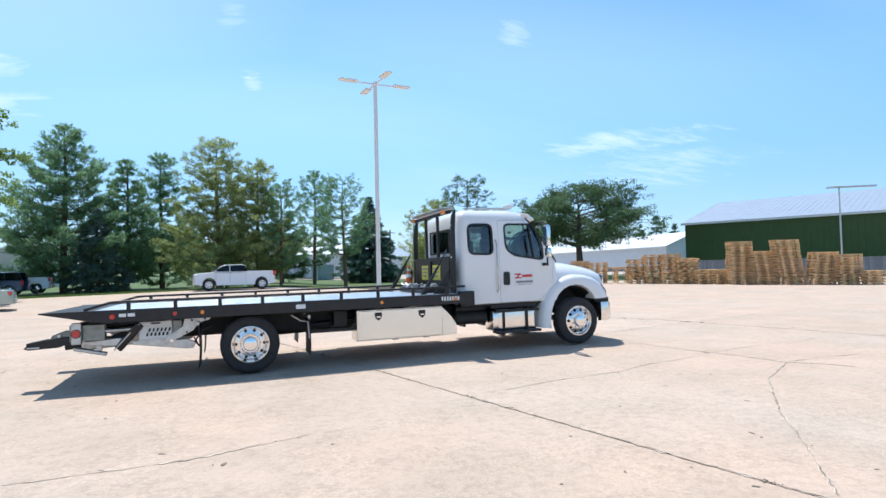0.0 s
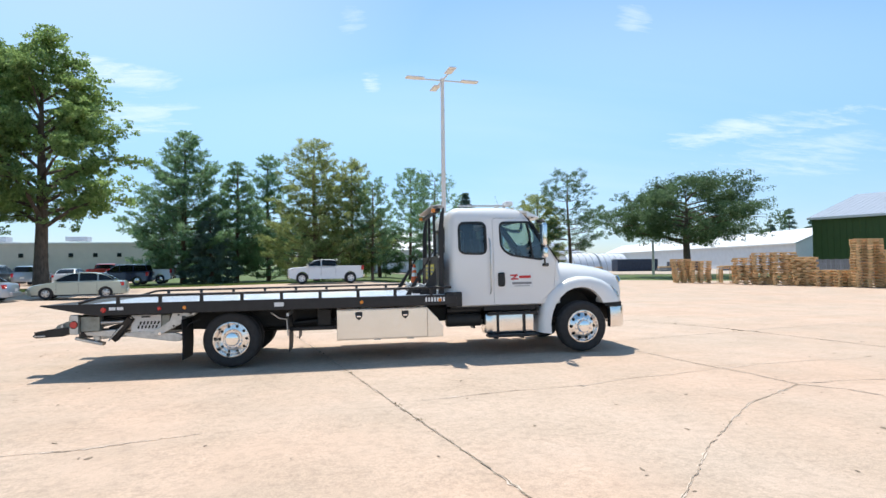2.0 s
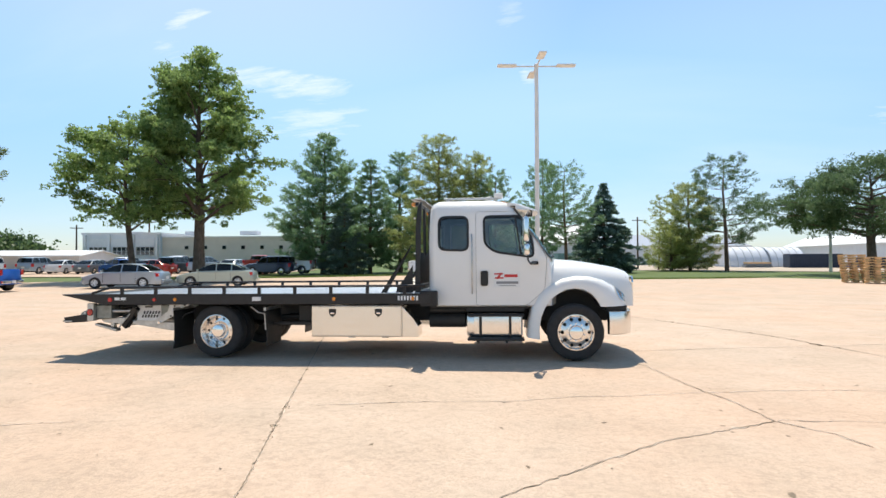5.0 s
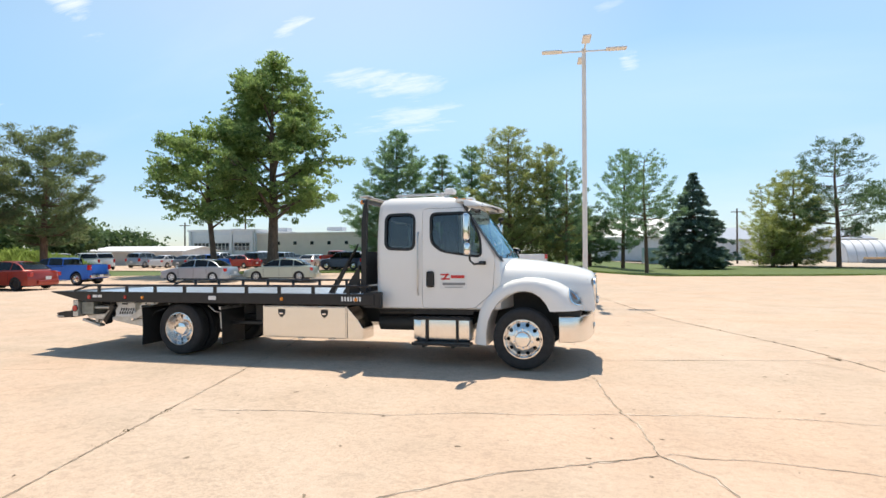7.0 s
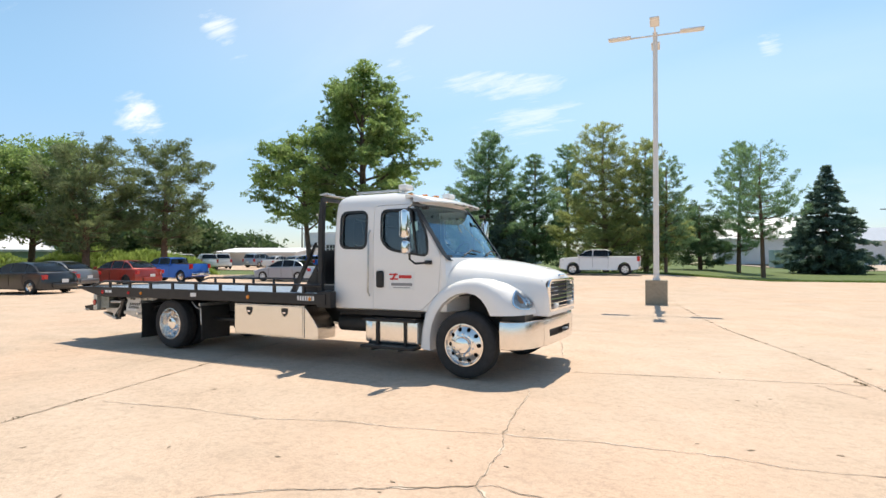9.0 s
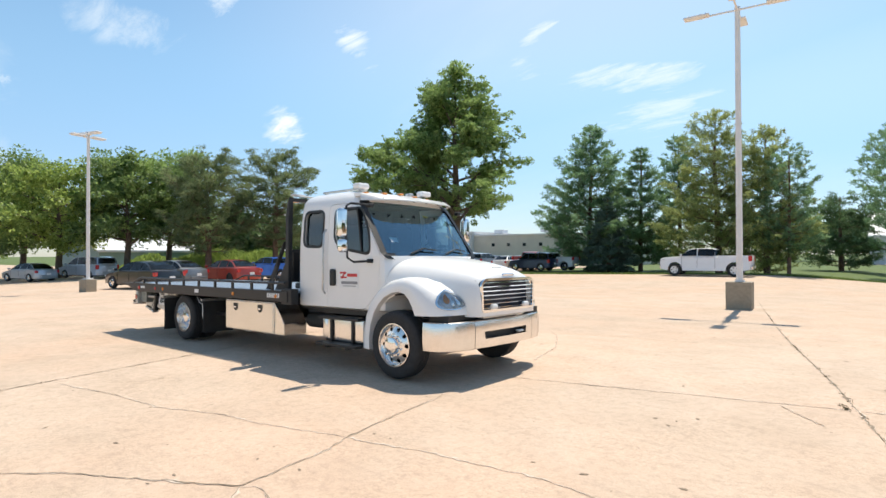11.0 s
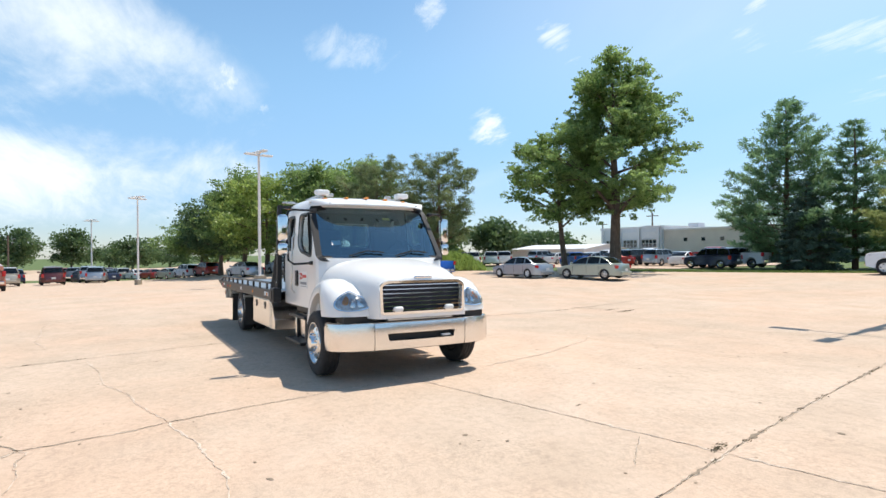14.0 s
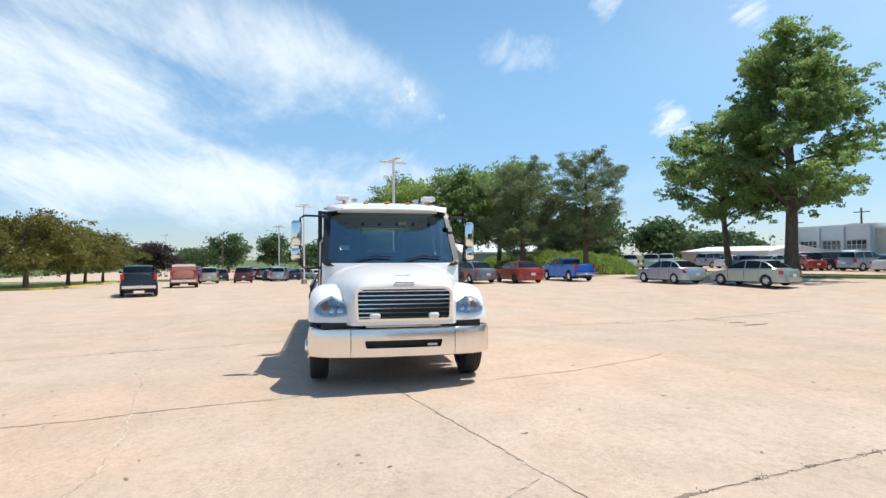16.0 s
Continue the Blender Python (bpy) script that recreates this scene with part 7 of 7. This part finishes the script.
def car(kind, m, label, paint, category="car", group="parked cars", cap=False, rim=M_ALU):
    k = KINDS[kind]
    t = thing({"pickup": "pickup_truck", "suv": "sport_utility", "van": "minivan"}.get(kind, kind), m, label, category, group)
    x_f, x_r = k["top"][0][0], k["top"][-1][0]
    lower = [(x_r, k["sill"])]
    for cx in k["ax"]:
        lower += arch_line(cx, k["r"] + (0.05 if kind == "pickup" else 0), k["sill"])
    poly = lower + [(x_f, k["sill"] + 0.02)] + k["top"]
    flank = lambda z: k["hw"] - 0.05 * ((z - 0.62) / 0.5) ** 2
    skin = bowed(poly, flank, 0.30 if kind != "pickup" else 0.16, 0.05)
    body = part("body", loft([[skin(x, z, q) for x, z in poly] for q in SLICES]), paint, t, smooth=True, sharp=42)
    z0, z1 = k["house"][0][1], max(p[1] for p in k["house"])
    wid = lambda z: k["hw"] - 0.06 - (k["hw"] - 0.06 - k["rw"]) * max(0.0, (z - z0) / (z1 - z0))
    glaze = bowed(k["house"], wid, 0.22, 0.05)
    part("cab_roof", loft([[glaze(x, z, q) for x, z in k["house"]] for q in SLICES]), paint, t, smooth=True, sharp=35)
    cen = (sum(p[0] for p in k["house"]) / len(k["house"]), z0 + (z1 - z0) * 0.5)
    inset = [(cen[0] + (x - cen[0]) * 0.90, z0 + 0.05 + (z - z0) * 0.83) for x, z in k["house"]]
    cuts = [9] + list(k["pillars"]) + [-9]
    for a, b in zip(cuts, cuts[1:]):
        def clip(poly, val, keep_less):
            out = []
            for p, q in zip(poly, poly[1:] + poly[:1]):
                inside = lambda s: (s[0] <= val) == keep_less
                if inside(p):
                    out.append(p)
                if inside(p) != inside(q):
                    f = (val - p[0]) / (q[0] - p[0])
                    out.append((val, p[1] + (q[1] - p[1]) * f))
            return out
        piece = clip(clip(inset, a - 0.035, True), b + 0.035, False)
        if len(piece) < 3:
            continue
        for side in (-1, 1):
            bm = bmesh.new()
            bm.faces.new([bm.verts.new((x, side * (wid(z) + 0.006), z)) for x, z in piece])
            bmesh.ops.solidify(bm, geom=bm.faces[:], thickness=0.02)
            part("side_window", bm, M_CARGLASS, t)
    last = 2 if kind == "sedan" else 1
    for run_of in (k["house"][:last + 1], k["house"][::-1][:last + 1]):
        pts = [Vector((x, 0, z)) for x, z in run_of]
        xa = pts[0].x
        n = Vector((pts[-1].z - pts[0].z, 0, -(pts[-1].x - pts[0].x))).normalized()
        n = n if n.x * (xa - cen[0]) > 0 else -n
        line = [pts[0].lerp(pts[1], 0.14)] + ([pts[1]] if last == 2 else [pts[0].lerp(pts[1], 0.5)]) + [pts[-2].lerp(pts[-1], 0.94)]
        bm = bmesh.new()
        rows = [[bm.verts.new(glaze(q.x, q.z, w) + n * 0.014) for w in (-0.9, -0.75, -0.5, -0.25, 0, 0.25, 0.5, 0.75, 0.9)] for q in line]
        for r0, r1 in zip(rows, rows[1:]):
            for j in range(8):
                bm.faces.new((r0[j], r0[j + 1], r1[j + 1], r1[j]))
        bmesh.ops.solidify(bm, geom=bm.faces[:], thickness=0.012)
        part("windscreen" if xa > 0 else "rear_window", bm, M_CARGLASS, t)
    zt_f, zt_r = k["top"][2][1], max(p[1] for p in k["top"][-4:-1])
    for side in (-1, 1):
        for cx in k["ax"]:
            wh = part("wheel", lathe([(k["r"] * 0.62, -0.10), (k["r"] * 0.9, -0.115), (k["r"], -0.08), (k["r"], 0.08), (k["r"] * 0.9, 0.11), (0.0, 0.11)], 28), M_RUBBER, t, smooth=True, sharp=40)
            wh.matrix_basis = pose(cx, side * (k["hw"] - 0.085), k["r"], 0, 0, 0 if side < 0 else 180)
            part("rim", lathe([(k["r"] * 0.61, -0.085), (k["r"] * 0.57, -0.10), (k["r"] * 0.52, -0.07), (k["r"] * 0.20, -0.085), (0, -0.09)], 24), rim, wh, smooth=True, sharp=40)
            for q in range(5):
                a = 2 * math.pi * (q + 0.5) / 5
                p = Vector((k["r"] * 0.40 * math.cos(a), 0, k["r"] * 0.40 * math.sin(a)))
                part("rim_slot", rod(p + Vector((0, -0.082, 0)), p + Vector((0, -0.066, 0)), k["r"] * 0.10, seg=8), M_BLACK, wh)
        part("arch_liner", box((2 * k["r"], 0.5, k["r"] * 1.2), (k["ax"][0], side * (k["hw"] - 0.45), k["r"] * 1.1)), M_BLACK, t)
        part("arch_liner", box((2 * k["r"], 0.5, k["r"] * 1.2), (k["ax"][1], side * (k["hw"] - 0.45), k["r"] * 1.1)), M_BLACK, t)
        part("headlight", box((0.30, 0.30, 0.13), (x_f - 0.30, side * (k["hw"] - 0.21), zt_f - 0.07), 0.03), M_LENS, t)
        part("tail_light", box((0.20, 0.20, 0.20 if kind in ("sedan",) else 0.34), (x_r + (0.24 if kind != "pickup" else 0.12), side * (k["hw"] - 0.115), zt_r - 0.20), 0.02), M_RED, t, "red tail light")
        mx, mz = k["house"][0][0] - 0.25, k["house"][0][1] + 0.10
        part("wing_mirror", box((0.10, 0.20, 0.14), (mx, side * (k["hw"] + 0.08), mz), 0.03), paint, t)
        for x in (k["pillars"][0] - 0.15, k["pillars"][1] - 0.12):
            part("door_handle", box((0.16, 0.03, 0.03), (x, side * (k["hw"] + 0.006), z0 - 0.14), 0.008), paint, t)
        for x in (k["house"][0][0] - 0.28, k["pillars"][0], max(k["pillars"][1] + 0.02, k["ax"][0] + k["r"] + 0.1)):
            part("door_gap", box((0.012, 0.012, z0 - k["sill"] - 0.16), (x, side * (k["hw"] - 0.001), (z0 + k["sill"]) / 2 + 0.03)), M_BLACK, t)
    part("front_bumper", box((0.12, 2 * k["hw"] - 0.62, 0.20), (x_f - 0.03, 0, k["sill"] + 0.16), 0.04), M_CHROME if kind == "pickup" else paint, t)
    part("front_grille", box((0.05, 1.0, 0.18 if kind != "pickup" else 0.30), (x_f + 0.01, 0, zt_f - 0.20), 0.02), M_BLACK, t)
    part("rear_bumper", box((0.14, 2 * k["hw"] - (0.62 if kind != "pickup" else 0.2), 0.20), (x_r + 0.02, 0, k["sill"] + 0.16), 0.04), M_CHROME if kind == "pickup" else paint, t)
    part("number_plate", box((0.012, 0.32, 0.16), (x_r - 0.075 if kind == "pickup" else x_r - 0.01, 0, k["sill"] + (0.17 if kind == "pickup" else 0.36))), M_WHITE, t)
    part("underside", box((x_f - x_r - 0.5, 2 * k["hw"] - 0.5, 0.2), ((x_f + x_r) / 2, 0, k["sill"] + 0.05)), M_BLACK, t)
    if kind == "pickup":
        part("bed_floor", box((1.9, 1.6, 0.02), (-1.88, 0, 1.405)), M_BLACK, t)
        if cap:
            part("bed_cover", prism([(-0.90, 1.40), (-2.86, 1.40), (-2.80, 1.70), (-0.94, 1.86)], -0.86, 0.86, bevel=0.05), paint, t)
        part("tailgate_gap", box((0.012, 1.6, 0.02), (x_r - 0.004, 0, 0.78)), M_BLACK, t)
    return t


def paint(name, c, metal=0.3, rough=0.3):
    return mat(name, c, rough, metal, coat=0.8, vary=0.03, scale=4)


P_WHITE, P_SILVER, P_SAGE = paint("car_white", (0.78, 0.78, 0.78), 0.0), paint("car_silver_blue", (0.42, 0.47, 0.52), 0.5), paint("car_sage", (0.40, 0.45, 0.40), 0.5)
P_NAVY, P_BLACK, P_RED = paint("car_navy", (0.02, 0.03, 0.07), 0.3), paint("car_black", (0.015, 0.016, 0.018), 0.2), paint("car_red", (0.36, 0.035, 0.02), 0.3)
P_BLUE, P_ORANGE, P_TAN = paint("car_blue", (0.01, 0.11, 0.48), 0.3), paint("car_orange_red", (0.46, 0.17, 0.10), 0.15, 0.45), paint("car_tan", (0.45, 0.40, 0.33), 0.4)
P_GREY, P_MAROON = paint("car_grey", (0.20, 0.21, 0.22), 0.4), paint("car_maroon", (0.12, 0.03, 0.03), 0.3)

car("pickup", at_ground(-1.25, 46.7, 189, 1.035), "white crew-cab pickup truck parked under the pines", P_WHITE, rim=M_WHITE)
car("sedan", at_ground(-17.3, 29.9, 191, 0.98), "silver-blue four-door sedan parked on the concrete", P_SILVER, rim=M_WHITE)
car("sedan", at_ground(-13.0, 32.4, 198, 0.98), "pale sage green sedan parked on the concrete", P_SAGE, rim=M_GALV)
car("suv", at_ground(-18.6, 50.3, 186), "dark navy sport utility parked beyond the grass", P_NAVY)
car("pickup", at_ground(-18.3, 53.0, 190, 0.95), "white pickup truck partly hidden beside the spruce", P_WHITE)
car("sedan", at_ground(-21.6, 21.3, 188), "red sedan with dark wheels parked on the concrete", P_RED, rim=M_BLACK)
car("pickup", at_ground(-23.2, 25.4, 190, 0.84), "bright blue pickup truck parked on the concrete", P_BLUE, cap=False)
car("sedan", at_ground(-19.3, 15.5, 194), "black sedan parked on the concrete", P_BLACK)
car("sedan", at_ground(-23.0, 18.3, 198), "dark grey sedan parked on the concrete", P_GREY)
car("van", at_ground(-40.0, 18.1, 200), "silver minivan in the far row of cars", P_SILVER)
car("sedan", at_ground(-42.0, 14.5, 200), "silver sedan parked near the light pole", P_SILVER)
car("pickup", at_ground(-14.9, -0.5, 199.8, 0.80), "black pickup truck seen from behind", P_BLACK)
car("pickup", at_ground(-30.6, -2.9, 196.3, 0.95), "faded orange-red pickup truck with a cover", P_ORANGE, cap=True)
car("suv", at_ground(-48.1, -5.5, 196), "pale tan sport utility in the lot", P_TAN)
car("suv", at_ground(-49.0, -2.1, 192), "maroon sport utility in the lot", P_MAROON)
car("suv", at_ground(-68.2, -8.8, 192), "dark navy sport utility in the lot", P_NAVY)
car("sedan", at_ground(-65.4, 0.9, 205), "dark blue sedan in the lot", P_NAVY)
car("suv", at_ground(-45.4, 40.8, 168), "white sport utility in the far lot", P_WHITE)
car("suv", at_ground(-44.3, 43.3, 152), "white sport utility in the far lot", P_WHITE)
car("suv", at_ground(-44.5, 45.3, 150), "white sport utility in the far lot", P_WHITE)
car("pickup", at_ground(-29.1, 43.9, 160, 0.82), "blue pickup truck beyond the grass", P_BLUE)
car("sedan", at_ground(-32.2, 52.1, 170), "red sedan beyond the grass", P_RED)
random.seed(81)
COLOURS = [(P_WHITE, "white"), (P_WHITE, "white"), (P_WHITE, "white"), (P_SILVER, "silver-blue"), (P_SILVER, "silver-blue"), (P_NAVY, "navy blue"), (P_RED, "red"), (P_GREY, "grey"), (P_TAN, "tan"), (P_BLACK, "black"), (P_MAROON, "maroon"), (P_SAGE, "sage green"), (P_BLUE, "bright blue")]
SPOTS = []
for k in range(9):
    SPOTS.append((-46.2 + 3.01 * k, 52.5 + 0.34 * k, 100 + random.uniform(-4, 4), "beyond the grass"))
for k in range(7):
    SPOTS.append((-45.3 + 3.40 * k, 59.1 + 0.38 * k, 280 + random.uniform(-4, 4), "near the long building"))
for k in range(8):
    SPOTS.append((-61.3 + -3.89 * k, 12.1 + -2.17 * k, 200 + random.uniform(-6, 6), "in the far row"))
for k in range(9):
    SPOTS.append((-56.5 + -5.60 * k, 0.8 + -1.40 * k, 185 + random.uniform(-6, 6), "in the distant lot"))
for k in range(7):
    SPOTS.append((-50.5 + -6.19 * k, -7.9 + -2.03 * k, 185 + random.uniform(-6, 6), "in the distant lot"))
for x, y, turn, where in SPOTS:
    pnt, word = random.choice(COLOURS)
    kind = random.choice(["sedan", "sedan", "suv", "suv", "pickup", "van"])
    noun = {"sedan": "sedan", "suv": "sport utility", "pickup": "pickup truck", "van": "minivan"}[kind]
    car(kind, at_ground(x, y, turn), "%s %s parked %s" % (word, noun, where), pnt)

# ---- slabs and cracks ----
slabs(pavement)
joint_seals(pavement)
for k, (pts, w) in enumerate(CRACKS):
    crack(pts, w, 100 + k)
spalls()
joint_weeds()
for k, u in enumerate(WIDE_U):
    ends = [ACROSS * u + JOINT * v for v in (-6.0, 8.0, 27.0)]
    crack([(p.x, p.y) for p in ends], 0.017, 140 + k)
for k, (u0, u1, v) in enumerate(((9.0, 15.3, 8.13), (15.4, 19.5, 8.13))):
    ends = [ACROSS * u + JOINT * v for u in (u0, u1)]
    crack([(p.x, p.y) for p in ends], 0.007, 150 + k)
